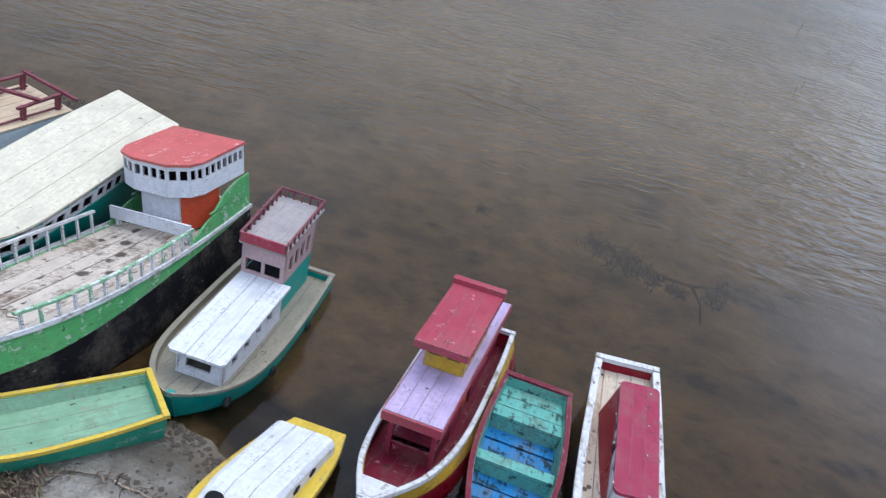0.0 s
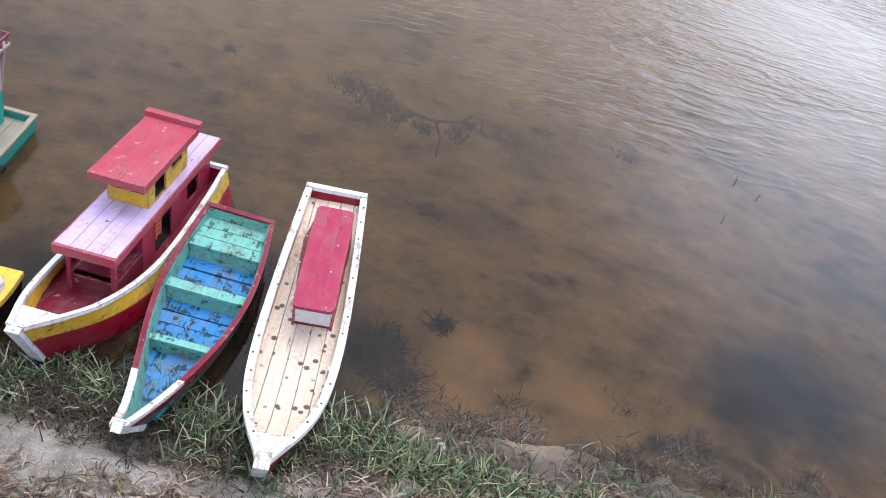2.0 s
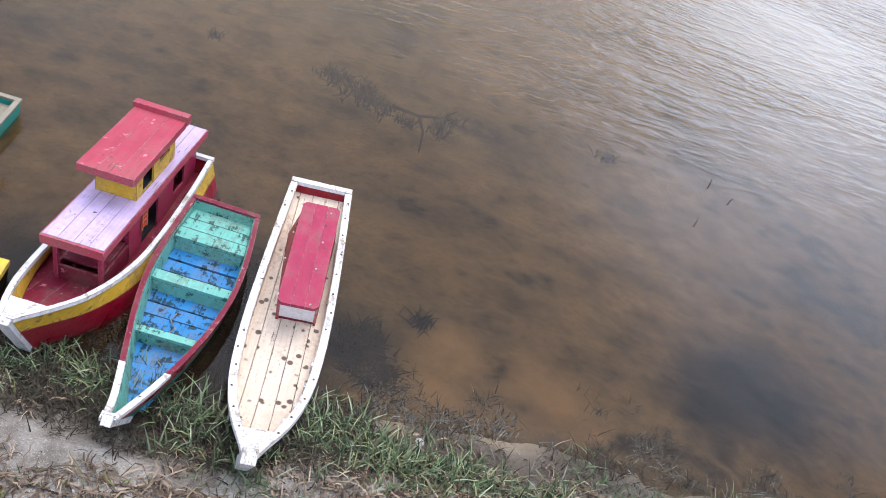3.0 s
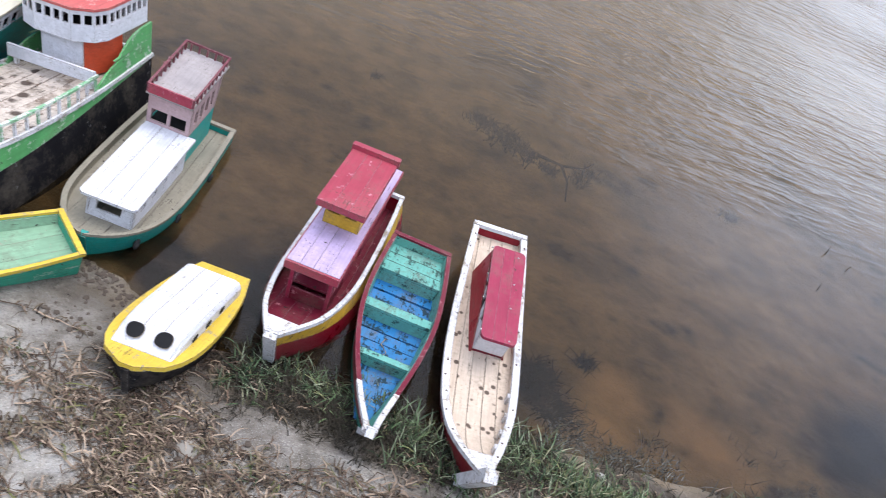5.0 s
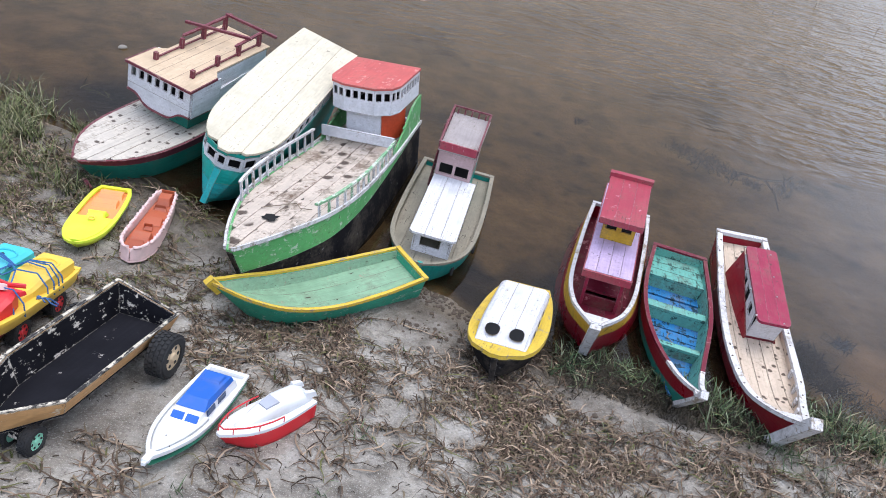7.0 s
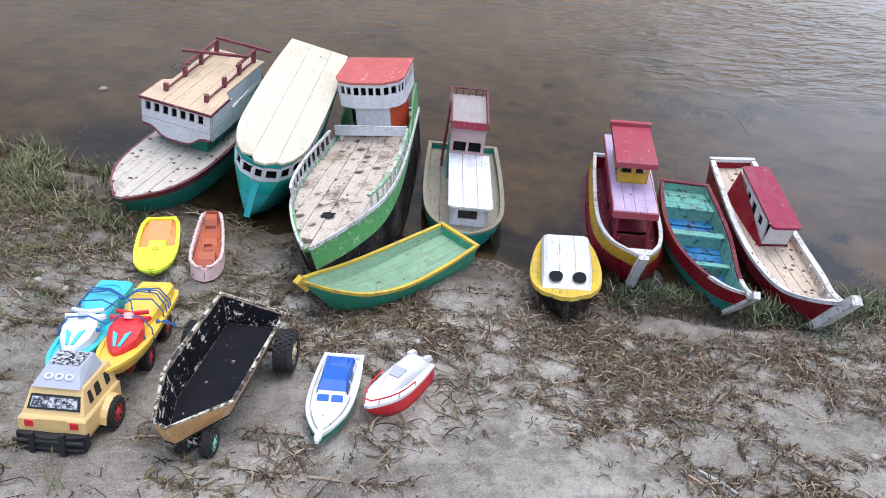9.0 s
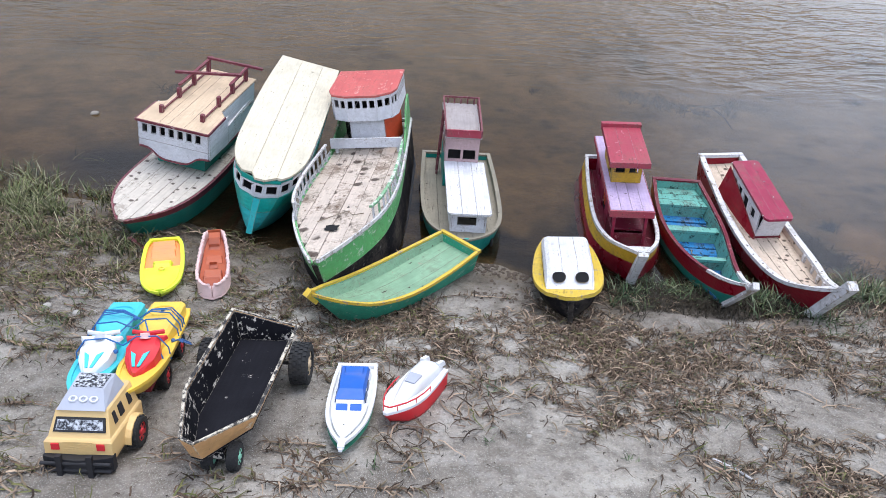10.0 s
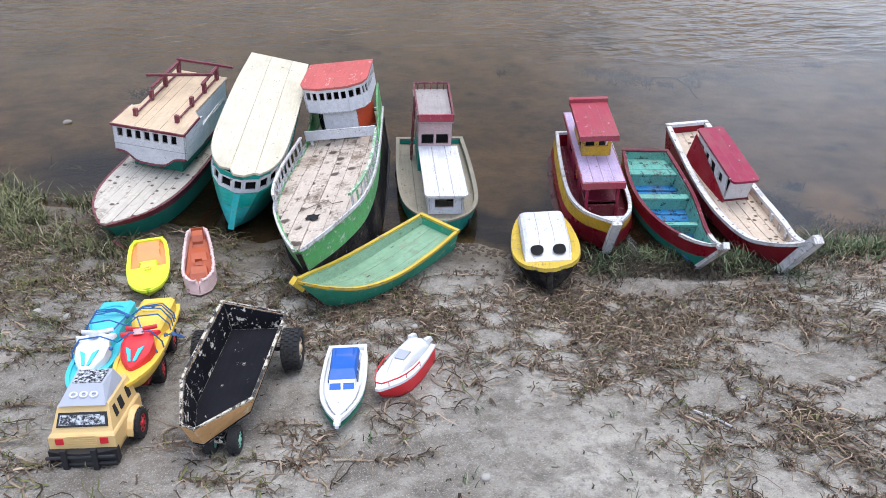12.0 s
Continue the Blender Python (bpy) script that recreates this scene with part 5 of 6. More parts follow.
    return base @ tip @ pose(0, 0, 0, 0, 0, rz)


def shell_rings(h, n=26, k=5, inset=0.0):
    rings = []
    for i in range(n + 1):
        s = i / n
        left = [h.at(s, j / k, -1, inset) for j in range(k + 1)]
        right = [h.at(s, j / k, 1, inset) for j in range(k, -1, -1)]
        rings.append(left + right)
    return rings


def solid_hull(bm, h):
    loft(bm, shell_rings(h))


def deck_plate(bm, h, lift, inset, thick, s0=0.0, s1=1.0, n=24):
    pts = []
    for i in range(n + 1):
        s = s0 + (s1 - s0) * i / n
        x, y, _ = h.at(s, 1, 1)
        pts.append((max(x - inset, .0015), y))
    zf = lambda x, y: prof(h.zr, min(max(y / h.L, 0), 1))
    prism(bm, [(-x, y) for x, y in pts] + pts[::-1], lambda x, y: zf(x, y) + lift, lambda x, y: zf(x, y) + lift + thick)


def white_blue_boat():
    b = thing("toy_boat", grounded(-0.965, 1.018, 174.2) @ Matrix.Diagonal((.98, .99, 1, 1)), "white plastic toy motor boat with blue cabin roof on sand", "toy boat", TOYS)
    h = Hull(.415, ((0, .058), (.2, .064), (.5, .065), (.72, .055), (.88, .033), (.96, .015), (1, .005)), ((0, .040), (.5, .043), (1, .058)), ((0, .002), (.7, .004), (1, .03)), rake=.14, thick=.004)
    bm = bmesh.new(); solid_hull(bm, Hull(h.L, h.w, tuple((s, z * .62) for s, z in h.zr), h.zb, h.flat, h.rake))
    part("hull_bottom", bm, P_GREEN, b, smooth=False)
    bm = bmesh.new(); h.band(bm, .45, 1.0)
    part("topside", bm, P_WHITE, b, smooth=True)
    bm = bmesh.new(); h.transom(bm, .0, 1.0, .006)
    part("transom", bm, P_WHITE, b)
    bm = bmesh.new(); h.cap(bm, .010, .005, over=.002)
    part("gunwale", bm, P_WHITE, b)
    bm = bmesh.new(); deck_plate(bm, h, -.010, .003, .004)
    part("deck", bm, P_WHITE, b)
    bm = bmesh.new(); deck_plate(bm, h, -.004, .014, .010, .52, .95)
    part("foredeck", bm, P_WHITE, b, bevel=.002)
    bm = bmesh.new()
    hexa(bm, [(-.046, .04, .034), (.046, .04, .034), (.042, .27, .036), (-.042, .27, .036), (-.042, .05, .062), (.042, .05, .062), (.037, .238, .064), (-.037, .238, .064)])
    part("cabin", bm, P_WHITE, b, bevel=.003)
    bm = bmesh.new()
    hexa(bm, [(-.043, .062, .065), (.043, .062, .065), (.040, .222, .065), (-.040, .222, .065), (-.038, .070, .080), (.038, .070, .080), (.033, .190, .080), (-.033, .190, .080)])
    part("cabin_roof", bm, P_BLUE, b, "bright blue canopy", bevel=.003)
    bm = bmesh.new()
    hexa(bm, [(-.030, .078, .079), (.030, .078, .079), (.027, .12, .079), (-.027, .12, .079), (-.026, .084, .087), (.026, .084, .087), (.024, .113, .085), (-.024, .113, .085)])
    part("roof_step", bm, P_BLUE, b, bevel=.002)
    for x in (-.0195, .0195):
        bm = bmesh.new()
        hexa(bm, [(x - .0165, .2475, .044), (x + .0165, .2475, .044), (x + .0165, .2665, .0435), (x - .0165, .2665, .0435), (x - .0155, .232, .0635), (x + .0155, .232, .0635), (x + .0155, .2435, .0625), (x - .0155, .2435, .0625)])
        part("windscreen_pane", bm, P_BLUE, b, "blue windscreen pane")
    for side in (-1, 1):
        for y in (.11, .17):
            bm = bmesh.new()
            hexa(bm, [(side * .042, y, .046), (side * .0455, y, .046), (side * .0445, y + .04, .046), (side * .041, y + .04, .046), (side * .040, y, .060), (side * .0432, y, .060), (side * .0425, y + .04, .060), (side * .039, y + .04, .060)])
            part("side_pane", bm, P_GLASS, b)
    bm = bmesh.new(); box(bm, -.009, .009, .395, .432, .055, .063); box(bm, -.005, .005, .425, .44, .052, .060)
    part("bow_roller", bm, P_WHITE, b, bevel=.002)
    bm = bmesh.new(); rod(bm, (.004, .33, .05), (.004, .33, .058), .003, .002); rod(bm, (-.02, .36, .05), (-.02, .36, .058), .002); rod(bm, (.018, .36, .05), (.018, .36, .058), .002)
    tagged(part("deck_fittings", bm, P_BLACK, b), kind="stuff")
    return b


def red_white_boat():
    b = thing("toy_boat", grounded(-0.738, 0.978, 147.1) @ Matrix.Diagonal((1, 1, 1.35, 1)), "small red and white plastic toy speedboat with red railing", "toy boat", TOYS)
    h = Hull(.285, ((0, .046), (.25, .052), (.55, .052), (.75, .042), (.9, .023), (1, .005)), ((0, .042), (.5, .038), (1, .046)), ((0, .002), (.7, .004), (1, .018)), rake=.10, thick=.004, flat=((0, .97), (.6, .95), (.85, .75), (1, .2)))
    bm = bmesh.new(); h.band(bm, 0, 1.0); h.floor(bm)
    part("hull_side", bm, P_RED, b, smooth=True)
    bm = bmesh.new(); h.transom(bm, thick=.005)
    part("transom", bm, P_RED, b)
    bm = bmesh.new(); deck_plate(bm, h, -.001, -.001, .006)
    part("deck", bm, P_WHITE, b, "white deck", bevel=.002)
    bm = bmesh.new()
    rings = []
    for y, w, z in ((.005, .034, .058), (.03, .036, .066), (.10, .034, .070), (.15, .028, .064), (.20, .020, .052), (.235, .012, .049)):
        rings.append([(-w, y, .042), (-w * .9, y, z - .004), (-w * .6, y, z), (w * .6, y, z), (w * .9, y, z - .004), (w, y, .042)])
    loft(bm, rings)
    part("cabin", bm, P_WHITE, b, smooth=True)
    for x in (-.026, .026):
        bm = bmesh.new()
        hexa(bm, [(x - .007, -.012, .052), (x + .007, -.012, .052), (x + .007, .03, .056), (x - .007, .03, .056), (x - .006, -.004, .064), (x + .006, -.004, .064), (x + .006, .03, .070), (x - .006, .03, .070)])
        part("stern_wing", bm, P_WHITE, b, bevel=.002)
    bm = bmesh.new()
    hexa(bm, [(-.020, .112, .0695), (.020, .112, .0695), (.016, .150, .0645), (-.016, .150, .0645), (-.019, .112, .0725), (.019, .112, .0725), (.015, .150, .0672), (-.015, .150, .0672)])
    part("windscreen", bm, P_GREY, b)
    bm = bmesh.new()
    pts = [(sd * (h.at(s, 1, 1)[0] - .001), h.at(s, 1, 1)[1], prof(h.zr, s) + .017) for sd, ss in ((-1, (.42, .55, .68, .8, .9, .97)), (1, (.97, .9, .8, .68, .55, .42))) for s in ss]
    tube(bm, pts, .0018, 6)
    part("railing", bm, P_RED, b, "thin red bow railing")
    for p in pts[::2]:
        bm = bmesh.new(); rod(bm, (p[0], p[1], p[2] - .015), p, .0015, .0015, 6)
        part("stanchion", bm, P_RED, b)
    return b


def yellow_orange_boat():
    b = thing("toy_boat", grounded(-1.714, 1.880, 190.2), "neon yellow plastic toy boat with orange seat deck", "toy boat", TOYS)
    h = Hull(.455, ((0, .052), (.1, .066), (.35, .073), (.6, .072), (.8, .062), (.9, .047), (.97, .028), (1, .010)), ((0, .040), (.6, .042), (1, .056)), ((0, .002), (.8, .004), (1, .02)), rake=.08, thick=.006)
    bm = bmesh.new(); h.band(bm, 0, 1.0); h.floor(bm)
    part("hull_side", bm, P_YELLOW, b, smooth=True)
    bm = bmesh.new(); h.transom(bm, thick=.006)
    part("transom", bm, P_YELLOW, b)
    bm = bmesh.new(); h.cap(bm, .014, .006, over=.003)
    part("rim", bm, P_YELLOW, b)
    bm = bmesh.new(); deck_plate(bm, h, -.012, .008, .005, 0, .55)
    part("seat_deck", bm, P_ORANGE, b, "dusty orange deck")
    bm = bmesh.new(); deck_plate(bm, h, -.004, .010, .012, .55, .97)
    part("foredeck", bm, P_YELLOW, b, bevel=.003)
    for y in (.03, .10):
        bm = bmesh.new()
        hexa(bm, [(-.044, y, .032), (.044, y, .032), (.044, y + .05, .032), (-.044, y + .05, .032), (-.040, y + .004, .05), (.040, y + .004, .05), (.040, y + .034, .046), (-.040, y + .034, .046)])
        part("seat", bm, P_ORANGE, b, bevel=.004)
    bm = bmesh.new(); hexa(bm, [(-.036, .20, .036), (.036, .20, .036), (.03, .25, .04), (-.03, .25, .04), (-.03, .212, .055), (.03, .212, .055), (.024, .23, .056), (-.024, .23, .056)])
    part("dashboard", bm, P_YELLOW, b, bevel=.003)
    bm = bmesh.new(); torus(bm, Matrix.Translation((.0, .275, .057)), .010, .003, 14, 6)
    part("deck_ring", bm, P_LEMON, b)
    return b


def orange_boat():
    b = thing("toy_boat", grounded(-1.531, 1.925, 187.7) @ Matrix.Diagonal((.93, .93, .95, 1)), "faded pink plastic toy boat with orange inside", "toy boat", TOYS)
    h = Hull(.475, ((0, .030), (.12, .044), (.4, .056), (.7, .061), (.82, .057), (.90, .047), (.96, .031), (.99, .014), (1, .003)), ((0, .072), (.5, .052), (1, .058)), ((0, .004), (.8, .002), (1, .004)), rake=-.02, thick=.006, flat=((0, .9), (.4, 1.0), (.7, 1.06), (.9, 1.1), (1, 1.2)))
    bm = bmesh.new(); h.band(bm, 0, 1.0); h.floor(bm)
    part("hull_side", bm, P_PALE_PINK, b, smooth=True)
    bm = bmesh.new(); h.transom(bm, thick=.006)
    part("transom", bm, P_RUST, b)
    for side in (-1, 1):
        bm = bmesh.new()
        pts = []
        for k in range(60):
            x, y, z = h.at(.05 + .94 * k / 59, 1, side, .002)
            pts.append((x + side * .003 * math.sin(k * 1.9), y, z + .002 * math.sin(k * 2.7)))
        tube(bm, pts, lambda f: .0055 + .0022 * math.sin(f * 150) * math.sin(f * 61), 7)
        part("rope_rim", bm, P_PALE_PINK, b, "knobbly pale pink rim")
    bm = bmesh.new(); deck_plate(bm, h, -.034, .009, .005, .02, .95)
    part("floor", bm, P_RUST, b, "dusty rust-orange floor")
    for y0, y1, w, z in ((.02, .085, .026, .070), (.105, .122, .024, .056), (.18, .235, .034, .040), (.26, .275, .016, .052), (.32, .385, .036, .050), (.40, .43, .030, .058)):
        bm = bmesh.new()
        hexa(bm, [(-w, y0, .028), (w, y0, .028), (w, y1, .028), (-w, y1, .028), (-w * .85, y0 + .006, z), (w * .85, y0 + .006, z), (w * .85, y1 - .02, z - .006), (-w * .85, y1 - .02, z - .006)])
        part("seat", bm, P_RUST, b, bevel=.003)
    return b


def make_wheel(parent, x, y, z, r, wide, rim_mat, knobs=16):
    """A knobbly toy wheel: tyre with lugs, rim with a hub."""
    side = 1 if x > 0 else -1
    bm = bmesh.new()
    prf = [(-.5, .62), (-.5, .90), (-.38, 1.0), (.38, 1.0), (.5, .90), (.5, .62)]
    n = 28
    rings = [[(x + wide * u, y + r * q * math.cos(2 * math.pi * k / n), z + r * q * math.sin(2 * math.pi * k / n)) for u, q in prf] for k in range(n)]
    loft(bm, rings + [rings[0]], caps=False)
    bmesh.ops.remove_doubles(bm, verts=bm.verts, dist=1e-6)
    w = new("wheel")
    w.parent = parent
    part("tyre", bm, P_TYRE, w)
    bm = bmesh.new()
    for k in range(knobs):
        for u, ph in ((-.36, 0), (-.12, .5), (.12, 0), (.36, .5)):
            t = 2 * math.pi * (k + ph) / knobs
            m = Matrix.Translation((x + wide * u, y + r * math.cos(t), z + r * math.sin(t))) @ Matrix.Rotation(t, 4, "X")
            c = [m @ Vector((a * wide * .085, e * r * .05, d * r * .085)) for e in (-1, 1) for a, d in ((-1, -1), (1, -1), (1, 1), (-1, 1))]
            hexa(bm, c)
    tagged(part("tread", bm, P_TYRE, w), kind="stuff")
    bm = bmesh.new()
    xo = x + side * wide * .42
    rod(bm, (x - side * wide * .4, y, z), (xo, y, z), r * .64, r * .64, 24)
    rod(bm, (xo, y, z), (xo + side * wide * .10, y, z), r * .24, r * .18, 12)
    holes = bmesh.new()
    for k in range(6):
        t = 2 * math.pi * k / 6
        rod(holes, (xo - side * .001, y + r * .43 * math.cos(t), z + r * .43 * math.sin(t)), (xo + side * .0012, y + r * .43 * math.cos(t), z + r * .43 * math.sin(t)), r * .10, r * .09, 8)
    part("rim", bm, rim_mat, w)
    part("rim_holes", holes, P_TYRE, w)
    return w


def handcart():
    b = thing("toy_cart", grounded(-1.243, 1.127, 172.1, 0.0, .3), "wooden toy cart with black tarred inside and rubber wheels", "toy cart", TOYS)
    top = [(-.104, .015), (.104, -.002), (.098, .445), (.045, .630), (.010, .642), (-.098, .485)]
    low = [(-.082, .02), (.082, .02), (.078, .435), (.038, .588), (.008, .598), (-.078, .465)]
    z0, z1 = .070, .150
    n = len(top)
    rim = lambda p: z1 - .010 + .20 * p[0]  # the box sags to one side
    mid = lambda pts, f: [(x * f, .3 + (y - .3) * (1 - (1 - f) * .35)) for x, y in pts]  # a board's thickness further in
    it, il = mid(top, .93), mid(low, .93)
    names = ("rear_board", "side_board", "front_board", "nose_board", "front_board", "side_board")
    for k in range(n):
        j = (k + 1) % n
        bm = bmesh.new()
        hexa(bm, [(*low[k], z0), (*low[j], z0), (*il[j], z0), (*il[k], z0), (*top[k], rim(top[k])), (*top[j], rim(top[j])), (*it[j], rim(it[j])), (*it[k], rim(it[k]))])
        board = part(names[k], bm, ORANGE_WOOD, b)
        bm = bmesh.new()
        e = .985
        hexa(bm, [(il[k][0] * e, il[k][1], z0 + .004), (il[j][0] * e, il[j][1], z0 + .004), (il[j][0] * .96, il[j][1] * .99 + .003, z0 + .004), (il[k][0] * .96, il[k][1] * .99 + .003, z0 + .004),
                  (it[k][0] * e, it[k][1], rim(it[k]) - .002), (it[j][0] * e, it[j][1], rim(it[j]) - .002), (it[j][0] * .965, it[j][1] * .99 + .003, rim(it[j]) - .002), (it[k][0] * .965, it[k][1] * .99 + .003, rim(it[k]) - .002)])
        part("tar_coat", bm, TAR, board, "black tar with pale chips")
        bm = bmesh.new()
        hexa(bm, [(*top[k], rim(top[k]) + .0005), (*top[j], rim(top[j]) + .0005), (it[j][0] * .985, it[j][1], rim(it[j]) + .0005), (it[k][0] * .985, it[k][1], rim(it[k]) + .0005), (*top[k], rim(top[k]) + .004), (*top[j], rim(top[j]) + .004), (it[j][0] * .985, it[j][1], rim(it[j]) + .004), (it[k][0] * .985, it[k][1], rim(it[k]) + .004)])
        part("board_edge", bm, CART_EDGE, board, "chipped black and white edge")
    bm = bmesh.new(); prism(bm, low, z0 - .006, z0 + .003)
    part("floor", bm, TAR_FLOOR, b)
    bm = bmesh.new(); rod(bm, (-.13, .13, .060), (.13, .13, .060), .006)
    part("rear_axle", bm, P_BLACK, b)
    bm = bmesh.new(); box(bm, -.03, .03, .10, .55, .035, .055)
    part("chassis", bm, TAR, b)
    bm = bmesh.new(); rod(bm, (-.05, .535, .034), (.02, .535, .034), .005)
    part("front_axle", bm, P_BLACK, b)
    make_wheel(b, -.132, .13, .060, .060, .054, P_RIM_TAN, 26)
    make_wheel(b, .132, .13, .060, .060, .054, P_RIM_TAN, 26)
    make_wheel(b, -.050, .535, .034, .034, .028, P_MINT, 18)
    make_wheel(b, .012, .535, .034, .034, .028, P_MINT, 18)
    return b


CART_EDGE = paint("chipped_cart_edge", (0.03, 0.028, 0.03), under=(0.62, 0.56, 0.46), chips=0.475, dirt=0.2)
TRUCK = grounded(-1.604, 0.896, 179.0, 0.0, .25)


def truck():
    b = thing("toy_truck", TRUCK @ Matrix.Diagonal((1.04, 1, 1.04, 1)), "tan plastic toy truck with black bumper carrying two jet skis", "toy truck", TOYS)
    bm = bmesh.new()
    rings = [[(-.076, y, z), (.076, y, z), (.076, y2, z), (-.076, y2, z)] for z, y, y2 in ((.030, .09, .315), (.045, .085, .320), (.085, .085, .318), (.090, .087, .312))]
    w = [.074, .078, .078, .075]
    rings = [[(-w[k], r[0][1], r[0][2]), (w[k], r[0][1], r[0][2]), (w[k], r[2][1], r[0][2]), (-w[k], r[2][1], r[0][2])] for k, r in enumerate(rings)]
    rings += [[(-.072, .09, .092), (.072, .09, .092), (.072, .305, .092), (-.072, .305, .092)], [(-.060, .095, .150), (.060, .095, .150), (.060, .262, .150), (-.060, .262, .150)], [(-.054, .10, .156), (.054, .10, .156), (.054, .255, .156), (-.054, .255, .156)]]
    loft(bm, rings)
    part("cab", bm, P_TAN, b, bevel=.003)
    sl = lambda x, f: (x * (1 - .13 * f), .3055 - .043 * f, .094 + .056 * f)
    bm = bmesh.new()
    q = [sl(-.062, .18), sl(.062, .18), sl(.062, .72), sl(-.062, .72)]
    hexa(bm, [(x, y - .004, z) for x, y, z in q] + [(x, y + .0022, z + .001) for x, y, z in q])
    part("windscreen_frame", bm, P_BLACK, b)
    bm = bmesh.new()
    q = [sl(-.056, .26), sl(.056, .26), sl(.056, .64), sl(-.056, .64)]
    hexa(bm, [(x, y, z) for x, y, z in q] + [(x, y + .0035, z + .0016) for x, y, z in q])
    part("windscreen", bm, FOIL, b, "black and silver windscreen sticker")
    for side in (-1, 1):
        for y0, y1 in ((.235, .255), (.185, .215), (.125, .15)):
            bm = bmesh.new()
            f0, f1 = .28, .78
            X = lambda f: side * (.0722 - .0122 * f)
            hexa(bm, [(X(f0), y0, .092 + .058 * f0), (X(f0) + side * .0022, y0, .092 + .058 * f0), (X(f0) + side * .0022, y1, .092 + .058 * f0), (X(f0), y1, .092 + .058 * f0),
                      (X(f1), y0, .092 + .058 * f1), (X(f1) + side * .0022, y0, .092 + .058 * f1), (X(f1) + side * .0022, y1 - .004, .092 + .058 * f1), (X(f1), y1 - .004, .092 + .058 * f1)])
            part("side_window", bm, P_BLACK, b)
        bm = one_box(side * .052 - .009, side * .052 + .009, .318, .3225, .062, .078)
        part("headlight", bm, P_RED, b, "small orange-red headlight", bevel=.001)
        bm = bmesh.new()
        rings = []
        for k in range(9):
            t = math.pi * k / 8
            rings.append([(side * .074, .205 + .052 * math.cos(t), .035 + .048 * math.sin(t)), (side * .0925, .205 + .052 * math.cos(t), .033 + .046 * math.sin(t)), (side * .0925, .205 + .047 * math.cos(t), .031 + .042 * math.sin(t)), (side * .074, .205 + .047 * math.cos(t), .033 + .043 * math.sin(t))])
        loft(bm, rings)
        part("wheel_arch", bm, P_TAN, b)
    for k in range(5):
        bm = one_box(-.034, .034, .318, .3205, .056 + .006 * k, .059 + .006 * k)
        part("grille_bar", bm, P_TAN, b)
    bm = bmesh.new()
    loft(bm, [[(x, .322 - .012 * (abs(x) / .085) ** 2, .012), (x, .345 - .018 * (abs(x) / .085) ** 2, .012), (x, .345 - .018 * (abs(x) / .085) ** 2, .050), (x, .322 - .012 * (abs(x) / .085) ** 2, .050)] for x in (-.080, -.068, -.04, 0, .04, .068, .080)])
    part("bumper", bm, P_BLACK, b, "chunky black bumper", bevel=.002)
    for x in (-.035, .035):
        bm = one_box(x - .006, x + .006, .340, .352, .006, .064)
        part("bull_bar", bm, P_BLACK, b, bevel=.002)
    for z in (.022, .040):
        bm = bmesh.new(); rod(bm, (-.08, .349 - .006, z), (.08, .349 - .006, z), .0045, None, 8)
        part("bar", bm, P_BLACK, b)
    bm = bmesh.new()
    hexa(bm, [(-.056, .125, .1565), (.056, .125, .1565), (.056, .272, .1525), (-.056, .272, .1525), (-.043, .135, .192), (.043, .135, .192), (.040, .215, .186), (-.040, .215, .186)])
    rack = part("roof_box", bm, P_GREY, b, "smoky grey plastic roof box", bevel=.003)
    bm = bmesh.new()
    hexa(bm, [(-.036, .142, .1895), (.036, .142, .1895), (.034, .208, .1862), (-.034, .208, .1862), (-.036, .142, .1938), (.036, .142, .1938), (.034, .208, .1890), (-.034, .208, .1890)])
    part("sticker", bm, FOIL, rack, "silver printed sticker")
    for k in range(3):
        x = -.024 + .024 * k
        bm = bmesh.new(); torus(bm, Matrix.Translation((x, .2445, .171)) @ Matrix.Rotation(radians(-30), 4, "X"), .008, .003, 14, 6)
        part("roof_lamp", bm, P_SILVER, rack)
    bm = bmesh.new(); box(bm, -.045, .045, -.30, .09, .038, .060)
    part("chassis", bm, P_BLACK, b)
    bm = bmesh.new(); box(bm, -.088, .088, -.34, .072, .060, .070)
    part("load_bed", bm, P_DARK_RED, b, "dark red load bed", bevel=.002)
    for y in (.205, -.05, -.22):
        for x in (-.086, .086):
            make_wheel(b, x, y, .038, .038, .032, P_RED, 14)
    for ob in b.children_recursive:  # a stubby cab
        if ob.data and ob.name.split(".")[0] in ("cab", "windscreen_frame", "windscreen", "side_window", "roof_box", "sticker", "roof_lamp"):
            for v in ob.data.vertices:
                v.co.y = .322 - (.322 - v.co.y) * .78
                v.co.z *= .94
    turn = Matrix.Translation((0, .2, 0)) @ Matrix.Rotation(radians(-6), 4, "Z") @ Matrix.Translation((0, -.2, 0))
    for ob in b.children_recursive:  # the cab steered a little to one side
        if ob.data and min(v.co.y for v in ob.data.vertices) > .08:
            ob.data.transform(turn)
    return b


FOIL = None


def foil_material():
    n = Nodes("silver_print")
    v = n.coord()
    a = n.noise(v, 95.0, 3.0, 0.6)
    col = n.mix(n.step(a, 0.44, 0.60), (0.025, 0.025, 0.03), (0.50, 0.52, 0.56))
    return n.done(col, 0.25)


FOIL = foil_material()


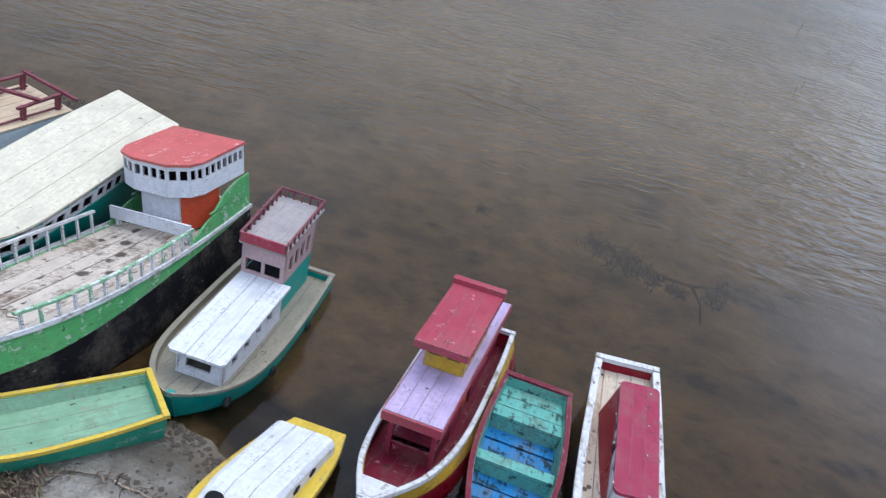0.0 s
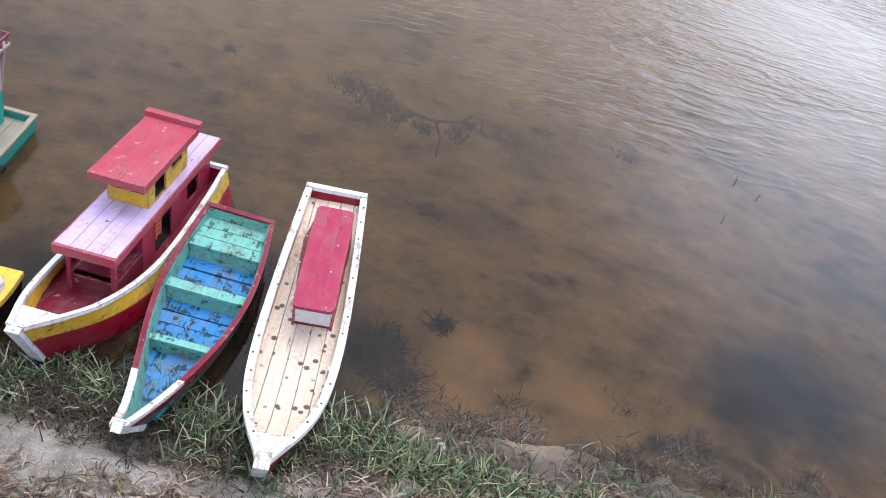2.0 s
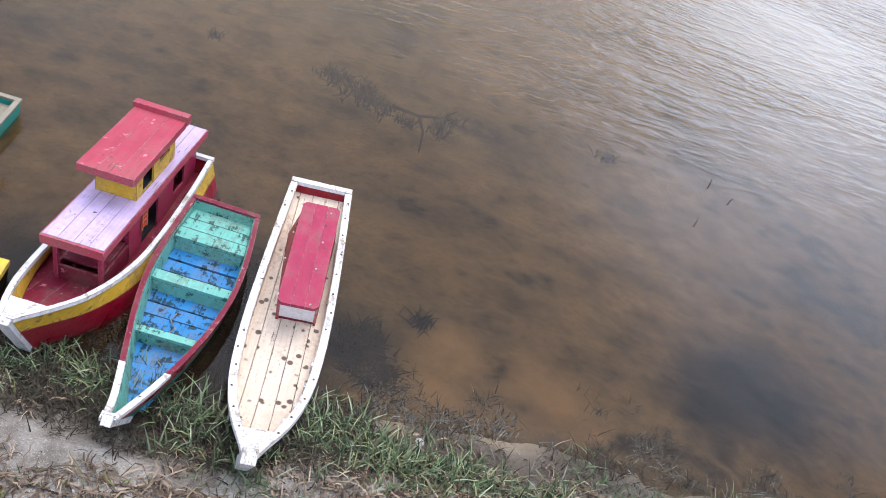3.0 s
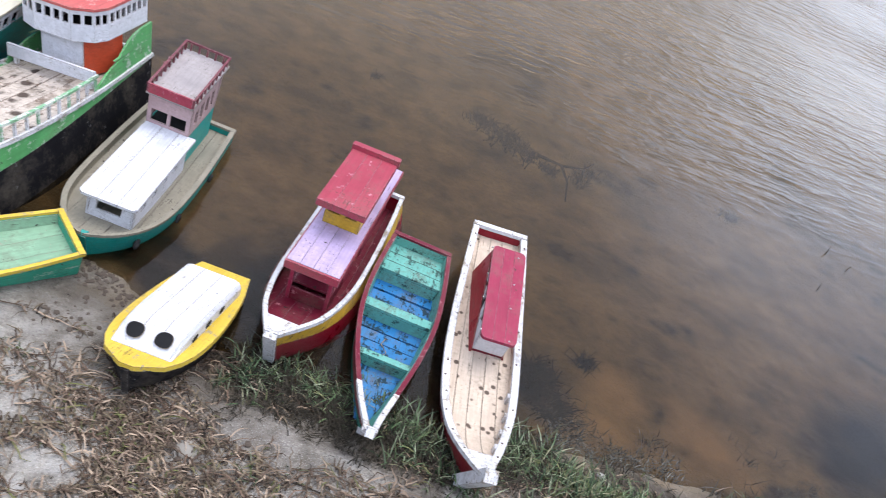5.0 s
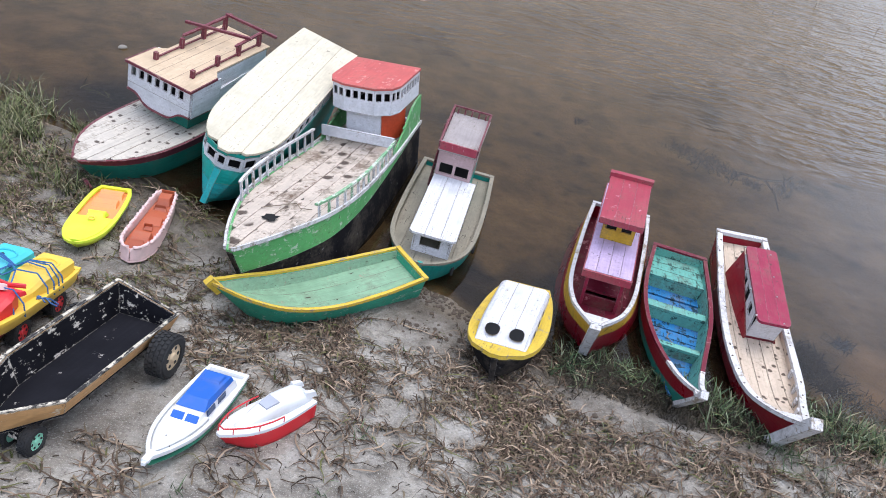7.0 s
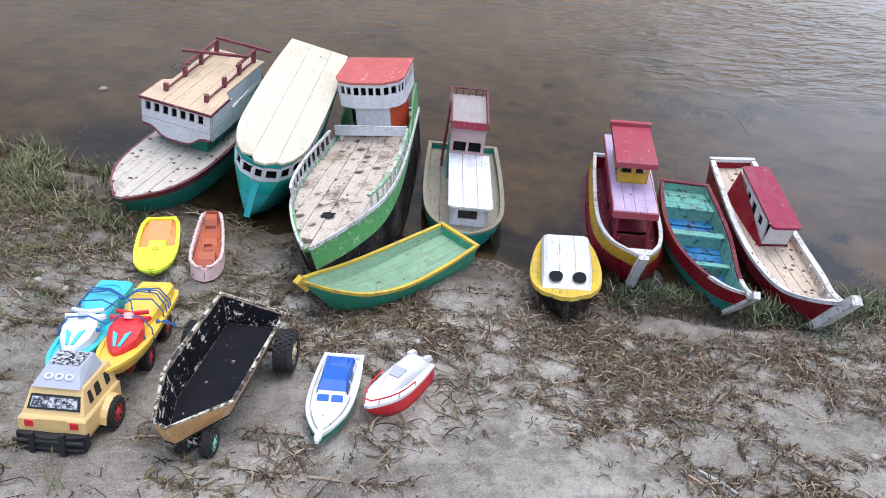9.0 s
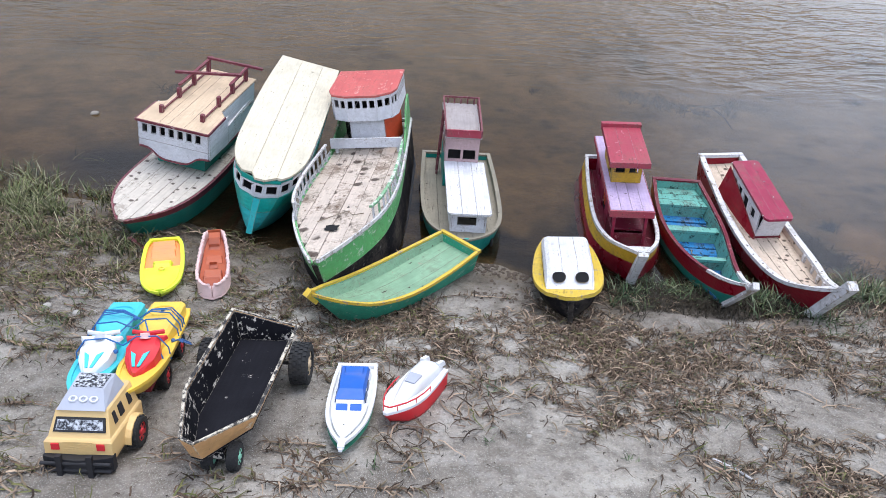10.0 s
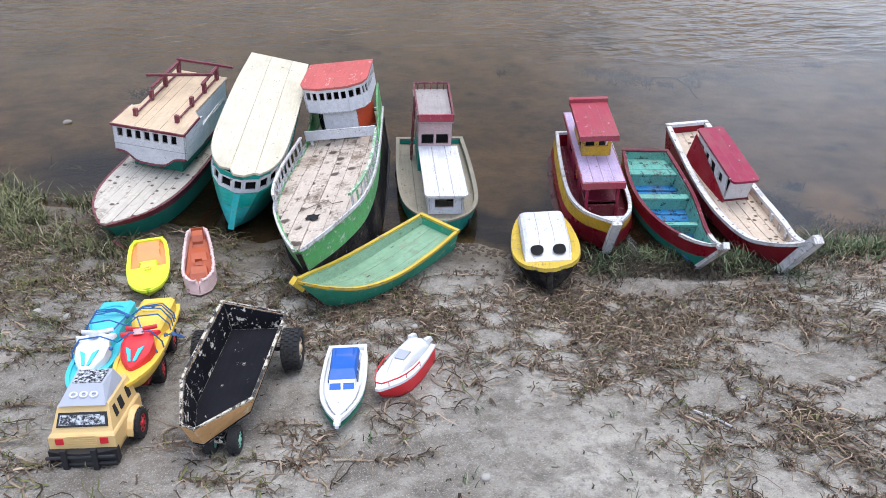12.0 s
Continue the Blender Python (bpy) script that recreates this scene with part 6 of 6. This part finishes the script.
def jet_ski(x, hull_mat, cowl_mat, label):
    b = thing("toy_jet_ski", TRUCK @ pose(x, -.305, .0705) @ Matrix.Diagonal((1.40, 1.22, 1.4, 1)), label, "toy jet ski", TOYS)
    prf = ((0, .038), (.06, .042), (.4, .043), (.62, .041), (.8, .033), (.93, .018), (1, .004))
    h = Hull(.40, prf, ((0, .030), (.6, .032), (1, .044)), ((0, .0), (.8, .002), (1, .022)), rake=.06)
    bm = bmesh.new(); solid_hull(bm, h)
    part("hull", bm, hull_mat, b, smooth=False)
    bm = bmesh.new(); h.cap(bm, .008, .003, over=.003)
    part("rub_rail", bm, hull_mat, b)
    bm = bmesh.new()
    rings = []
    for y, w, z in ((.006, .030, .050), (.016, .036, .060), (.125, .036, .063), (.145, .031, .055), (.16, .026, .048), (.22, .022, .050)):
        rings.append([(-w, y, .030), (-w, y, z - .006), (-w * .8, y, z), (w * .8, y, z), (w, y, z - .006), (w, y, .030)])
    loft(bm, rings)
    part("seat", bm, hull_mat, b)
    bm = bmesh.new(); torus(bm, Matrix.Translation((0, .07, .0622)), .026, .0022, 20, 6)
    part("seat_ring", bm, hull_mat, b)
    bm = bmesh.new(); rod(bm, (0, .07, .060), (0, .07, .0645), .004, .003)
    part("seat_screw", bm, P_BLACK, b)
    bm = bmesh.new()
    rings = []
    for y, w, z in ((.215, .018, .064), (.232, .029, .072), (.27, .036, .066), (.31, .031, .057), (.35, .014, .048), (.365, .003, .046)):
        rings.append([(-w, y, .034), (-w, y, z - .006), (-w * .7, y, z), (w * .7, y, z), (w, y, z - .006), (w, y, .034)])
    loft(bm, rings)
    cowl = part("cowl", bm, cowl_mat, b, "pointed cowl with a pale chevron")
    for side in (-1, 1):
        bm = bmesh.new()
        hexa(bm, [(side * .002, .345, .0500), (side * .008, .345, .0500), (side * .020, .295, .0610), (side * .008, .305, .0590), (side * .002, .345, .0520), (side * .008, .345, .0520), (side * .020, .295, .0630), (side * .008, .305, .0610)])
        part("chevron", bm, P_CYAN, cowl)
    bm = bmesh.new()
    tube(bm, [(-.034, .208, .070), (-.018, .216, .071), (0, .220, .070), (.018, .216, .071), (.034, .208, .070)], .0052, 8)
    part("handlebar", bm, cowl_mat, b)
    bm = bmesh.new(); rod(bm, (0, .245, .070), (0, .242, .080), .012, .010, 12)
    part("steering_cap", bm, P_SILVER if cowl_mat is P_WHITE else P_PALE_PINK, b)
    bm = bmesh.new()
    hexa(bm, [(-.046, .228, .062), (.046, .228, .062), (.040, .245, .062), (-.040, .245, .062), (-.044, .230, .070), (.044, .230, .070), (.038, .242, .070), (-.038, .242, .070)])
    part("mirror_wing", bm, cowl_mat, b, bevel=.002)
    for ob in b.children_recursive:  # the cowl sits well back from the bow
        if ob.data and ob.name.split(".")[0] in ("cowl", "chevron", "handlebar", "steering_cap", "mirror_wing"):
            ob.data.transform(pose(0, .245, 0) @ Matrix.Diagonal((.88, .86, 1, 1)) @ pose(0, -.270, 0))
    return b


def load_rope():
    b = thing("rope", TRUCK @ pose(0, .027, .006) @ Matrix.Diagonal((1.30, 1.1, 1.36, 1)), "thin blue rope tied across the jet skis", "rope", TOYS)
    lines = []
    for back, front in ((-.215, -.165), (-.198, -.185), (-.175, -.205), (-.150, -.120), (-.055, -.035)):  # turns over both skis
        at = lambda f, a=back, c=front: a + (c - a) * f
        lines.append([(-.094, at(0), .070), (-.092, at(.05), .098), (-.072, at(.15), .125), (-.030, at(.35), .126), (-.002, at(.5), .108), (.030, at(.65), .126), (.072, at(.85), .124), (.092, at(.95), .098), (.094, at(1), .070)])
    lines += [[(-.086, -.03, .075), (-.070, -.045, .108), (-.045, -.09, .114), (-.028, -.14, .122), (.004, -.185, .112)],
              [(.004, -.185, .112), (.020, -.10, .112), (.050, -.05, .112), (.074, -.02, .104), (.086, -.01, .076)],
              [(-.084, -.12, .08), (-.100, -.125, .085), (-.114, -.12, .078), (-.124, -.128, .070)],
              [(-.084, -.12, .08), (-.104, -.135, .080), (-.118, -.145, .066)],
              [(-.084, -.12, .08), (-.100, -.110, .090), (-.112, -.100, .088)]]
    for pts in lines:
        fine = []
        for k in range(len(pts) - 1):
            for f in (0, .5):
                fine.append(tuple(a + (c - a) * f for a, c in zip(pts[k], pts[k + 1])))
        fine.append(pts[-1])
        bm = bmesh.new(); tube(bm, fine, .0017, 5)
        part("rope_strand", bm, P_ROPE, b)
    for p in ((.002, -.173, .114), (-.086, -.125, .082), (.004, -.01, .110)):
        bm = bmesh.new(); bmesh.ops.create_icosphere(bm, subdivisions=1, radius=.0055, matrix=Matrix.Translation(p))
        part("knot", bm, P_ROPE, b)
    return b


white_blue_boat()
red_white_boat()
yellow_orange_boat()
orange_boat()
handcart()
truck()
jet_ski(.060, P_CYAN, P_WHITE, "turquoise plastic toy jet ski with white cowl on the truck")
jet_ski(-.060, P_LEMON, P_RED, "yellow plastic toy jet ski with red cowl on the truck")
load_rope()


# ---- grass, litter, stems and stones ----
rng = np.random.default_rng(7)


def ribbons(name, strands, material, label, category):
    """Many thin tapered blades in one mesh; strands: lists of (points, width)."""
    verts, faces = [], []
    for pts, w in strands:
        n = len(pts)
        d = pts[-1] - pts[0]
        flat = Vector((-d.y, d.x, 0))
        flat = flat.normalized() if flat.length > 1e-5 else Vector((1, 0, 0))
        base = len(verts)
        for k, p in enumerate(pts):
            half = flat * (w / 2 * (1 - (k / (n - 1)) ** 2 * .85))
            verts.append(tuple(p - half))
            verts.append(tuple(p + half))
        for k in range(n - 1):
            a = base + 2 * k
            faces.append((a, a + 1, a + 3, a + 2))
    me = bpy.data.meshes.new(name)
    me.from_pydata(verts, [], faces)
    me.materials.append(material)
    return tagged(new(name, me), label, category, kind="stuff")


BARE = [(-1.60, .85, .16, .40), (-1.22, .88, .15, .36), (-.98, .82, .08, .25), (-.79, .90, .12, .14), (-1.70, 1.72, .08, .24), (-1.50, 1.70, .07, .30), (.26, 1.35, .28, .10), (.62, 1.30, .16, .06), (-.50, 1.58, .24, .20), (-1.25, 1.78, .14, .16), (-1.95, 1.80, .14, .07), (-.62, .55, .30, .12)]


def clear(x, y):
    return all(((x - a) / rx) ** 2 + ((y - c) / ry) ** 2 > 1 for a, c, rx, ry in BARE)


def lying(x, y, ang, length, arch, bend, n=5):
    """A stalk on the sand that bends and kinks at its joints."""
    pts, px, py, a = [], x, y, ang
    for k in range(n):
        f = k / (n - 1)
        pts.append(Vector((px, py, height(px, py) + .002 + arch * math.sin(math.pi * min(f * 1.1, 1)))))
        a += bend / n + rng.normal(0, .42)
        px, py = px + math.cos(a) * length / (n - 1), py + math.sin(a) * length / (n - 1)
    return pts


def thick_of(x, y):
    """How densely the dry grass covers a spot, 0 to 1."""
    d = shore(x) - y
    if d < .03 or not clear(x, y):
        return 0
    q = .34 + .62 * noise.noise(Vector((x * 1.9, y * 2.3, 4.0))) + .75 * noise.noise(Vector((x * 4.6, y * 6.0, 11.0))) + .35 * math.exp(-((d - .40) / .22) ** 2) - .10 * max(0, d - .6) - (1.1 * max(0, .62 - y) if x < -.25 else 0) - (.30 if x > .25 and y < 1.15 else 0)
    return max(.03, min(1, q * 1.15))


straw, olive = [], []
runners = 0
while runners < 620:
    x, y = rng.uniform(-2.8, 2.6), rng.uniform(.0, 2.3)
    if rng.random() > thick_of(x, y):
        continue
    runners += 1
    a = rng.normal(-.35, .55) + (math.pi if rng.random() < .5 else 0)
    if rng.random() < .3:
        a = rng.uniform(0, 2 * math.pi)
    left, line = rng.uniform(.12, .65), []
    while left > 0:
        if thick_of(x, y) < .06 and rng.random() < .15:
            break
        if shore(x) - y < .0:
            break
        line.append(Vector((x, y, height(x, y) + .004 + rng.uniform(0, .004))))
        sprigs = int(rng.integers(0, 4)) if rng.random() < .85 else 7
        for _ in range(sprigs):
            b = a + rng.choice((-1, 1)) * rng.uniform(.25, 1.5)
            size = rng.uniform(.012, .055)
            blades = olive if rng.random() < (.34 if x < -1.2 else .07) else straw
            blades.append((lying(x + rng.normal(0, .006), y + rng.normal(0, .006), b, size, rng.uniform(.002, .022), rng.normal(0, .7), 4), rng.uniform(.0022, .0052)))
        hop = rng.uniform(.010, .020)
        a += rng.normal(0, .22)
        x, y, left = x + math.cos(a) * hop, y + math.sin(a) * hop, left - hop
    for k in range(0, len(line) - 1, 8):
        if len(line[k:k + 9]) > 1:
            straw.append((line[k:k + 9], rng.uniform(.0040, .0070)))
mats = 0
while mats < 1750:  # tangled mats of longer dead stems lying one over another
    x, y = rng.uniform(-2.7, 2.5), rng.uniform(-.1, 2.2)
    if rng.random() > thick_of(x, y) ** 1.5:
        continue
    mats += 1
    a = rng.normal(-.62, .6) + (math.pi if rng.random() < .5 else 0)
    for _ in range(int(rng.integers(2, 6))):
        size = rng.uniform(.035, .125)
        bx, by = x + rng.normal(0, .028), y + rng.normal(0, .028)
        if shore(bx) - by < .02 or not clear(bx, by):
            continue
        blades = olive if rng.random() < (.30 if x < -1.2 else .05) else straw
        blades.append((lying(bx, by, a + rng.normal(0, .5), size, rng.uniform(.004, .022), rng.normal(0, 1.0), 6), rng.uniform(.0030, .0058)))
crumbs = []
for _ in range(11000):  # broken bits of stem strewn about
    x, y = rng.uniform(-2.7, 2.5), rng.uniform(-.2, 2.1)
    if shore(x) - y < .02 or rng.random() > .22 + .7 * thick_of(x, y):
        continue
    a, size = rng.uniform(0, 2 * math.pi), rng.uniform(.005, .022)
    z = height(x, y)
    crumbs.append(([Vector((x, y, z + .001)), Vector((x + math.cos(a) * size * .5, y + math.sin(a) * size * .5, z + rng.uniform(.002, .006))), Vector((x + math.cos(a + .4) * size, y + math.sin(a + .4) * size, z + .002))], rng.uniform(.002, .0052)))
ribbons("stem_crumbs", crumbs, CRUMB, "dark broken bits of dry stem strewn on sand", "litter")
ribbons("olive_grass", olive, OLIVE, "creeping olive green grass shoots among the dry runners", "grass")
ribbons("dry_grass", straw, STRAW, "matted dry brown grass runners lying on sand", "dry grass")


def blade(x, y, tall, lean, ang, n=4, z=None):
    z = height(x, y) - .003 if z is None else z
    return [Vector((x + math.cos(ang) * lean * (k / (n - 1)) ** 1.7, y + math.sin(ang) * lean * (k / (n - 1)) ** 1.7, z + tall * (k / (n - 1)) * (1 - .25 * (k / (n - 1)) ** 2 * min(1, lean / tall)))) for k in range(n)]


green, drowned, straw_tips, bank, shallows = [], [], [], [], []
GRASS_BEDS = [(.12, 1.58, .10, .05, 40), (.28, 1.55, .07, .04, 22), (.42, 1.53, .07, .04, 16), (.55, 1.48, .06, .05, 26), (.66, 1.40, .06, .05, 34), (.90, 1.53, .06, .05, 34), (1.0, 1.47, .07, .05, 44),
              (1.14, 1.43, .07, .05, 46), (1.32, 1.40, .06, .045, 34), (1.54, 1.38, .06, .045, 28), (1.86, 1.42, .06, .045, 22), (2.14, 1.47, .05, .04, 18), (2.5, 1.42, .08, .05, 16), (.02, 1.50, .05, .04, 8)]
spots = [(cx + rng.normal(0, rx), cy + rng.normal(0, ry)) for cx, cy, rx, ry, count in GRASS_BEDS for _ in range(count)]
while len(spots) < 690:
    x = rng.uniform(-3.0, -1.75)
    y = shore(x) - rng.normal(.10, .15)
    if rng.random() > min(1, (-1.75 - x) / .6 + .2) or noise.noise(Vector((x * 4.5, y * 4.5, 3))) < -.05:
        continue
    spots.append((x, y))
for x, y in spots:
    big = .6 + .5 * noise.noise(Vector((x * 3, y * 3, 1)))
    for _ in range(int(rng.integers(6, 13))):
        bx, by = x + rng.normal(0, .016), y + rng.normal(0, .016)
        tall = rng.uniform(.018, .058) * (.7 + .7 * big) * (1.5 if x < -1.7 else 1.0)
        (bank if x < -1.7 or rng.random() < (.35 if x > .9 else .15) else green).append((blade(bx, by, tall, tall * rng.uniform(.3, 1.2), rng.uniform(0, 2 * math.pi)), rng.uniform(.0034, .0066)))
for _ in range(240):  # scattered tufts on the sand
    x, y = rng.uniform(-2.6, 2.4), rng.uniform(.2, 1.9)
    if shore(x) - y < .08 or not clear(x, y) or noise.noise(Vector((x * 2, y * 2, 9))) < -.05:
        continue
    for _ in range(int(rng.integers(5, 12))):
        bx, by = x + rng.normal(0, .015), y + rng.normal(0, .015)
        tall = rng.uniform(.012, .035)
        green.append((blade(bx, by, tall, tall * rng.uniform(.5, 1.4), rng.uniform(0, 2 * math.pi)), rng.uniform(.002, .004)))
for _ in range(520):  # dead dark tufts between the green ones, thickened to paint in base shade
    x = rng.uniform(.0, 1.0) if rng.random() < .86 else rng.uniform(1.0, 2.5)
    y = shore(x) - rng.normal(.04, .065)
    for _ in range(int(rng.integers(8, 16))):
        bx, by = x + rng.normal(0, .025), y + rng.normal(0, .025)
        tall = rng.uniform(.012, .045)
        drowned.append((blade(bx, by, tall, tall * rng.uniform(.6, 2.0), rng.uniform(0, 2 * math.pi)), rng.uniform(.002, .0045)))
for _ in range(230):  # damp, half-dead grass where the bank is low
    x = rng.uniform(.7, 2.5)
    y = shore(x) - rng.uniform(-.03, .42)
    if noise.noise(Vector((x * 3.4, y * 5, 2))) < .12:
        continue
    for _ in range(int(rng.integers(8, 15))):
        bx, by = x + rng.normal(0, .028), y + rng.normal(0, .028)
        tall = rng.uniform(.012, .05)
        (green if noise.noise(Vector((x * 5, y * 5, 7))) > .05 else straw_tips if rng.random() < .45 else shallows).append((blade(bx, by, tall, tall * rng.uniform(.6, 1.8), rng.uniform(0, 2 * math.pi)), rng.uniform(.0024, .005)))
for _ in range(420):  # drowned grass in the shallows
    x = rng.uniform(.75, 2.7)
    y = shore(x) + abs(rng.normal(0, .14)) + .02
    if noise.noise(Vector((x * 3.4, y * 3.4, 6))) < .08:
        continue
    for _ in range(int(rng.integers(8, 16))):
        bx, by = x + rng.normal(0, .02), y + rng.normal(0, .02)
        tall = min(rng.uniform(.02, .05), .004 - height(bx, by) + rng.uniform(0, .025))
        (shallows if rng.random() < .8 else drowned).append((blade(bx, by, max(tall, .014), .04 * rng.uniform(.3, 1.3), rng.uniform(0, 2 * math.pi)), rng.uniform(.0018, .0036)))
WEED_AND_GAP_SHADE = [(.72, 3.70, .08), (.80, 3.64, .10), (.88, 3.59, .11), (.98, 3.49, .08), (1.10, 3.44, .04), (1.27, 3.46, .06), (1.33, 3.55, .04), (.13, 3.77, .03), (2.18, 3.61, .05), (.98, 1.92, .08), (1.18, 2.08, .02), (1.02, 1.78, .07),
            (.36, 1.72, .10), (.60, 1.70, .09), (.61, 1.95, .09), (.12, 1.70, .08), (.35, 2.0, .06), (.05, 1.85, .06), (-2.06, 3.74, .08), (-1.95, 3.5, .05)]
for cx, cy, rad in WEED_AND_GAP_SHADE:  # weed beds, and dark tufts added between hulls to imitate gap shade
    for _ in range(int((420 if cy > 3 else 1100) * rad)):
        x, y = cx + rng.normal(0, rad * .5), cy + rng.normal(0, rad * .5)
        for _ in range(4):
            bx, by = x + rng.normal(0, .012), y + rng.normal(0, .012)
            z = max(height(bx, by), -.16)
            tall = min(rng.uniform(.03, .10), (-.05 if cy > 3 else -.004) - z)
            if tall > .008:
                drowned.append((blade(bx, by, tall, .06 * rng.uniform(.3, 1.2), rng.uniform(0, 2 * math.pi), 4, z), rng.uniform(.003, .007)))
ribbons("grass", green, GRASS, "green grass tufts along the water's edge", "grass")
ribbons("dead_grass", straw_tips, STRAW, "bleached dead grass stems on the damp low bank", "dry grass")
ribbons("bank_grass", bank, BANK_GRASS, "yellowing green grass blades on the bank", "grass")
ribbons("shallow_grass", shallows, SHALLOWS, "grey silted grass standing in the shallows", "water grass")
ribbons("drowned_grass", drowned, REED, "dark drowned grass, some added as shade in boat gaps", "water grass")


def sunken_branch(points, r, label):
    b = thing("branch", pose(0, 0, 0), label, "branch")
    for pts, rr in zip(points, r):
        bm = bmesh.new()
        tube(bm, pts, lambda f, q=rr: q * (1 - .7 * f), 7)
        part("limb", bm, BARK, b)
    return b


sunken_branch([[(1.02, 3.48, -.05), (1.15, 3.44, -.03), (1.27, 3.47, -.015), (1.34, 3.57, -.012)], [(1.15, 3.44, -.035), (1.17, 3.30, -.03), (1.15, 3.12, -.04)]],
              (.014, .010), "dark waterlogged branch lying just under the surface")


def reed_stem(x, y, tall, lean, ang):
    b = thing("reed_stem", pose(x, y, -.05), "thin dark dead stem standing out of the water", "reed", "dead stems in the river")
    bm = bmesh.new()
    tip = (math.cos(ang) * lean, math.sin(ang) * lean, .05 + tall)
    tube(bm, [(0, 0, 0), (tip[0] * .3, tip[1] * .3, .05 + tall * .4), tip], lambda f: .0035 * (1 - .6 * f), 5)
    part("stalk", bm, BARK, b)
    if lean > .05:
        bm = bmesh.new(); tube(bm, [tip, (tip[0] * 1.5, tip[1] * 1.5, tip[2] - .04), (tip[0] * 1.7, tip[1] * 1.7, tip[2] - .09)], lambda f: .003 * (1 - .6 * f), 5)
        part("bent_tip", bm, BARK, b)


for x, y, tall in ((3.0, 11.34, .10), (2.23, 9.24, .06), (2.74, 10.52, .07), (3.51, 11.48, .12), (4.17, 12.15, .11), (3.63, 10.39, .10), (4.02, 11.09, .09), (3.85, 10.15, .10), (2.82, 8.27, .06),
                   (3.08, 7.33, .07), (2.72, 3.51, .045), (2.80, 3.40, .03), (2.52, 3.11, .03), (2.04, 7.21, .06), (2.66, 7.92, .06)):
    reed_stem(x, y, tall, tall * float(rng.uniform(.2, .8)), float(rng.uniform(0, 6.3)))


def pebble(x, y, r, z=None, label="small pale stone lying on the wet sand", mat=None):
    b = bmesh.new()
    bmesh.ops.create_icosphere(b, subdivisions=2, radius=r)
    o = Vector((x * 9, y * 9, 0))
    for v in b.verts:
        v.co *= 1 + .28 * noise.noise(v.co / r * .9 + o)
        v.co.z *= .55
    ob = part("stone", b, mat or STONE, None, smooth=True)
    ob.matrix_world = pose(x, y, (height(x, y) if z is None else z) + r * .25)
    tagged(ob, label, "stone")


pebble(-2.36, 3.26, .024, -0.004, "small grey stone breaking the water surface", BARE_STONE)
pebble(-1.99, 1.40, .016, None, "crumpled pale shell lying on the sand")
pebble(-.03, 1.22, .034, height(-.03, 1.22) - .012, "flat pale stone half sunk in the mud", BARE_STONE)
for _ in range(46):
    x, y = float(rng.uniform(-2.3, 1.6)), float(rng.uniform(.3, 1.9))
    if shore(x) - y > .03 and clear(x, y):
        pebble(x, y, float(rng.uniform(.005, .016)))


def clods(name, spots, label, mat):
    """Lumps of dried mud and rotten leaves in one loose scatter."""
    bm = bmesh.new()
    for x, y, z, r in spots:
        q = bmesh.ops.create_icosphere(bm, subdivisions=1, radius=r)
        for v in q["verts"]:
            v.co *= 1 + .45 * noise.noise(v.co / r + Vector((x * 50, y * 50, 0)))
            v.co.z *= .6
            v.co += Vector((x, y, z))
    ob = part(name, bm, mat)
    return tagged(ob, label, "mud", kind="stuff")


heap = []
for _ in range(170):
    x, y = float(rng.normal(-.10, .08)), float(rng.normal(1.27, .05))
    heap.append((x, y, height(x, y) + .002, float(rng.uniform(.004, .011))))
for _ in range(150):
    x, y = float(rng.uniform(-2.0, 1.4)), float(rng.uniform(.25, 1.7))
    if shore(x) - y > .05 and clear(x, y):
        heap.append((x, y, height(x, y), float(rng.uniform(.003, .009))))
for _ in range(50):
    x, y = float(rng.normal(-.42, .09)), float(rng.normal(1.52, .05))
    heap.append((x, y, height(x, y), float(rng.uniform(.003, .010))))
for _ in range(260):
    x = float(rng.uniform(-.52, -.02))
    y = shore(x) - abs(float(rng.normal(.0, .05))) - .005
    heap.append((x, y, height(x, y) + .001, float(rng.uniform(.003, .009))))
clods("mud_clods", heap, "small dark brown clods of mud on sand", CLOD)


def twig(pts, r, label="thin bare twig lying on the sand", mat=None):
    bm = bmesh.new()
    tube(bm, [on_ground(x, y, .004) for x, y in pts], lambda f: r * (1 - .5 * f), 6)
    ob = part("twig", bm, mat or BARE_WOOD)
    tagged(ob, label, "twig")


twig([(-.02, .60), (.03, .555), (.06, .50)], .005, "short pale bare stick lying on sand", WHITE)
twig([(-1.02, 1.16), (-.9, 1.22), (-.82, 1.34)], .003)
twig([(-.45, 1.25), (-.38, 1.10), (-.36, .98)], .003)
twig([(-.2, .9), (-.05, .84), (.08, .86), (.2, .80)], .003)
twig([(-1.66, 1.25), (-1.85, 1.2), (-2.0, 1.24)], .003)
twig([(.3, 1.22), (.42, 1.2), (.5, 1.24)], .004)
